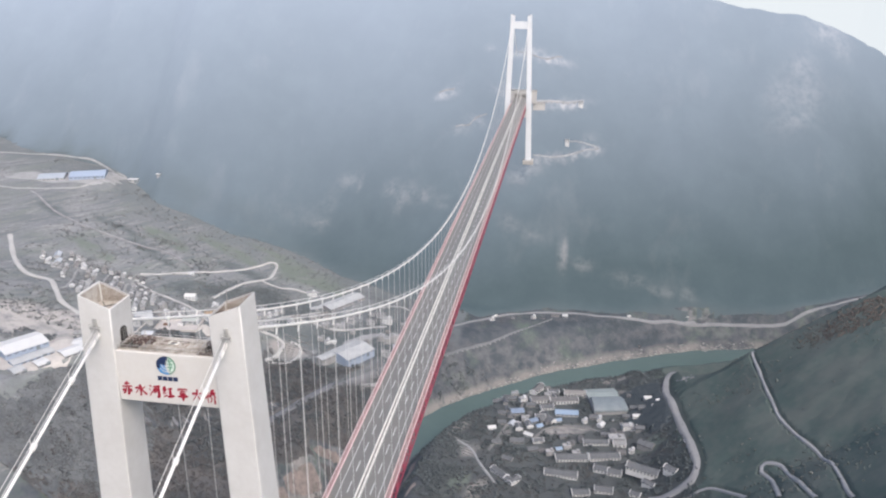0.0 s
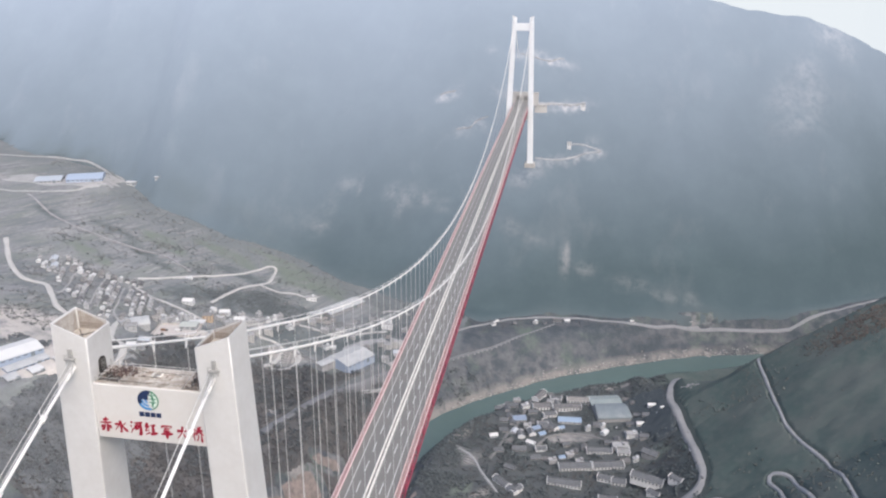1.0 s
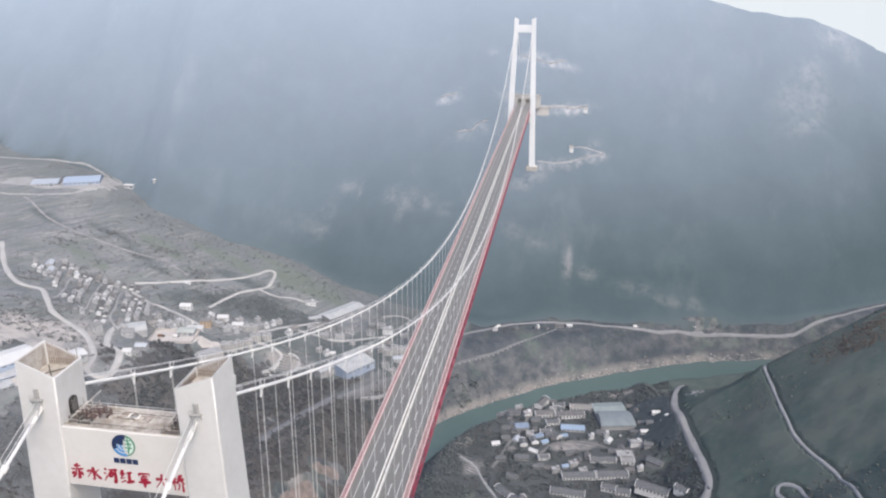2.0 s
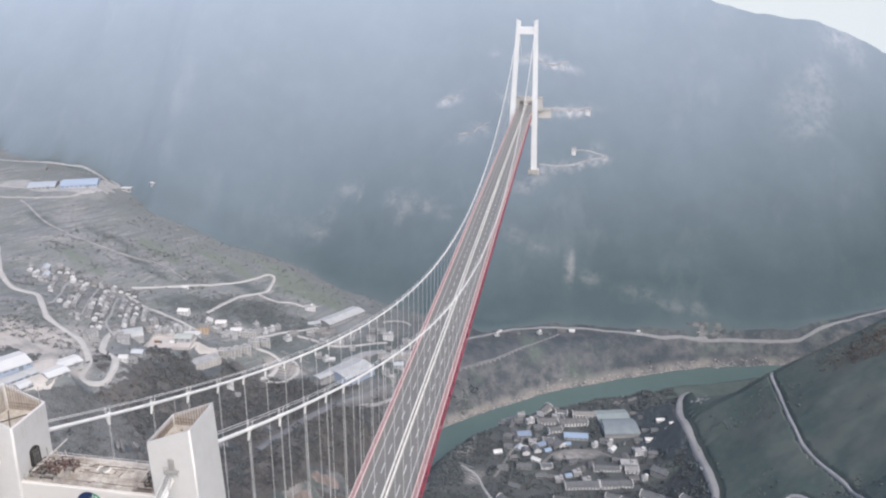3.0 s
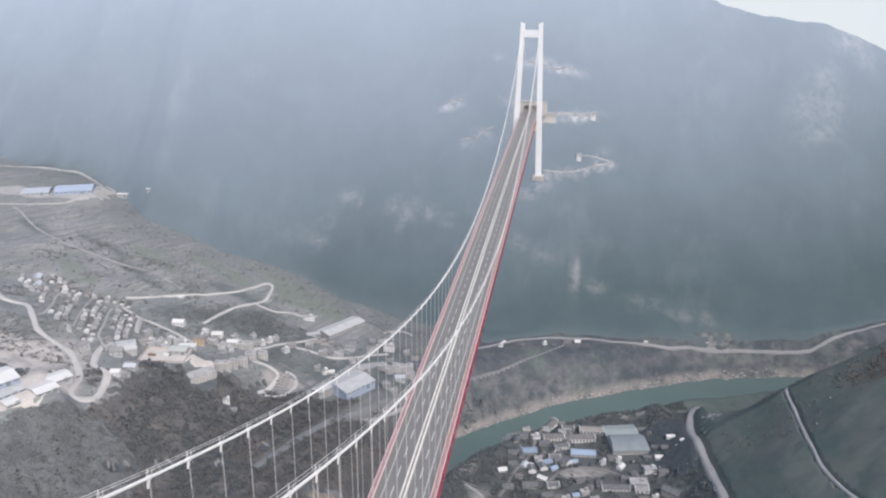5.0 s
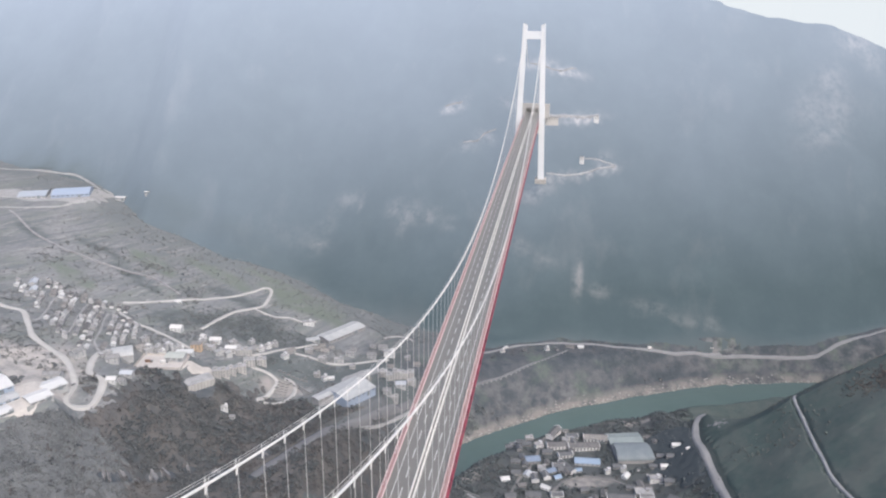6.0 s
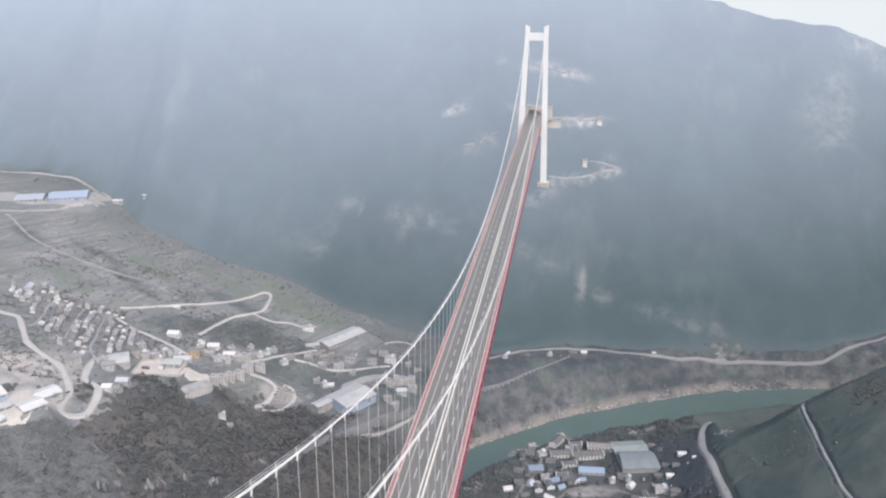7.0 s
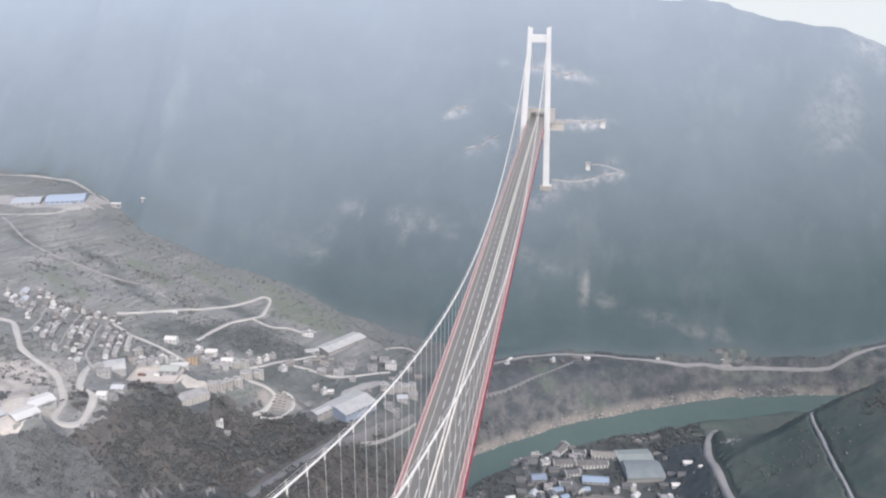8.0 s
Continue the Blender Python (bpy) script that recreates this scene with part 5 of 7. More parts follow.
def gable_roof(bm, w, d, z, rise, over=0.7, thick=0.35):
    """Two sloping slabs over a body of w by d."""
    W, D = w / 2 + over, d / 2 + over
    for s in (-1, 1):
        a = [(-W, s * D, z - rise * over / (d / 2)), (W, s * D, z - rise * over / (d / 2)), (W, 0, z + rise), (-W, 0, z + rise)]
        lo = [bm.verts.new(p) for p in a]
        hi = [bm.verts.new((p[0], p[1], p[2] + thick)) for p in a]
        for f in ((lo[0], lo[1], lo[2], lo[3]), (hi[3], hi[2], hi[1], hi[0])):
            bm.faces.new(f)
        for k in range(4):
            bm.faces.new((lo[k], hi[k], hi[(k + 1) % 4], lo[(k + 1) % 4]))
    bmesh.ops.recalc_face_normals(bm, faces=bm.faces)


def gable_walls(bm, w, d, z0, z1, rise):
    """Walls with gable ends."""
    W, D = w / 2, d / 2
    v = [bm.verts.new(p) for p in ((-W, -D, z0), (W, -D, z0), (W, D, z0), (-W, D, z0), (-W, -D, z1), (W, -D, z1), (W, D, z1), (-W, D, z1), (-W, 0, z1 + rise), (W, 0, z1 + rise))]
    for q in ((3, 2, 1, 0), (0, 1, 5, 4), (2, 3, 7, 6), (1, 2, 6, 9, 5), (3, 0, 4, 8, 7), (4, 5, 9, 8), (6, 7, 8, 9)):
        bm.faces.new([v[i] for i in q])


def windows_of(parent, w, d, floors, z0=0.0, storey=3.0, size=1.5, spacing=3.4):
    """A window in every bay of the two long fronts, each a part with a sunk dark pane and a sill."""
    n = max(2, int(w / spacing))
    for side in (-1, 1):
        for f in range(floors):
            for k in range(n):
                x = (k + 0.5) / n * w - w / 2
                key = ("window", size)
                if key not in PROTO:
                    bm = bmesh.new()
                    box(bm, -size / 2, -0.06, 0, size / 2, 0.06, size)
                    box(bm, -size / 2 - 0.15, -0.16, -0.15, size / 2 + 0.15, 0.06, -0.01)
                    me = bpy.data.meshes.new("window")
                    bm.to_mesh(me)
                    bm.free()
                    me.materials.append(window_dark)
                    PROTO[key] = me
                o = new("window", PROTO[key])
                o.parent = parent
                o.location = (x, side * (d / 2 + 0.03), z0 + f * storey + 0.9)
                o.rotation_euler = (0, 0, 0 if side < 0 else math.pi)


PROTO = {}


def house(x, y, w, d, h, rot, style, group="village houses", detail=True):
    wall, roof, label = STYLES[style]
    key = ("house", w, d, h, style)
    z = base_height(x, y, w, d, rot)
    TAKEN.append((x, y, max(w, d) * 0.6))
    m = pose(x, y, z, 0, 0, rot)
    if key in PROTO:
        return copy_thing(PROTO[key], m)
    ob = thing("house", label, "house", m, group)
    flat = style in ("flat", "flatpale", "pale")
    bm = bmesh.new()
    if flat:
        box(bm, -w / 2, -d / 2, -5, w / 2, d / 2, h)
        part("wall", bm, wall, ob)
        bm = bmesh.new()
        box(bm, -w / 2 - 0.3, -d / 2 - 0.3, h, w / 2 + 0.3, d / 2 + 0.3, h + 0.25)
        for a in ((-w / 2 - 0.3, -d / 2 - 0.3, w / 2 + 0.3, -d / 2), (-w / 2 - 0.3, d / 2, w / 2 + 0.3, d / 2 + 0.3), (-w / 2 - 0.3, -d / 2, -w / 2, d / 2), (w / 2, -d / 2, w / 2 + 0.3, d / 2)):
            box(bm, a[0], a[1], h + 0.25, a[2], a[3], h + 1.0)
        part("roof", bm, roof, ob, "flat cement roof with parapet")
        bm = bmesh.new()
        box(bm, w * 0.1, -d * 0.1, h + 0.25, w * 0.1 + 3.2, d * 0.1 + 2.2, h + 2.7)
        part("stair_hut", bm, wall, ob)
    else:
        rise = d * 0.24
        gable_walls(bm, w, d, -5, h - 1.0, rise)
        part("wall", bm, wall, ob)
        bm = bmesh.new()
        gable_roof(bm, w, d, h - 1.0, rise)
        part("roof", bm, roof, ob)
        bm = bmesh.new()
        box(bm, -w / 2 - 0.8, -0.3, h - 0.75 + rise, w / 2 + 0.8, 0.3, h - 0.2 + rise)
        part("ridge", bm, roof if style != "hall" else grey_wall, ob)
        if style == "hall":
            for s in (-1, 1):
                bm = bmesh.new()
                gable_walls(bm, 0.6, d + 1.6, h - 3.5, h - 0.3, rise + 0.3)
                o = part("gable_wall", bm, white_wall, ob, "white stepped gable wall")
                o.location = (s * (w / 2 + 0.5), 0, 0)
                o.rotation_euler = (0, 0, 0)
    if detail:
        windows_of(ob, w, d, 2 if h > 5.5 else 1, storey=2.8, size=1.2, spacing=5.0)
    PROTO[key] = ob
    return ob


def shed(x, y, w, d, h, rot, roof, wall, label, shape):
    z = shed_height(x, y, w, d, rot)
    TAKEN.append((x, y, max(w, d) * 0.6))
    ob = thing("industrial_shed" if shape == "long" else "vaulted_hall", label, "shed" if shape == "long" else "hall", pose(x, y, z, 0, 0, rot))
    bm = bmesh.new()
    if shape == "long":
        gable_walls(bm, w, d, -6, h, d * 0.09)
        part("wall", bm, SHEETS[wall], ob)
        bm = bmesh.new()
        gable_roof(bm, w, d, h, d * 0.09, 0.8, 0.3)
        part("roof", bm, SHEETS[roof], ob)
        n = max(2, int(w / 7))
        for k in range(n):
            bm = bmesh.new()
            u = (k + 0.5) / n * w - w / 2
            box(bm, u - 2.2, -d / 2 - 0.08, h - 2.6, u + 2.2, -d / 2 + 0.02, h - 1.4)
            part("window", bm, window_dark, ob)
        bm = bmesh.new()
        box(bm, w * 0.2, -d / 2 - 0.12, -1, w * 0.2 + 4.5, -d / 2 + 0.02, 4.2)
        part("gate", bm, grey_sheet, ob, "grey sliding gate")
    else:
        n, top = 12, []
        box(bm, -w / 2, -d / 2, -6, w / 2, d / 2, h * 0.6)
        part("wall", bm, SHEETS[wall], ob)
        bm = bmesh.new()
        for k in range(n + 1):
            a = math.pi * k / n
            u, v = -math.cos(a) * (d / 2 + 1), h * 0.6 + math.sin(a) * h * 0.75
            top.append([bm.verts.new((sx * (w / 2 + 1) * (1 - 0.12 * (k / n)), u, v + dz)) for sx in (-1, 1) for dz in (0, -0.4)])
        for a, b in zip(top, top[1:]):
            bm.faces.new((a[0], a[2], b[2], b[0])), bm.faces.new((a[1], b[1], b[3], a[3]))
            bm.faces.new((a[0], b[0], b[1], a[1])), bm.faces.new((a[2], a[3], b[3], b[2]))
        for e in (top[0], top[-1]):
            bm.faces.new((e[0], e[1], e[3], e[2]))
        bmesh.ops.recalc_face_normals(bm, faces=bm.faces)
        part("roof", bm, SHEETS[roof], ob, "curved sheet-metal roof")
        for s in (-1, 1):
            bm = bmesh.new()
            for k in range(n):
                a, b = math.pi * k / n, math.pi * (k + 1) / n
                p = [(-math.cos(a) * d / 2, h * 0.6 + math.sin(a) * h * 0.73), (-math.cos(b) * d / 2, h * 0.6 + math.sin(b) * h * 0.73)]
                k0 = s * w / 2 * (0.98 - 0.12 * (k / n))
                bm.faces.new([bm.verts.new(q) for q in ((k0, p[0][0], h * 0.55), (k0, p[1][0], h * 0.55), (k0, p[1][0], p[1][1]), (k0, p[0][0], p[0][1]))])
            part("end_wall", bm, SHEETS[wall], ob)
    return ob


def flats(x, y, w, d, floors, rot):
    z = shed_height(x, y, w, d, rot) - 1
    TAKEN.append((x, y, max(w, d) * 0.7))
    m = pose(x, y, z, 0, 0, rot)
    key = ("flats", w, d, floors)
    if key in PROTO:
        return copy_thing(PROTO[key], m)
    ob = thing("apartment_block", "grey cement apartment block with rows of windows", "apartment block", m, "apartment blocks")
    h = floors * 3.0 + 0.6
    bm = bmesh.new()
    box(bm, -w / 2, -d / 2, -6, w / 2, d / 2, h)
    part("wall", bm, flats_wall, ob)
    bm = bmesh.new()
    box(bm, -w / 2 - 0.25, -d / 2 - 0.25, h, w / 2 + 0.25, d / 2 + 0.25, h + 0.3)
    box(bm, -w * 0.3, -d * 0.2, h + 0.3, w * 0.1, d * 0.25, h + 2.8)
    part("roof", bm, flat_roof, ob)
    windows_of(ob, w, d, floors, 0.3, 3.0, 1.1, 3.2)
    for f in range(1, floors):
        bm = bmesh.new()
        box(bm, -w * 0.42, -d / 2 - 1.0, f * 3.0 + 0.1, -w * 0.08, -d / 2 - 0.01, f * 3.0 + 1.1)
        part("balcony", bm, flat_roof, ob)
    PROTO[key] = ob
    return ob


def orange_house(x, y, w, d, h, rot):
    z = base_height(x, y, w, d, rot)
    TAKEN.append((x, y, 10))
    ob = thing("town_house", "ochre orange town house beside a concrete yard", "house", pose(x, y, z, 0, 0, rot))
    bm = bmesh.new()
    box(bm, -w / 2, -d / 2, -5, w / 2, d / 2, h)
    part("wall", bm, orange_wall, ob)
    bm = bmesh.new()
    box(bm, -w / 2 - 0.3, -d / 2 - 0.3, h, w / 2 + 0.3, d / 2 + 0.3, h + 0.4)
    part("roof", bm, brown_tile, ob)
    windows_of(ob, w, d, 3, 0, 2.9, 1.5, 3.5)


def silo(x, y, r, h):
    z = ground(x, y)
    ob = thing("cement_silo", "upright pale cement silo with cone top", "silo", pose(x, y, z), "cement silos")
    bm = bmesh.new()
    n = 14
    rings = [[bm.verts.new((r * k * math.cos(2 * math.pi * i / n), r * k * math.sin(2 * math.pi * i / n), v)) for i in range(n)] for k, v in ((0.3, 1.5), (1, 4), (1, h), (0.25, h + 1.6))]
    for a, b in zip(rings, rings[1:]):
        for i in range(n):
            bm.faces.new((a[i], a[(i + 1) % n], b[(i + 1) % n], b[i]))
    bm.faces.new(rings[0][::-1]), bm.faces.new(rings[-1])
    part("tank", bm, pale_wall, ob)
    for a in (45, 135, 225, 315):
        bm = bmesh.new()
        cx, cy = r * 0.85 * math.cos(radians(a)), r * 0.85 * math.sin(radians(a))
        beam(bm, (cx, cy, -3), (cx, cy, 4.5), 0.35)
        part("leg", bm, grey_steel, ob)


def grey_hall(x, y, w, d, h, rot):
    z = shed_height(x, y, w, d, rot) - 0.5
    TAKEN.append((x, y, w * 0.6))
    ob = thing("concrete_hall", "grey concrete hall with buttressed front wall", "hall", pose(x, y, z, 0, 0, rot))
    bm = bmesh.new()
    box(bm, -w / 2, -d / 2, -10, w / 2, d / 2, h)
    part("wall", bm, flats_wall, ob)
    bm = bmesh.new()
    box(bm, -w / 2 - 0.5, -d / 2 - 0.5, h, w / 2 + 0.5, d / 2 + 0.5, h + 0.6)
    part("roof", bm, flat_roof, ob)
    for k in range(9):
        bm = bmesh.new()
        u = -w / 2 + w * k / 8
        box(bm, u - 0.5, -d / 2 - 1.4, -10, u + 0.5, -d / 2, h - 0.5)
        part("buttress", bm, flats_wall, ob)


def yard(x, y, w, d, rot, mat=None, name="pavement_yard", label="pale worn concrete yard between works buildings", category="yard"):
    """A levelled pale concrete yard with a low wall on its downhill edge."""
    for k in range(-3, 4):
        TAKEN.append((x + math.cos(radians(rot)) * w * k / 7, y + math.sin(radians(rot)) * w * k / 7, min(w, d) * 0.5))
    bm = bmesh.new()
    c, s = math.cos(radians(rot)), math.sin(radians(rot))
    nx, ny = max(2, int(w / 6)), max(2, int(d / 6))
    g = []
    for j in range(ny + 1):
        row = []
        for i in range(nx + 1):
            u, v = 2 * i / nx - 1, 2 * j / ny - 1
            wob = 1 + 0.16 * math.sin(3.0 * math.atan2(v, u) + x) + 0.10 * math.sin(7.0 * math.atan2(v, u) + y)
            a, b = u * math.sqrt(1 - 0.42 * v * v) * w / 2 * wob, v * math.sqrt(1 - 0.42 * u * u) * d / 2 * wob
            px, py = x + c * a - s * b, y + s * a + c * b
            edge = i in (0, nx) or j in (0, ny)
            row.append(bm.verts.new((px, py, ground(px, py) + (0.9 if not edge else -0.6))))
        g.append(row)
    for j in range(ny):
        for i in range(nx):
            bm.faces.new((g[j][i], g[j][i + 1], g[j + 1][i + 1], g[j + 1][i]))
    tagged(mesh_object(name, bm, mat or yard_mat, smooth=True), label, category, kind="structure")


white_yard = material("white_dusty_concrete", (0.47, 0.445, 0.425), 0.95, vary=0.6, scale=0.06, dark=(0.36, 0.35, 0.35))
yard_mat = material("pale_dusty_yard", (0.49, 0.465, 0.44), 0.95, vary=0.8, scale=0.06, dark=(0.36, 0.345, 0.33))


def works_yard(x, y, w, d, rot):
    """A levelled concrete yard with a high front wall and low walls round the other sides."""
    for a in (-0.3, 0, 0.3):
        TAKEN.append((x + math.cos(radians(rot)) * w * a, y + math.sin(radians(rot)) * w * a, d * 0.55))
    ob = thing("walled_yard", "walled cream concrete works yard on the slope", "yard", pose(x, y, shed_height(x, y, w, d, rot) + 1.4, 0, 0, rot))
    bm = bmesh.new()
    box(bm, -w / 2, -d / 2, -14, w / 2, d / 2, 0)
    part("platform", bm, white_yard, ob)
    for x0, y0, x1, y1, h in ((-w / 2, -d / 2, w / 2, -d / 2 + 0.5, 1.6), (-w / 2, d / 2 - 0.5, w / 2, d / 2, 2.6), (-w / 2, -d / 2 + 0.5, -w / 2 + 0.5, d / 2 - 0.5, 2.6), (w / 2 - 0.5, -d / 2 + 0.5, w / 2, d / 2 - 0.5, 1.2)):
        bm = bmesh.new()
        box(bm, x0, y0, 0, x1, y1, h)
        part("wall", bm, white_yard, ob)
    for k in range(int(w / 6) + 1):
        bm = bmesh.new()
        u = -w / 2 + 0.4 + k * (w - 0.8) / int(w / 6)
        box(bm, u - 0.4, -d / 2 - 0.5, -14, u + 0.4, -d / 2, 0.8)
        part("pier", bm, flats_wall, ob)
    return ob


def terrace_wall(ax, ay, bx, by):
    """A low pale wall along a terrace edge, stepping with the slope."""
    ob = thing("terrace_wall", "low pale stone terrace wall on a slope", "wall", group="terrace walls")
    n = max(2, int(math.hypot(bx - ax, by - ay) / 5))
    for k in range(n + 1):
        TAKEN.append((ax + (bx - ax) * k / n, ay + (by - ay) * k / n, 1.5))
    for k in range(n):
        bm = bmesh.new()
        p, q = [(ax + (bx - ax) * t, ay + (by - ay) * t) for t in (k / n, (k + 1) / n)]
        z = max(ground(*p), ground(*q))
        beam(bm, (*p, z + 0.1), (*q, z + 0.1), 0.5, 1.8)
        part("wall_section", bm, village_wall, ob)


# riverside village
lime_white = material("fresh_lime_wash", (0.64, 0.645, 0.65), 0.85, vary=0.5, scale=0.4, dark=(0.47, 0.475, 0.485))


def village_hall(ax, ay, bx, by, depth, h, roof=None):
    """A long house along a front from a to b: white front with dark openings between posts, tiled roof, raised white gable walls."""
    w, rot = math.hypot(bx - ax, by - ay), math.degrees(math.atan2(by - ay, bx - ax))
    c, q = math.cos(radians(rot)), math.sin(radians(rot))
    x, y = (ax + bx) / 2 - q * depth / 2, (ay + by) / 2 + c * depth / 2
    for k in (-0.36, 0, 0.36):
        TAKEN.append((x + c * w * k, y + q * w * k, max(depth * 0.5, w * 0.18)))
    z = max(ground(ax, ay), ground(bx, by), ground((ax + bx) / 2, (ay + by) / 2))
    ob = thing("village_hall", "long whitewashed village house with a dark tiled roof", "house", pose(x, y, z, 0, 0, rot), "long village houses")
    rise = depth * 0.22
    bm = bmesh.new()
    gable_walls(bm, w, depth, -6, h, rise)
    part("wall", bm, lime_white, ob)
    bm = bmesh.new()
    gable_roof(bm, w, depth, h + 0.1, rise, 0.5, 0.3)
    part("roof", bm, roof or village_tile, ob)
    bm = bmesh.new()
    box(bm, -w / 2, -0.25, h + rise + 0.35, w / 2, 0.25, h + rise + 0.75)
    part("ridge", bm, worn_tile, ob)
    for e in (-1, 1):
        bm = bmesh.new()
        for v in (-1, 1):
            beam(bm, (e * (w / 2 + 0.35), v * (depth / 2 + 0.7), h - 0.1), (e * (w / 2 + 0.35), 0, h + rise + 0.7), 0.55, 1.0)
        part("gable_wall", bm, lime_white, ob, "white raised gable coping")
    n = max(2, int(w / 3.6))
    for k in range(n):
        u = (k + 0.5) / n * w - w / 2
        bm = bmesh.new()
        box(bm, u - 0.95, -depth / 2 - 0.05, 0.2, u + 0.95, -depth / 2 + 0.02, h - 0.9)
        part("door_bay" if k % 3 == 1 else "window", bm, window_dark, ob)
    return ob


village_hall(57, 758, 80, 764, 11, 4.2, worn_tile)
village_hall(82, 760, 117, 768, 11, 4.4, worn_tile)
village_hall(99, 785, 127, 787, 11, 4.6, brown_tile)
village_hall(71, 742, 86, 748, 8, 3.4)
village_hall(69, 733, 84, 714, 7, 3.4)
village_hall(62, 783, 72, 805, 9, 4.0, worn_tile)
village_hall(78, 786, 92, 788, 9, 4.0)
village_hall(91, 633, 127, 640, 12, 3.1)
village_hall(129, 641, 163, 648, 12, 3.1)
village_hall(132, 622, 147, 618, 9, 3.3)
village_hall(147, 615, 162, 614, 10, 3.3)
village_hall(166, 614, 198, 602, 12, 3.5)
village_hall(78, 605, 114, 603, 11, 2.9)
village_hall(19, 603, 34, 588, 8, 2.5)
village_hall(35, 586, 44, 577, 8, 2.5)
village_hall(45, 578, 53, 590, 7, 2.5)
village_hall(122, 672, 151, 675, 9, 2.5)
village_hall(157, 673, 171, 675, 12, 3.3, grey_tile)
village_hall(203, 600, 214, 592, 8, 2.9)
village_hall(182, 598, 193, 590, 7, 2.3)
village_hall(109, 571, 127, 574, 9, 2.7)
village_hall(132, 581, 151, 580, 10, 2.7)
village_hall(168, 580, 178, 576, 7, 2.5)
house(19, 891, 12, 8.1, 3.4, 10, 'blue')
house(40, 735, 16, 10.8, 4.1, 15, 'blue')
house(102, 741, 28, 10.8, 4.1, 4, 'skyblue')
house(12, 692, 9, 6.3, 3.4, 20, 'white')
house(23, 706, 10, 7.2, 4.1, 10, 'vgrey')
house(57, 684, 10, 5.5, 3.4, -25, 'white')
house(61, 716, 11, 7.5, 3.6, 35, 'blue')
house(69, 705, 8, 6.0, 3.4, 35, 'skyblue')
house(36, 706, 9, 6.5, 3.4, 70, 'palesky')
house(44, 669, 16, 9.0, 4.1, 5, 'vgrey')
house(63, 655, 12, 7.2, 3.4, 20, 'vgrey')
house(36, 629, 12, 7.2, 3.4, -20, 'vgrey')
house(144, 719, 9, 6.3, 4.1, 60, 'white')
house(161, 689, 19, 11, 4.8, 8, 'flat')
house(187, 737, 8, 5.5, 3.4, 10, 'white')
house(82, 1054, 13, 6, 3.6, 6, 'vbrown')
house(98, 1056, 8, 5, 3.4, 6, 'white')
house(176, 716, 14, 8, 4.1, 10, 'pale')
house(189, 708, 10, 7.2, 4.1, 0, 'vgrey')
house(193, 669, 18, 10.8, 4.1, -30, 'vgrey')
house(56, 753, 11, 7.2, 4.1, 10, 'vgrey')
house(46, 765, 10, 7.2, 4.1, 30, 'pale')
house(20, 662, 11, 7.2, 3.4, 15, 'vgrey')
house(21, 730, 10, 7.2, 3.4, 5, 'vgrey')
house(203, 771, 9, 5.4, 2.7, 10, 'white')
# the town on the plateau
house(-359, 826, 14, 9, 7, 10, 'white')
house(-443, 845, 15, 10, 6, 5, 'white')
house(-274, 885, 11, 8, 4.2, 15, 'flat')
house(-255, 897, 11, 8, 4.2, 10, 'brown')
house(-252, 875, 11, 8, 4.5, 5, 'flat')
house(-232, 885, 13, 8, 5, 10, 'flatpale')
house(-267, 900, 9, 7, 4, 20, 'brown')
house(-171, 929, 15, 10, 8, 8, 'pale')
house(-139, 853, 13, 9, 5, 15, 'palesky')
house(-127, 865, 11, 8, 4.5, 15, 'flat')
house(-142, 826, 10, 7, 4.5, 5, 'flat')
house(-151, 826, 10, 8, 8, 5, 'grey')
house(-324, 720, 8, 5.5, 3.0, 25, 'pale')
house(-313, 716, 6, 5, 3, 10, 'grey')
house(-387, 841, 14, 9, 6, 10, 'white')
house(-303, 971, 16, 8, 5, 20, 'pale')
house(-184, 944, 12, 9, 6, 5, 'grey')
house(-222, 907, 12, 8, 6, 0, 'grey')
house(-193, 914, 12, 8, 6, 5, 'grey')
house(-425, 662, 10, 8, 5, 10, 'white')
house(-421, 686, 14, 9, 4, 5, 'palesky')
house(-449, 705, 14, 10, 7, 20, 'grey')
house(-417, 667, 9, 7, 5, 0, 'grey')
house(-485, 694, 14, 10, 8, 70, 'grey')
house(-474, 634, 18, 10, 5, 10, 'grey')
house(-478, 921, 9, 5, 2.5, 5, 'white')
house(-648, 850, 18, 9, 4, 114, 'palesky')
house(-634, 830, 15, 8, 4, 114, 'palesky')
house(-600, 837, 9, 6, 4, 110, 'white')
house(-230, 842, 7, 5, 4, 20, 'white')
house(-238, 838, 7, 6, 5, 50, 'pale')
# sheds and works
shed(-283, 929, 18, 9, 4, 30, 'pale_sheet', 'pale_wall', 'low annex with pale grey roof', 'long')
shed(-719, 1196, 17, 9, 5, 5, 'white_sheet', 'pale_wall', 'small white office block by the road', 'long')
shed(-655, 1177, 9, 4, 2.5, 5, 'white_sheet', 'pale_wall', 'small white hut by the road', 'long')
shed(-396, 774, 20, 10, 7, 14, 'white_sheet', 'white_wall', 'low white works building', 'long')
shed(-461, 606, 32, 21, 3.5, 58, 'white_sheet', 'pale_wall', 'white-roofed industrial shed beside a bare yard', 'long')
shed(-451, 577, 22, 20, 3.5, 58, 'white_sheet', 'pale_wall', 'white-roofed storage shed beside a bare yard', 'long')
shed(-509, 574, 46, 36, 5, 57, 'white_sheet', 'blue_sheet', 'broad white-roofed works hall beside a bare yard', 'long')
shed(-484, 556, 44, 15, 3.5, 60, 'pale_sheet', 'blue_sheet', 'low lean-to wing with a pale sheet roof', 'long')
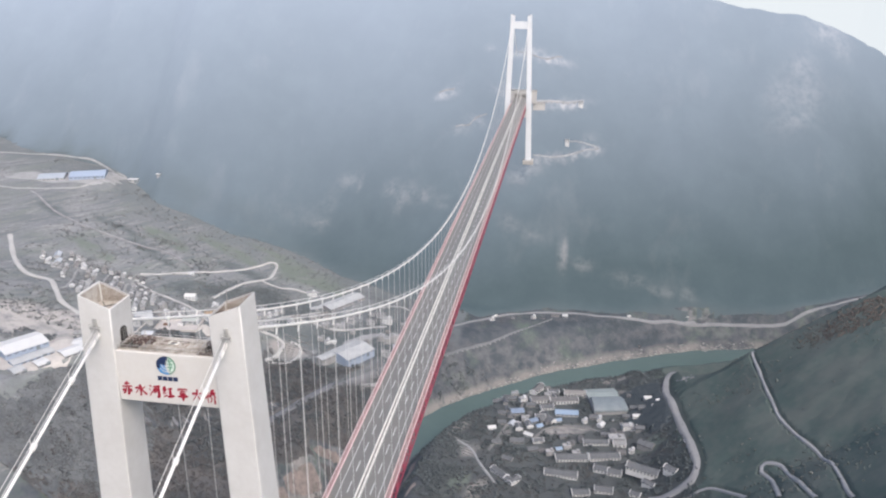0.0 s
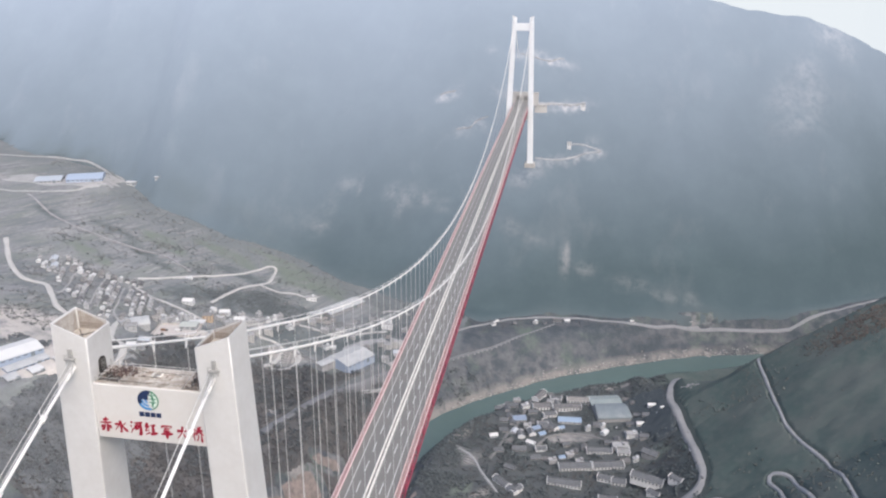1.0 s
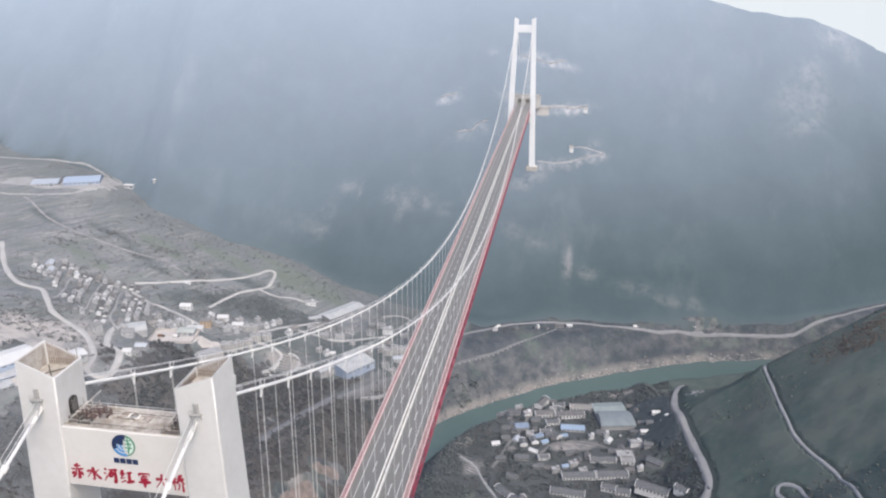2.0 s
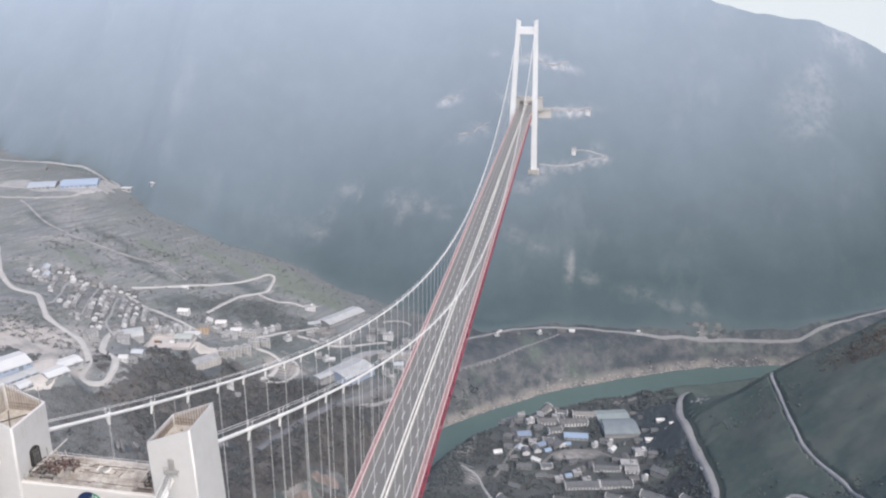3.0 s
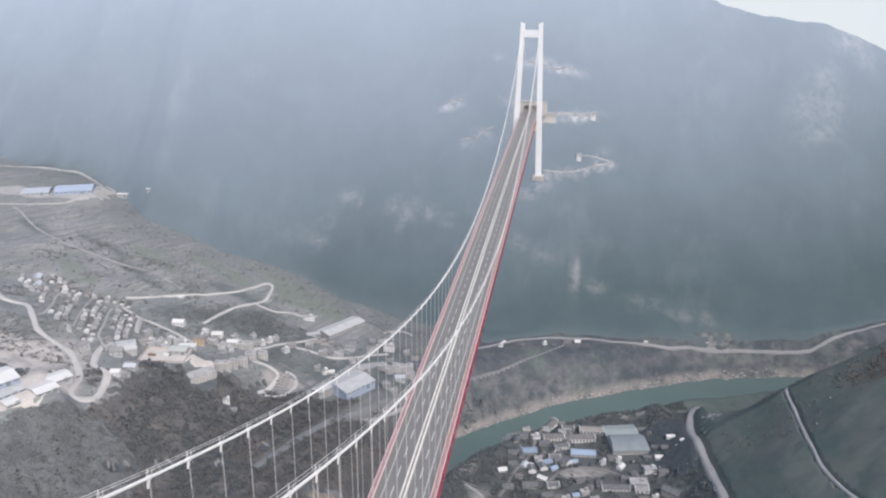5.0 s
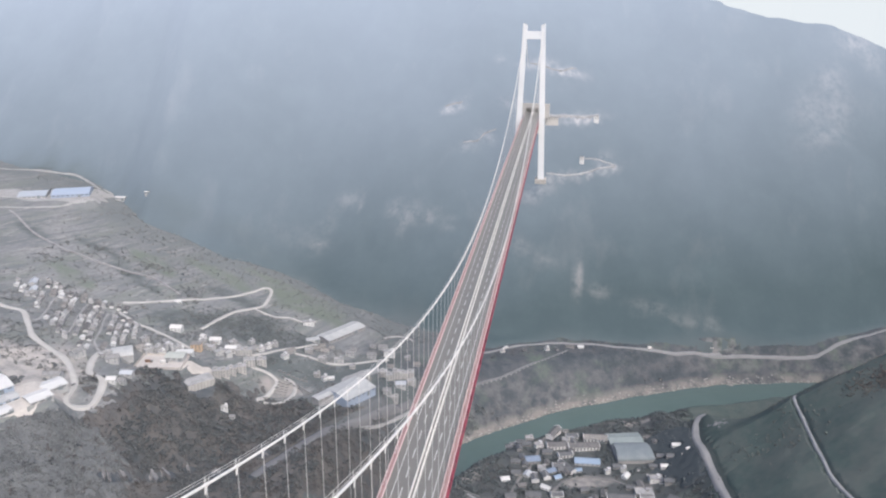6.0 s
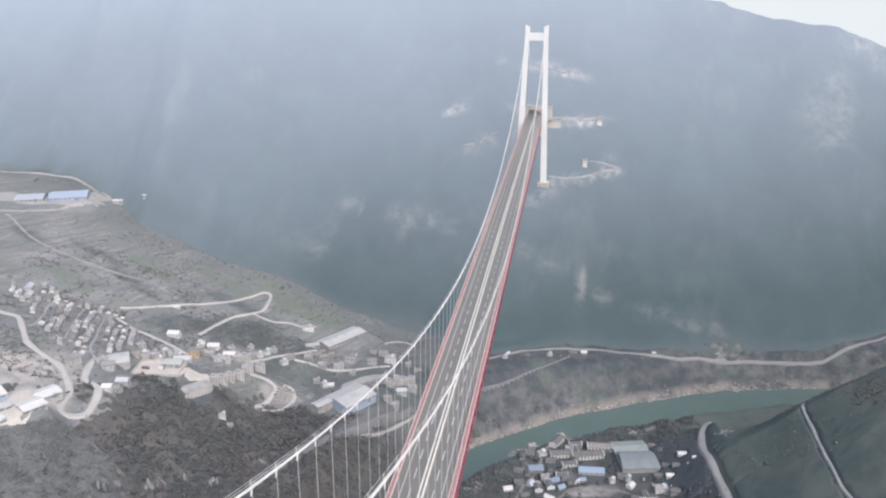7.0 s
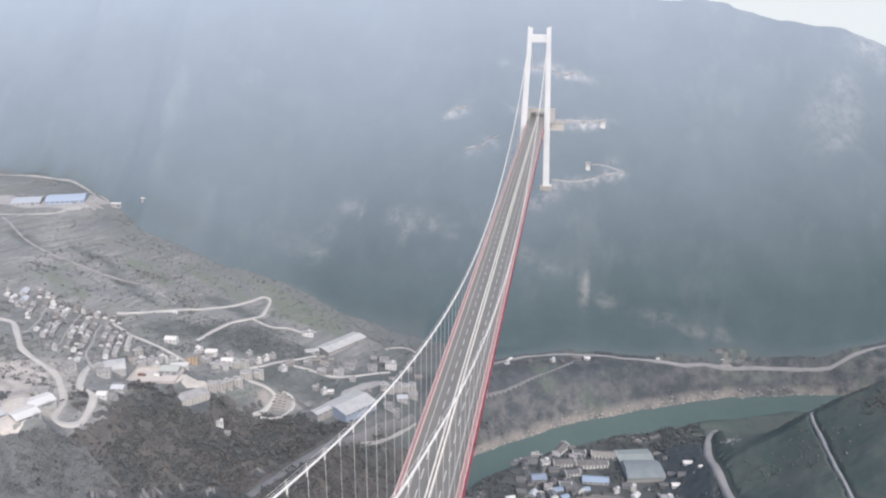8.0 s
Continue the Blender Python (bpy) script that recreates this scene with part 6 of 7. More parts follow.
shed(-480, 526, 12, 16, 3, 60, 'pale_sheet', 'pale_wall', 'small pale-roofed store behind the works', 'long')
shed(-466, 546, 12, 15, 3, 60, 'white_sheet', 'pale_wall', 'small white-roofed store behind the works', 'long')
shed(-252, 968, 70, 27, 5, 57, 'pale_sheet', 'grey_wall', 'long pale-roofed shed among fields', 'long')
shed(-194, 808, 48, 40, 6, 56, 'pale_sheet', 'blue_sheet', 'factory hall with pale roof and light blue walls', 'long')
shed(-221, 790, 34, 13, 5, 56, 'pale_sheet', 'grey_wall', 'grey lean-to hall beside the factory', 'long')
shed(-842, 1136, 44, 40, 3.5, 22, 'mist_blue', 'pale_wall', 'grey-blue industrial shed on the plateau', 'long')
shed(-786, 1160, 60, 48, 6, 24, 'blue_sheet', 'blue_sheet', 'large blue industrial shed on the plateau', 'long')
shed(154, 763, 42, 32, 8, 12, 'grey_sheet', 'grey_wall', 'large hall with curved blue-grey roof', 'vault')
shed(147, 793, 40, 24, 5, 14, 'green_sheet', 'grey_wall', 'pale green-roofed annex behind the curved hall', 'long')
shed(-453, 731, 24, 25, 6, 30, 'pale_sheet', 'pale_wall', 'pale vaulted market hall in the town', 'vault')
# blocks of flats
flats(-348, 757, 10, 9, 3, 20)
flats(-341, 764, 11, 9, 3, 20)
flats(-336, 774, 10, 9, 3, 20)
flats(-329, 786, 12, 9, 3, 20)
flats(-326, 805, 14, 10, 3, 20)
flats(-339, 830, 12, 9, 3, 20)
flats(-347, 824, 10, 9, 3, 20)
flats(-315, 818, 12, 9, 3, 20)
flats(-156, 862, 9, 9, 3, 8)
flats(-148, 868, 10, 9, 4, 8)
flats(-139, 873, 10, 9, 3, 8)
flats(-131, 879, 9, 9, 3, 8)
flats(-166, 869, 10, 9, 3, 8)
# terrace walls by the hairpin
for k in range(7):
    u = k / 6
    terrace_wall(-290 + 4 * u, 801 - 29 * u, -275 + 3 * u, 808 - 30 * u)
terrace_wall(-288, 815, -252, 804)
terrace_wall(-295, 820, -257, 825)
for k in range(4):
    terrace_wall(-268 + 3 * k, 816 - 2 * k, -250 + 2 * k, 794 + 2 * k)
# stepped plots on the near bank
for k in range(6):
    terrace_wall(-30 + 2.5 * k, 664 - 6 * k, -12 + 2.5 * k, 656 - 6 * k)
# single works
orange_house(-395, 803, 13, 9, 9, 14)
silo(-417, 770, 2.6, 13)
silo(-411, 772, 2.6, 13)
grey_hall(-358, 729, 32, 18, 6, 48)
shed(-396, 752, 22, 15, 7, 8, 'mist_sheet', 'pale_wall', 'pale green-grey works hall beside the silos', 'long')
YARD_LEVEL = works_yard(-409, 742, 56, 34, 8).location.z
yard(-478, 563, 96, 64, 52)
yard(-197, 866, 66, 20, 47, lane_mat, label="grey concrete storage yard behind the factory")
yard(-368, 750, 46, 26, 35, yard_mat, label="worn concrete apron below the works yard")
yard(-812, 1146, 190, 76, 22, lane_mat, label="pale grey concrete yard round industrial sheds")
yard(-690, 1192, 56, 16, -14, lane_mat, label="pale levelled yard at the road's bend")


# dense old town: rows of small houses climbing the slope
def inside(px, py, poly):
    hit = False
    for (ax, ay), (bx, by) in zip(poly, poly[1:] + poly[:1]):
        if (ay > py) != (by > py) and px < (bx - ax) * (py - ay) / (by - ay) + ax:
            hit = not hit
    return hit


ROAD_POINTS = np.array([(p.x, p.y, w) for line, w in ROADS for p in line])


def clear_of_roads(x, y, r):
    return bool((np.hypot(ROAD_POINTS[:, 0] - x, ROAD_POINTS[:, 1] - y) > ROAD_POINTS[:, 2] / 2 + r).all())


def clear_of_houses(x, y, r):
    return all(math.hypot(a - x, b - y) > q + r for a, b, q in TAKEN)


rng = random.Random(7)
TAKEN += [(82, 698, 7), (95, 703, 8), (108, 706, 8), (120, 708, 7)]
VILLAGE = [(8, 6.5, 4, "vgrey"), (10, 7, 4.5, "vbrown"), (9, 6, 4, "vgrey"), (7, 5.5, 3.5, "vbrown"), (12, 7, 4.5, "hall"), (9, 6.5, 4.5, "flat"), (7, 5, 3.5, "skyblue"), (6, 5, 3.5, "pale"), (7, 5, 3.5, "vbrown"), (10, 7, 4.2, "vgrey"), (9, 6, 4, "vbrown")]
SIZES = [(9, 7, 4, "flat"), (11, 8, 5, "grey"), (10, 8, 4, "brown"), (9, 7, 4, "grey"), (13, 8, 5, "flatpale"), (9, 7, 4, "pale"), (10, 7, 6, "flat"), (12, 8, 4, "brown"), (7, 6, 4, "white"), (8, 6, 4, "flatpale"), (8, 6, 4, "pale"), (6, 5, 3.5, "white")]


def fill_quarter(poly, count, gap, group, sizes=SIZES, turn=60):
    xs, ys = [p[0] for p in poly], [p[1] for p in poly]
    made = tries = 0
    while made < count and tries < count * 60:
        tries += 1
        x, y = rng.uniform(min(xs), max(xs)), rng.uniform(min(ys), max(ys))
        w, d, h, style = rng.choice(sizes)
        if inside(x, y, poly) and clear_of_roads(x, y, 5) and clear_of_houses(x, y, gap):
            house(round(x, 1), round(y, 1), w, d, h, turn + rng.choice((0, 0, 90)) + rng.uniform(-14, 14), style, group)
            TAKEN[-1] = (x, y, 3.4)
            made += 1


def town_rows(poly, turn, pitch, group, sizes):
    """Rows of small houses, wall to wall, with a gap here and there for a lane or a tree."""
    c, q = math.cos(radians(turn)), math.sin(radians(turn))
    ox, oy = sum(p[0] for p in poly) / len(poly), sum(p[1] for p in poly) / len(poly)
    for k in range(-14, 15):
        v, u = pitch * k + rng.uniform(-1.2, 1.2), -130.0
        while u < 130:
            w, d, h, style = rng.choice(sizes)
            u += w / 2
            x, y = ox + c * u - q * v, oy + q * u + c * v
            if rng.random() < 0.8 and inside(x, y, poly) and clear_of_roads(x, y, 4.5) and all(math.hypot(a - x, b - y) > r + 3 for a, b, r in FIXED):
                house(round(x, 1), round(y, 1), w, d, h, turn + rng.uniform(-7, 7), style, group)
                TAKEN[-1] = (x, y, 3.0)
            u += w / 2 + rng.choice((0.6, 0.9, 1.5, 4.0))


FIXED = list(TAKEN)
ROWHOUSE = [(7, 6, 3, "flatpale"), (9, 5.5, 3.5, "grey"), (8, 5.5, 3.2, "dark"), (7, 5, 3, "grey"), (10, 5.5, 3.5, "flatpale"), (7, 5.5, 3, "dark"), (9, 5.5, 3.5, "flat"), (10, 6, 3.2, "brown"), (6, 5, 3, "white"), (8, 5.5, 3, "pale"), (6, 5, 3, "white")]
town_rows([(-672, 836), (-650, 872), (-600, 860), (-555, 870), (-530, 874), (-490, 836), (-472, 800), (-462, 768), (-472, 724), (-482, 712), (-505, 722), (-542, 735), (-575, 765), (-620, 800)], 114, 9.2, "old town houses", ROWHOUSE)
fill_quarter([(-455, 790), (-400, 800), (-395, 770), (-470, 690), (-475, 740)], 12, 4.5, "old town houses")
fill_quarter([(-440, 880), (-380, 850), (-350, 870), (-300, 900), (-290, 850), (-360, 800), (-400, 815)], 16, 6, "plateau houses")
fill_quarter([(-290, 905), (-180, 960), (-120, 930), (-150, 860), (-260, 840)], 10, 7, "plateau houses", [(8, 6, 3.6, "flat"), (9, 7, 4, "brown"), (8, 6, 3.6, "grey"), (7, 6, 3.4, "brown")], 15)
fill_quarter([(5, 790), (60, 830), (130, 850), (200, 790), (200, 655), (60, 640), (10, 700)], 46, 2.4, "village houses", VILLAGE, 10)
fill_quarter([(-40, 1005), (20, 1035), (90, 1050), (60, 1030), (-20, 985)], 4, 4, "river road houses", [(7, 5, 3, "pale"), (6, 5, 3, "vgrey"), (6, 5, 3, "flat")], 30)


# bare earth and cliffs
red_earth = material("reddish_bare_earth", (0.29, 0.242, 0.223), 0.95, vary=1.0, scale=0.11, dark=(0.150, 0.135, 0.128), bump=0.3, bump_scale=0.4)
for x, y, w, d, rot in ((-200, 530, 40, 26, 65), (-178, 640, 46, 15, 58), (-190, 580, 60, 22, 68), (-76, 618, 40, 14, 80), (-64, 560, 34, 10, 75)):
    yard(x, y, w, d, rot, red_earth, "ground_earth_patch", "bare reddish earth slope under the bridge", "earth")
cliff_rock = material("streaked_limestone", (0.251, 0.252, 0.262), 0.95, vary=0.9, scale=0.12, dark=(0.14, 0.144, 0.15), bump=0.4, bump_scale=0.5)


def cliff(x, y, length, rot, seed):
    """A broken limestone face: upright slabs of uneven height and reach, side by side along the slope."""
    r = random.Random(seed)
    bm = bmesh.new()
    c, q = math.cos(radians(rot)), math.sin(radians(rot))
    u = -length / 2
    while u < length / 2:
        w, reach = r.uniform(0.9, 2.4), r.uniform(5, 15)
        px, py = x + u * c + r.uniform(-1, 1), y + u * q + r.uniform(-1, 1)
        z = ground(px, py)
        top, lean = z + r.uniform(0.3, 5) * (1.1 - abs(2 * u / length)), r.uniform(-0.6, 1.4)
        low, high = [], []
        for a, b in ((-w / 2, 3), (w / 2, 3), (w * 0.6, -reach * 0.7), (r.uniform(-0.3, 0.3) * w, -reach), (-w * 0.6, -reach * 0.75)):
            gx, gy = px + a * c + b * -q, py + a * q + b * c
            low.append(bm.verts.new((gx, gy, z - 34)))
            high.append(bm.verts.new((gx + r.uniform(-0.3, 0.3) + q * -lean * (b < 0), gy + r.uniform(-0.3, 0.3) + c * lean * (b < 0), top - (0 if b > 0 else r.uniform(0.5, 4)))))
        for i in range(5):
            bm.faces.new((low[i], low[(i + 1) % 5], high[(i + 1) % 5], high[i]))
        bm.faces.new(high)
        u += w * r.uniform(0.7, 1.5)
    for k in (-0.33, 0, 0.33):
        TAKEN.append((x + k * length * c + 5 * q, y + k * length * q - 5 * c, length * 0.24 + 3))
    bmesh.ops.recalc_face_normals(bm, faces=bm.faces)
    tagged(mesh_object("cliff", bm, cliff_rock), "streaked pale limestone cliff on the gorge slope", "cliff", kind="structure")


for k, (x, y, l, rot) in enumerate(((-374, 558, 9, 36), (-366, 569, 8, 52), (-345, 590, 9, 44), (-338, 599, 10, 56), (-322, 620, 6, 40), (-291, 622, 10, 30), (-258, 667, 8, 60))):
    cliff(x, y, l, rot, 90 + k)


# ---- works on the far slope beside the tunnel
tan_wall = material("tan_plaster_wall", (0.46, 0.455, 0.45), 0.9, vary=0.5, scale=0.2, dark=(0.39, 0.385, 0.38))


def far_block(x, y, w, d, h, rot, wall, label):
    z = base_height(x, y, w, d, rot, hillside)
    ob = thing("service_building", label, "building", pose(x, y, z, 0, 0, rot))
    bm = bmesh.new()
    box(bm, -w / 2, -d / 2, -9, w / 2, d / 2, h)
    part("wall", bm, wall, ob)
    bm = bmesh.new()
    box(bm, -w / 2 - 0.4, -d / 2 - 0.4, h, w / 2 + 0.4, d / 2 + 0.4, h + 0.5)
    part("roof", bm, flat_roof, ob)
    windows_of(ob, w, d, 2, 0.5, 3.0, 1.5, 4.0)


far_block(32, 1288, 22, 8, 5, 8, tan_wall, "tan service building beside the tunnel mouth")
far_block(107, 1319, 8, 6, 5, 6, white_wall, "small white hut on the cut terrace")
far_block(86, 1268, 7, 6, 6, 6, white_wall, "small white hut by the earth track")
portal = thing("tunnel_portal", "pale tan concrete tunnel portal at the deck's end", "tunnel portal", pose(2, SPAN + 77, DECK))
for x0, x1, z0, z1 in ((-24, -13.5, -9, 12), (-4.5, -0.5, -9, 7), (8.5, 26, -9, 13), (-13.5, 8.5, 7, 13)):
    bm = bmesh.new()
    box(bm, x0, 0, z0, x1, 8, z1)
    part("portal_wall", bm, tan_wall, portal)
# grey panels close the openings, coloured in place of the tunnel's unlit inside
for x0, x1 in ((-13.5, -4.5), (-0.5, 8.5)):
    bm = bmesh.new()
    box(bm, x0, 6.5, -1, x1, 7.5, 7)
    part("tunnel_mouth", bm, grey_steel, portal, "grey panel standing in for the dark tunnel mouth")
for k in range(12):
    bm = bmesh.new()
    box(bm, -23.5 + 4.3 * k, -0.5, 7.3, -22.9 + 4.3 * k, 0, 13.2)
    part("rib", bm, tan_wall, portal)
bm = bmesh.new()
box(bm, -24.5, -0.8, 13, 26.5, 8.5, 13.8)
part("coping", bm, concrete, portal, "pale concrete coping")


# ---- a few parked vehicles
car_white = material("white_car_paint", (0.66, 0.66, 0.66), 0.35)
car_dark = material("dark_car_paint", (0.06, 0.065, 0.075), 0.35)
tyre_black = material("black_tyre_rubber", (0.03, 0.03, 0.03), 0.9)


def vehicle(x, y, rot, paint, label, length=4.6, height=1.5, truck=False):
    ob = thing("truck" if truck else "car", label, "truck" if truck else "car", pose(x, y, ground(x, y) + 1.25, 0, 0, rot), "vehicles on the roads")
    w = 2.3 if truck else 1.8
    bm = bmesh.new()
    box(bm, -length / 2, -w / 2, 0.4, length / 2, w / 2, 0.95, bevel=0.12)
    part("body", bm, paint, ob)
    bm = bmesh.new()
    if truck:
        box(bm, -length / 2, -w / 2, 1.0, length * 0.2, w / 2, height + 1.2, bevel=0.06)
        part("cargo_box", bm, paint, ob)
        bm = bmesh.new()
        box(bm, length * 0.24, -w / 2, 0.95, length / 2, w / 2, height + 0.7, taper=0.15)
        part("cab", bm, window_dark, ob)
    else:
        box(bm, -length * 0.3, -w * 0.44, 0.95, length * 0.2, w * 0.44, height, taper=0.22)
        part("cabin", bm, window_dark, ob)
    for sx in (-0.32, 0.32):
        for sy in (-1, 1):
            bm = bmesh.new()
            beam(bm, (length * sx, sy * w * 0.5 - 0.1, 0.34), (length * sx, sy * w * 0.5 + 0.1, 0.34), 0.68, sides=10)
            part("wheel", bm, tyre_black, ob)
    return ob


car_brown = material("brown_lorry_paint", (0.20, 0.13, 0.10), 0.5)
for x, y, mat, label in ((-424, 738, car_brown, "brown tipper lorry parked in the works yard"), (-405, 740, car_white, "white lorry parked in the works yard")):
    v = vehicle(x, y, 5, mat, label, 9.0, 2.0, True)
    v.location.z = YARD_LEVEL
for k, (x, y) in enumerate(((144, 738), (159, 733), (188, 719), (189, 711), (181, 708), (147, 723), (176, 715), (168, 724))):
    vehicle(x, y, 20 + 70 * (k % 2), car_white, "white car parked in the village yard")
vehicle(233, 584, 95, car_dark, "dark car on the broad village road")
vehicle(229, 640, 95, car_white, "white car on the broad village road")
vehicle(214, 752, 30, car_white, "white lorry parked beside the village trees", 7.5, 1.6, True)
vehicle(207, 746, 60, car_white, "white van parked beside the village trees", 5.2, 1.9)
vehicle(204, 1078, 12, car_white, "white lorry on the river road", 8.0, 1.7, True)
vehicle(-12, 1019, 40, car_white, "white lorry on the river road", 8.0, 1.7, True)
vehicle(300, 1104, 15, car_white, "white car on the river road")
vehicle(-287, 792, 80, car_dark, "dark car on the hairpin road")
vehicle(-449, 630, 70, car_dark, "dark car on the town road")

# small boat on the river
boat = thing("boat", "small white boat lying on the river", "boat", pose(335, 1001, WATER, 0, 0, 25))
bm = bmesh.new()
low = [bm.verts.new(p) for p in ((-3.2, -0.7, -0.3), (2.2, -0.7, -0.3), (4.0, 0, -0.1), (2.2, 0.7, -0.3), (-3.2, 0.7, -0.3))]
rim = [bm.verts.new(p) for p in ((-3.5, -1.1, 0.8), (2.4, -1.1, 0.8), (5.2, 0, 1.1), (2.4, 1.1, 0.8), (-3.5, 1.1, 0.8))]
for k in range(5):
    bm.faces.new((low[k], low[(k + 1) % 5], rim[(k + 1) % 5], rim[k]))
bm.faces.new(low[::-1]), bm.faces.new(rim)
part("hull", bm, car_white, boat)
bm = bmesh.new()
box(bm, -2.6, -0.8, 0.8, 0.4, 0.8, 2.3, taper=0.1)
part("cabin", bm, white_wall, boat)


# ---- woods and scrub, far off: many small ragged crowns
def wood_material(name, a, b):
    m = material(name, a, 0.95, vary=0.8, scale=0.02, dark=b, island=0.2, gloss=0.05)
    return m


hill_green = material("dark_hill_leaves", (0.080, 0.108, 0.103), 0.95, vary=1.0, scale=0.014, dark=(0.120, 0.136, 0.128), gloss=0.05)
hill_brush = wood_material("mixed_hill_scrub", (0.104, 0.122, 0.116), (0.128, 0.128, 0.122))
grove_leaf = material("dark_grove_leaves", (0.062, 0.074, 0.083), 0.95, vary=0.8, scale=0.05, dark=(0.074, 0.086, 0.094), gloss=0.05)
village_green = wood_material("dull_village_leaves", (0.108, 0.124, 0.131), (0.096, 0.111, 0.119))
gorge_brush = material("mixed_winter_thicket", (0.130, 0.125, 0.124), 0.95, vary=1.0, scale=0.014, dark=(0.071, 0.081, 0.090), gloss=0.05)
bare_brush = wood_material("bare_winter_brush", (0.112, 0.117, 0.125), (0.092, 0.098, 0.107))
field_bush = wood_material("olive_scrub_leaves", (0.186, 0.198, 0.200), (0.205, 0.212, 0.215))
# garden leaf colour lifted towards the ground's, painting in distance haze
town_leaf = wood_material("hazed_garden_leaves", (0.150, 0.160, 0.165), (0.190, 0.196, 0.200))
gold = (1 + 5 ** 0.5) / 2
ICO = np.array([(-1, gold, 0), (1, gold, 0), (-1, -gold, 0), (1, -gold, 0), (0, -1, gold), (0, 1, gold), (0, -1, -gold), (0, 1, -gold), (gold, 0, -1), (gold, 0, 1), (-gold, 0, -1), (-gold, 0, 1)]) / 1.902
HULL = []
for i in range(12):
    for j in range(i + 1, 12):
        for k in range(j + 1, 12):
            p = ICO[[i, j, k]]
            if max(np.linalg.norm(p[0] - p[1]), np.linalg.norm(p[1] - p[2]), np.linalg.norm(p[0] - p[2])) < 1.2:
                n = np.cross(p[1] - p[0], p[2] - p[0])
                HULL.append((i, j, k) if n @ p.sum(0) > 0 else (i, k, j))
HULL = np.array(HULL)


OCTA = np.array([(1, 0, 0), (0, 1, 0), (-1, 0, 0), (0, -1, 0), (0, 0, 1), (0, 0, -0.6)], float)
OCTA_FACES = np.array([(0, 1, 4), (1, 2, 4), (2, 3, 4), (3, 0, 4), (1, 0, 5), (2, 1, 5), (3, 2, 5), (0, 3, 5)])


def grow_scrub(name, label, mat, x, y, size, seed, lumps=3, tall=0.8, lift=0.0):
    """Small bare bushes, each a handful of ragged tufts of different size and turn."""
    r = np.random.RandomState(seed)
    lumps = int(lumps * 1.8)
    n = len(x) * lumps
    S = np.repeat(size, lumps)
    spread = r.normal(0, 0.42, (n, 2)) * S[:, None]
    rad = S * r.uniform(0.13, 0.36, n)
    a = r.uniform(0, 6.283, n)
    v = OCTA[None] * r.uniform(0.6, 1.4, (n, 6, 1)) * rad[:, None, None]
    vx, vy = v[:, :, 0] * np.cos(a)[:, None] - v[:, :, 1] * np.sin(a)[:, None], v[:, :, 0] * np.sin(a)[:, None] + v[:, :, 1] * np.cos(a)[:, None]
    px, py = np.repeat(x, lumps) + spread[:, 0], np.repeat(y, lumps) + spread[:, 1]
    pz = ground_many(px, py) + lift + 0.35 * rad + S * r.uniform(0, 0.5, n) * tall
    v = np.stack([vx + px[:, None], vy + py[:, None], v[:, :, 2] * tall * 1.2 + pz[:, None]], -1)
    f = OCTA_FACES[None] + (np.arange(n) * 6)[:, None, None]
    return tagged(bulk_mesh(name, v.reshape(-1, 3), f.reshape(-1, 3), mat, True), label, "shrubs", kind="stuff")


def grow_wood(name, label, mat, x, y, size, seed, lumps=2):
    """One ragged crown of several leafy lumps at each place, with height drawn from the ground's mesh."""
    r = np.random.RandomState(seed)
    n = len(x)
    z = ground_many(x, y)
    X, S = np.repeat(x, lumps), np.repeat(size, lumps)
    Y, Z = np.repeat(y, lumps), np.repeat(z, lumps)
    off = r.normal(0, 0.32, (n * lumps, 3))
    rad = S * r.uniform(0.32, 0.62, n * lumps)
    cx, cy, cz = X + off[:, 0] * S, Y + off[:, 1] * S, Z + S * (0.45 + 0.35 * off[:, 2])
    jag = r.uniform(0.7, 1.25, (n * lumps, 12, 1))
    v = ICO[None] * jag * rad[:, None, None]
    v[:, :, 2] *= 0.65
    v += np.stack([cx, cy, cz], -1)[:, None, :]
    f = HULL[None] + (np.arange(n * lumps) * 12)[:, None, None]
    ob = bulk_mesh(name, v.reshape(-1, 3), f.reshape(-1, 3), mat, True)
    return tagged(ob, label, "trees", kind="stuff")


def ground_many(x, y):
    i = np.clip(np.searchsorted(GX, x) - 1, 0, len(GX) - 2)
    j = np.clip(np.searchsorted(GY, y) - 1, 0, len(GY) - 2)
    u, v = (x - GX[i]) / (GX[i + 1] - GX[i]), (y - GY[j]) / (GY[j + 1] - GY[j])
    return (ZZ[j, i] * (1 - u) + ZZ[j, i + 1] * u) * (1 - v) + (ZZ[j + 1, i] * (1 - u) + ZZ[j + 1, i + 1] * u) * v


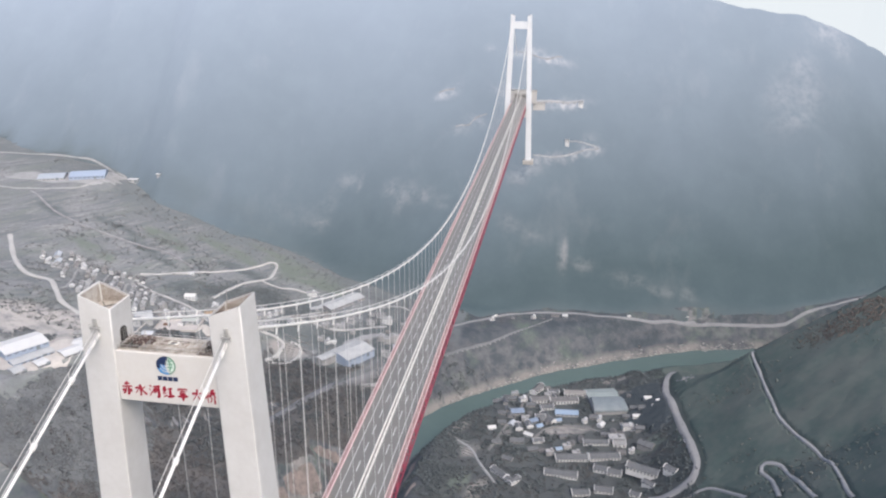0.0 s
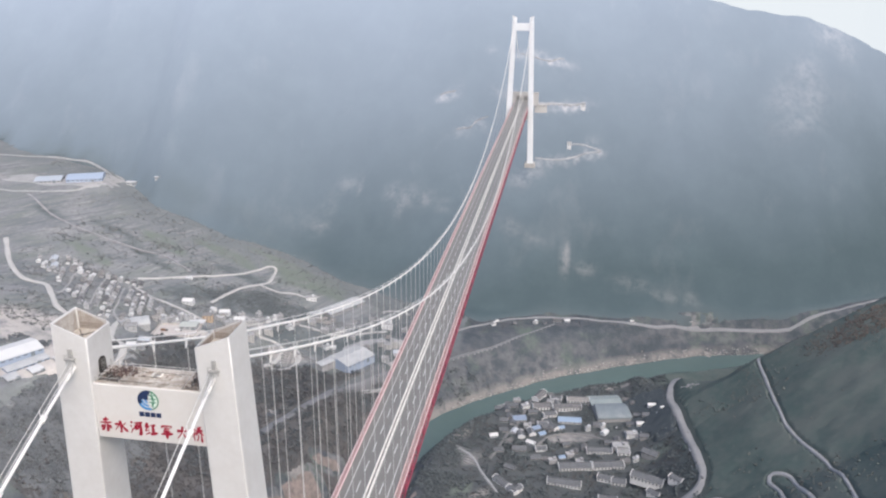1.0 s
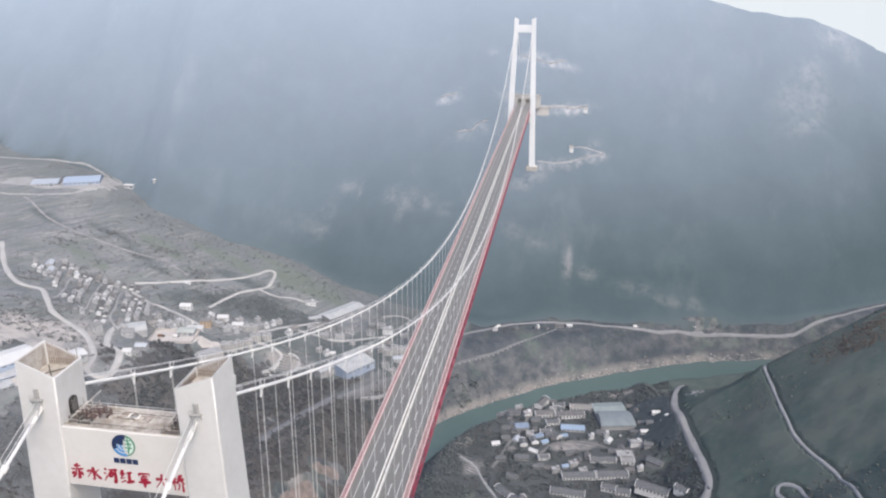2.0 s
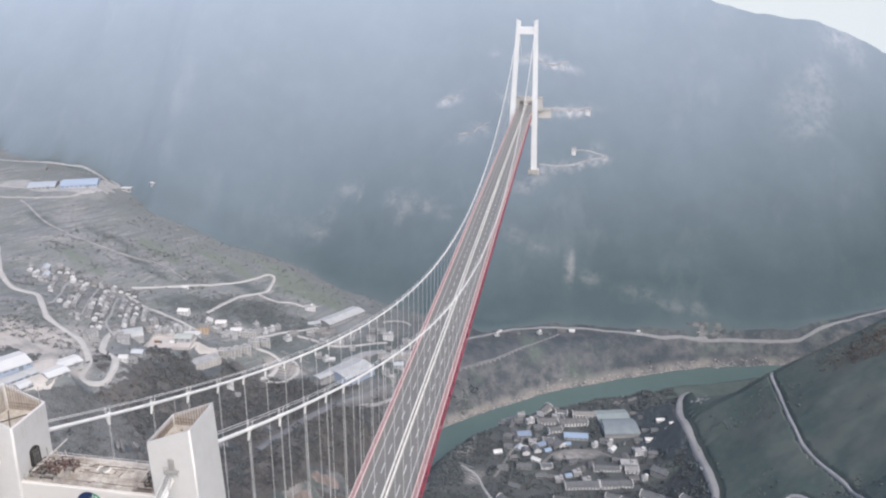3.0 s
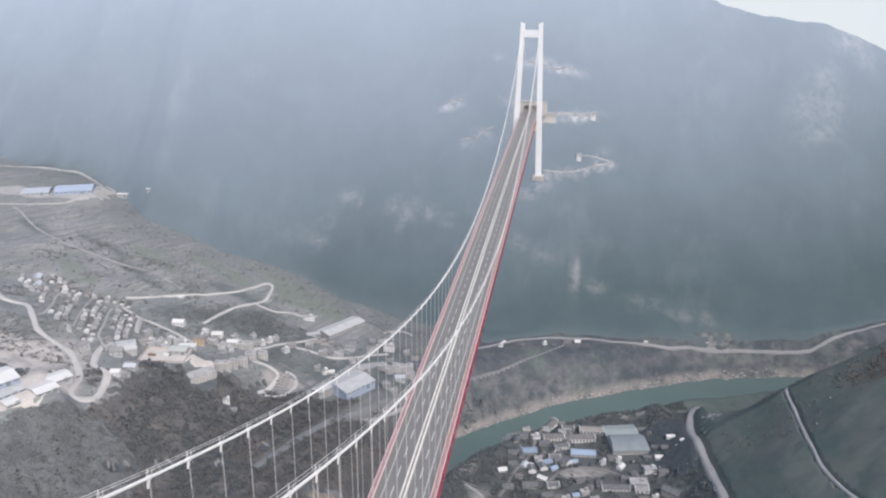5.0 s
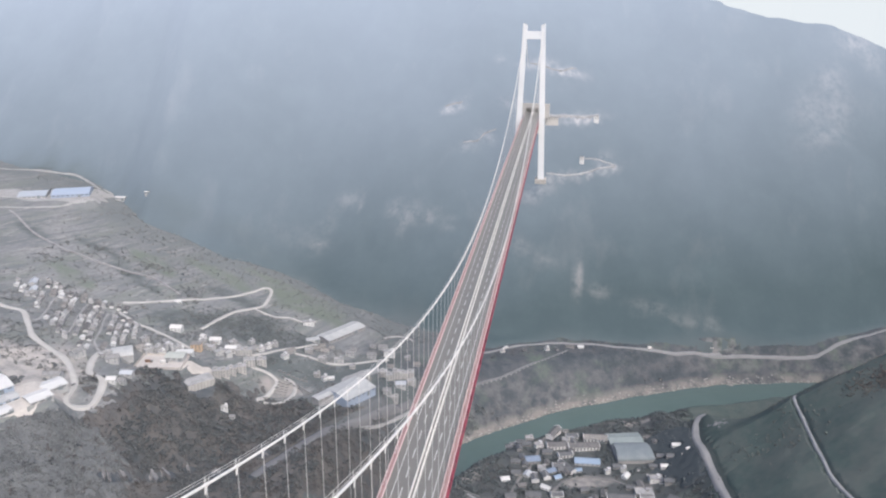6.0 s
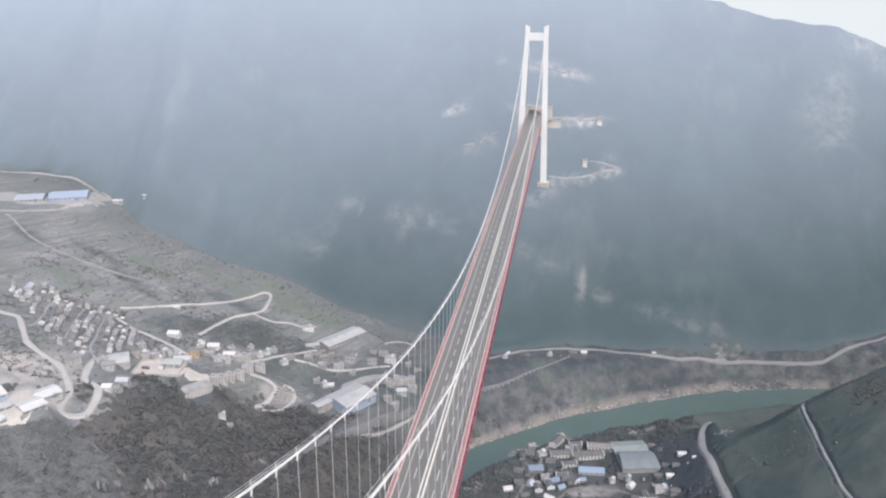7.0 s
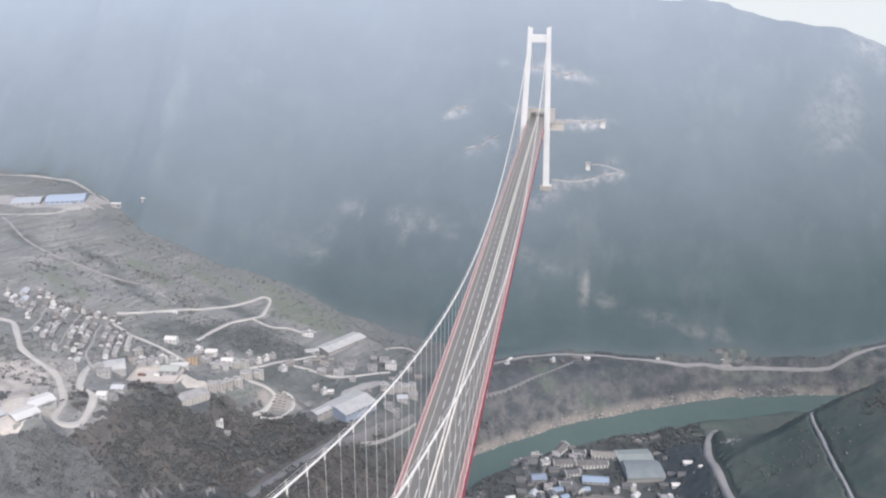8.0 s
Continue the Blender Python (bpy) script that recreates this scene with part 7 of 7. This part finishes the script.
def scatter(count, x0, x1, y0, y1, seed, want, reach=3.0):
    """Places in a rectangle, thinned by want(x, y) between 0 and 1, clear of water, roads and houses."""
    r = np.random.RandomState(seed)
    x, y = r.uniform(x0, x1, count), r.uniform(y0, y1, count)
    ok = r.uniform(0, 1, count) < want(x, y)
    d, side = river_distance(x, y)
    ok &= ground_many(x, y) > WATER + 9
    ok &= (y - mountain_foot(x) + 60 * fractal(x, y, 330, 4, 2)) < 12
    x, y = x[ok], y[ok]
    rp = ROAD_POINTS[::2]
    ok = np.ones(len(x), bool)
    for k in range(0, len(x), 4000):
        q = np.hypot(x[k:k + 4000, None] - rp[None, :, 0], y[k:k + 4000, None] - rp[None, :, 1]) > rp[None, :, 2] / 2 + reach
        ok[k:k + 4000] = q.all(1)
    tk = np.array(TAKEN)
    for k in range(0, len(x), 4000):
        q = np.hypot(x[k:k + 4000, None] - tk[None, :, 0], y[k:k + 4000, None] - tk[None, :, 1]) > tk[None, :, 2] + 2
        ok[k:k + 4000] &= q.all(1)
    return x[ok], y[ok]


def canopy(name, label, mat, x0, x1, y0, y1, cell, crowns, seed, want, size, relief=0.45, swell=1.0):
    """A wood seen from far above: one sheet over the ground, raised into a rounded crown at each tree and cleared at roads and houses."""
    r = np.random.RandomState(seed)
    xs, ys = np.arange(x0, x1, cell), np.arange(y0, y1, cell)
    cx, cy = np.meshgrid(xs, ys)
    cover = np.full(cx.shape, -1.6)
    tx, ty = r.uniform(x0, x1, crowns), r.uniform(y0, y1, crowns)
    ok = (r.uniform(0, 1, crowns) < want(tx, ty)) & (ground_many(tx, ty) > WATER + 8)

    def window(px, py, q):
        i0, i1 = np.searchsorted(xs, (px - q, px + q))
        j0, j1 = np.searchsorted(ys, (py - q, py + q))
        return slice(j0, j1), slice(i0, i1)

    for px, py in zip(tx[ok], ty[ok]):
        q = r.uniform(*size)
        h = q * r.uniform(0.7, 1.15)
        w = window(px, py, q)
        d2 = ((cx[w] - px) ** 2 + (cy[w] - py) ** 2) / q ** 2
        cover[w] = np.maximum(cover[w], relief * h * np.sqrt(np.clip(1 - d2, 0, 1)) + 0.7 - 9 * (d2 > 1))
    cover = np.where(want(cx, cy) > 0.5, np.maximum(cover, 0.75), cover)
    cover = np.where(cover > -1, cover + swell * (0.7 * (0.5 + value_noise(cx / 7.0, cy / 7.0, seed)) + 0.5 * value_noise(cx / 3.7, cy / 3.7, seed + 1)), cover)
    for px, py, wide in ROAD_POINTS:
        if x0 < px < x1 and y0 < py < y1:
            w = window(px, py, wide / 2 + 1.4)
            cover[w] = np.where(np.hypot(cx[w] - px, cy[w] - py) < wide / 2 + 1.4, -1.8, cover[w])
    for px, py, wide in TAKEN:
        w = window(px, py, wide + 1)
        cover[w] = np.where(np.hypot(cx[w] - px, cy[w] - py) < wide + 1, -1.8, cover[w])
    z = ground_many(cx.ravel(), cy.ravel()).reshape(cx.shape) + cover
    f = grid_faces(*cx.shape)
    f = f[(cover.reshape(-1)[f] > -1.5).any(1)]
    return tagged(bulk_mesh(name, np.stack([cx, cy, z], -1).reshape(-1, 3), f, mat, True), label, "trees", kind="stuff")


BROW = ((-480, -450, -410, -360, -335, -300, -250, -200, -120), (600, 645, 718, 708, 746, 758, 775, 786, 802))


def gorge_side(a, b):
    low = step(-358, -392, terrain(a, b) + 40 * fractal(a, b, 45, 4, 77))
    return (river_distance(a, b)[1] > 0) * low * step(-480, -425, a + 60 * fractal(a, b, 60, 3, 78)) * (1 - 0.7 * ash_side(a, b)) * step(26, -26, b - np.interp(a, *BROW) + 55 * fractal(a, b, 36, 4, 110))


def ash_side(a, b):
    """The steep slope below the works, under ash-grey scrub."""
    return step(-345, -425, a + 70 * fractal(a, b, 60, 4, 94)) * step(-332, -346, terrain(a, b) + 25 * fractal(a, b, 30, 3, 95)) * step(612, 588, b + 40 * fractal(a, b, 40, 3, 111))


grey_scrub = wood_material("ash_grey_scrub", (0.150, 0.159, 0.168), (0.118, 0.128, 0.137))
ash_cover = material("ash_grey_thicket", (0.150, 0.158, 0.166), 0.95, vary=1.0, scale=0.04, dark=(0.098, 0.108, 0.117), gloss=0.05)


canopy("hill_wood", "dense dull evergreen wood on the hill", hill_green, 222, 640, 360, 1010, 1.8, 27000, 2, lambda a, b: (river_distance(a, b)[1] < 0) * step(222, 258, a), (2.4, 5.4), 0.15, 0.55)
TAKEN += [(-281, 793, 20), (-262, 800, 10), (-326, 800, 12), (-300, 812, 12)]
canopy("gorge_scrub", "bare grey-brown winter scrub and dark thickets on the gorge slope", gorge_brush, -640, -90, 420, 850, 1.8, 42000, 5, gorge_side, (2.0, 4.4), 0.25, 0.6)
sere = wood_material("sere_brown_grass", (0.160, 0.138, 0.124), (0.120, 0.110, 0.104))
x, y = scatter(5000, 330, 560, 640, 800, 105, lambda a, b: step(1.15, 0.6, np.hypot((a - 415) / 60, (b - 712) / 26) + 0.6 * fractal(a, b, 30, 3, 106)), 2.0)
grow_scrub("hilltop_grass", "sere brown grass and bare earth near the hilltop", sere, x, y, np.random.RandomState(107).uniform(2.0, 4.0, len(x)), 108, 3, 0.6, 1.2)
x, y = scatter(26000, 236, 640, 420, 1000, 31, lambda a, b: (river_distance(a, b)[1] < 0) * (0.03 + 0.85 * step(0.08, 0.34, fractal(a, b, 70, 4, 33))), 2.0)
grow_wood("hill_scrub", "bare brown and dark green scrub in patches on the hill", hill_brush, x, y, np.random.RandomState(32).uniform(1.0, 2.5, len(x)), 34, 3)
# bare trees, thickets and tufts down the gorge slope
thicket = wood_material("dark_evergreen_thicket", (0.094, 0.106, 0.115), (0.122, 0.128, 0.133))
orchard = wood_material("grey_green_orchard_leaves", (0.106, 0.120, 0.125), (0.130, 0.142, 0.146))
dry_tuft = wood_material("dry_brown_tufts", (0.116, 0.112, 0.112), (0.092, 0.092, 0.096))
dead_tree = wood_material("pale_bare_twigs", (0.132, 0.133, 0.138), (0.112, 0.115, 0.120))


def dark_side(a, b):
    """Where evergreens crowd the lower gorge, with dry grass between them."""
    low = step(140, 60, np.hypot((a + 270) * 1.0, (b - 700) * 0.8)) + step(80, 30, np.hypot(a + 345, b - 630))
    return 0.85 * step(-0.1, 0.5, fractal(a, b, 70, 4, 72) + 0.55 * np.minimum(low, 1) - 0.1)


x, y = scatter(12000, -640, -90, 420, 860, 71, lambda a, b: gorge_side(a, b) * dark_side(a, b), 2.0)
grow_scrub("gorge_thicket", "dark evergreen thickets on the gorge slope", thicket, x, y, np.random.RandomState(73).uniform(2.6, 6.0, len(x)), 74, 5, 0.8, 2.2)
x, y = scatter(26000, -640, -90, 420, 860, 75, lambda a, b: gorge_side(a, b) * (1 - dark_side(a, b)), 2.0)
grow_scrub("gorge_tufts", "dry brown grass tufts and scrub on the gorge slope", dry_tuft, x, y, np.random.RandomState(76).uniform(1.4, 3.6, len(x)), 77, 3, 0.7, 1.8)
x, y = scatter(3500, -640, -90, 420, 860, 78, lambda a, b: gorge_side(a, b) * (0.12 + 0.5 * step(0.1, 0.3, fractal(a, b, 60, 3, 79))), 2.0)
grow_scrub("bare_trees", "pale leafless trees standing on the gorge slope", dead_tree, x, y, np.random.RandomState(80).uniform(2.5, 5.0, len(x)), 83, 4, 1.7, 2.5)


canopy("ash_thicket", "ash-grey leafless thicket on the steep slope below the works", ash_cover, -600, -340, 420, 660, 1.8, 16000, 96, ash_side, (1.8, 3.6), 0.7, 1.2)
x, y = scatter(16000, -600, -340, 430, 650, 93, ash_side, 2.0)
grow_scrub("ash_scrub", "ash-grey leafless scrub on the steep slope below the works", grey_scrub, x, y, np.random.RandomState(99).uniform(1.6, 4.0, len(x)), 100, 4, 0.8, 1.8)
rim_leaf = wood_material("blue_green_rim_trees", (0.176, 0.193, 0.200), (0.198, 0.210, 0.215))
x, y = scatter(6000, -900, -100, 960, 1260, 101, lambda a, b: step(-90, -8, backdrop_depth(a, b) + 50 * fractal(a, b, 60, 4, 102)), 2.0)
grow_scrub("rim_trees", "dull trees thinning out from the wood's edge into the fields", rim_leaf, x, y, np.random.RandomState(103).uniform(1.4, 3.0, len(x)), 104, 4)


# plateau hedges and field trees
def field_lines(a, b):
    """Hedges and terrace edges that follow the contours of the plateau."""
    u, v = 0.407 * a + 0.914 * b, -0.914 * a + 0.407 * b
    band = fractal(u / 5.0, v, 24, 3, 23)
    return 0.03 + 0.75 * step(0.17, 0.3, band) + 0.4 * step(0.2, 0.34, fractal(a, b, 110, 4, 25))


x, y = scatter(16000, -1000, -80, 720, 1330, 10, field_lines)
grow_scrub("field_hedges", "olive scrub and hedges between winter fields", field_bush, x, y, np.random.RandomState(11).uniform(1.2, 3.0, len(x)), 12, 3)
x, y = scatter(9000, -700, -120, 640, 1010, 84, lambda a, b: 0.12 + 0.8 * step(-0.02, 0.2, fractal(a, b, 40, 4, 85)) * (np.hypot(a + 560, (b - 800) * 0.8) < 190) + 0.5 * step(0.05, 0.25, fractal(a, b, 60, 3, 86)), 1.5)
grow_scrub("town_trees", "dark garden trees between the town's houses", town_leaf, x, y, np.random.RandomState(87).uniform(1.4, 3.4, len(x)), 88, 4)
x, y = scatter(7000, -470, -260, 850, 1000, 89, lambda a, b: 0.9 * step(1.1, 0.7, np.hypot((a + 360) / 95, (b - 915) / 45) + 0.6 * fractal(a, b, 40, 3, 90)), 1.5)
grow_scrub("orchard_scrub", "dark scrub filling the field inside a looping road", orchard, x, y, np.random.RandomState(91).uniform(1.0, 2.2, len(x)), 92, 3, 0.5)
# river bank and village trees
x, y = scatter(22000, -120, 700, 440, 1240, 13, lambda a, b: 0.75 * step(-0.08, 0.2, fractal(a, b, 60, 4, 24)) * np.where(a > 230, river_distance(a, b)[1] > 0, 1))
grow_scrub("bank_scrub", "dry brown scrub along the river banks", bare_brush, x, y, np.random.RandomState(14).uniform(1.2, 3.2, len(x)), 15, 3)
x, y = scatter(7000, -80, 232, 545, 900, 16, lambda a, b: np.maximum(0.2 + 0.75 * step(-0.05, 0.15, fractal(a, b, 45, 3, 29)), 0.9 * step(26, 12, np.hypot(a - 192, (b - 800) * 0.6))), 2.0)
grow_scrub("village_trees", "dark evergreen trees among the village houses", village_green, x, y, np.random.RandomState(17).uniform(2.2, 6.0, len(x)), 18, 5, 0.7)
x, y = scatter(3500, -20, 232, 545, 720, 95, lambda a, b: 0.2 + 0.7 * step(0.0, 0.2, fractal(a, b, 30, 3, 96)), 1.5)
grow_scrub("village_scrub", "brown winter scrub on the village plots", dry_tuft, x, y, np.random.RandomState(97).uniform(1.0, 2.6, len(x)), 98, 3)

# short pale posts along the embankment lane
post_white = material("white_lane_post", (0.34, 0.34, 0.34), 0.8, vary=0.4, scale=0.5)
lane = smooth_path(((-84, 880), (-60, 902), (-38, 921), (5, 958), (50, 1009), (78, 1044)), 7.5)
first_post = None
for p in lane[1:-1]:
    m = pose(p.x + 1.3, p.y - 1.3, ground(p.x + 1.3, p.y - 1.3), 0, 0, 45)
    if first_post:
        copy_thing(first_post, m)
        continue
    first_post = thing("lane_post", "short pale post beside the embankment lane", "post", m, "embankment posts")
    bm = bmesh.new()
    box(bm, -0.45, -0.45, -1.0, 0.45, 0.45, 0.9, bevel=0.1)
    part("shaft", bm, post_white, first_post)
    bm = bmesh.new()
    box(bm, -0.55, -0.55, 0.9, 0.55, 0.55, 1.1, bevel=0.05)
    part("cap", bm, post_white, first_post)

# pale stones along the far water's edge
r = np.random.RandomState(61)
x = r.uniform(-60, 460, 60000)
y = np.interp(x, [p[0] for p in RIVER], [p[1] for p in RIVER]) + r.uniform(15, 75, len(x))
h = ground_many(x, y)
ok = (h > WATER - 0.6) & (h < WATER + r.exponential(2.2, len(x)))
x, y = x[ok][:600], y[ok][:600]
n = len(x)
shore = material("pale_river_stone", (0.31, 0.302, 0.298), 0.9, vary=0.6, scale=0.2, island=0.25)
v = ICO[None] * r.uniform(0.6, 1.3, (n, 12, 1)) * r.uniform(0.5, 1.6, (n, 1, 1)) * np.array((1.4, 1.0, 0.6))
v = v + np.stack([x, y, ground_many(x, y) + 0.2], -1)[:, None, :]
f = HULL[None] + (np.arange(n) * 12)[:, None, None]
tagged(bulk_mesh("shore_stones", v.reshape(-1, 3), f.reshape(-1, 3), shore), "pale worn stones along the river's edge", "stones", kind="stuff")

# dense grove beside the curved hall
canopy("village_grove", "dense dark evergreen grove beside the village hall", grove_leaf, 165, 235, 690, 850, 1.8, 3000, 81, lambda a, b: step(1.1, 0.8, np.hypot((a - 203) / 26, (b - 772) / 68) + 0.5 * fractal(a, b, 25, 3, 82)) * (a - 203 > -34 + 0.15 * (b - 772)) * (b < 812), (2.5, 4.5), 0.5)


def stones(name, label, mat, cx, cy, rx, ry, count, size, seed):
    """A heap of worn blocks on the ground."""
    r = np.random.RandomState(seed)
    x, y = cx + rx * r.normal(0, 0.45, count), cy + ry * r.normal(0, 0.45, count)
    v = ICO[None] * r.uniform(0.6, 1.3, (count, 12, 1)) * r.uniform(0.35, 1.0, (count, 1, 1)) * size
    v = v + np.stack([x, y, np.maximum(ground_many(x, y), WATER) + 0.2], -1)[:, None, :]
    f = HULL[None] + (np.arange(count) * 12)[:, None, None]
    tagged(bulk_mesh(name, v.reshape(-1, 3), f.reshape(-1, 3), mat), label, "rock", kind="stuff")


stones("knoll_rocks", "pale broken rocks on a knoll beside the road", cliff_rock, 250, 786, 9, 12, 70, 2.4, 91)
stones("bank_rocks", "pale rocks jutting into the river", shore, 328, 1078, 5, 6, 40, 1.8, 92)
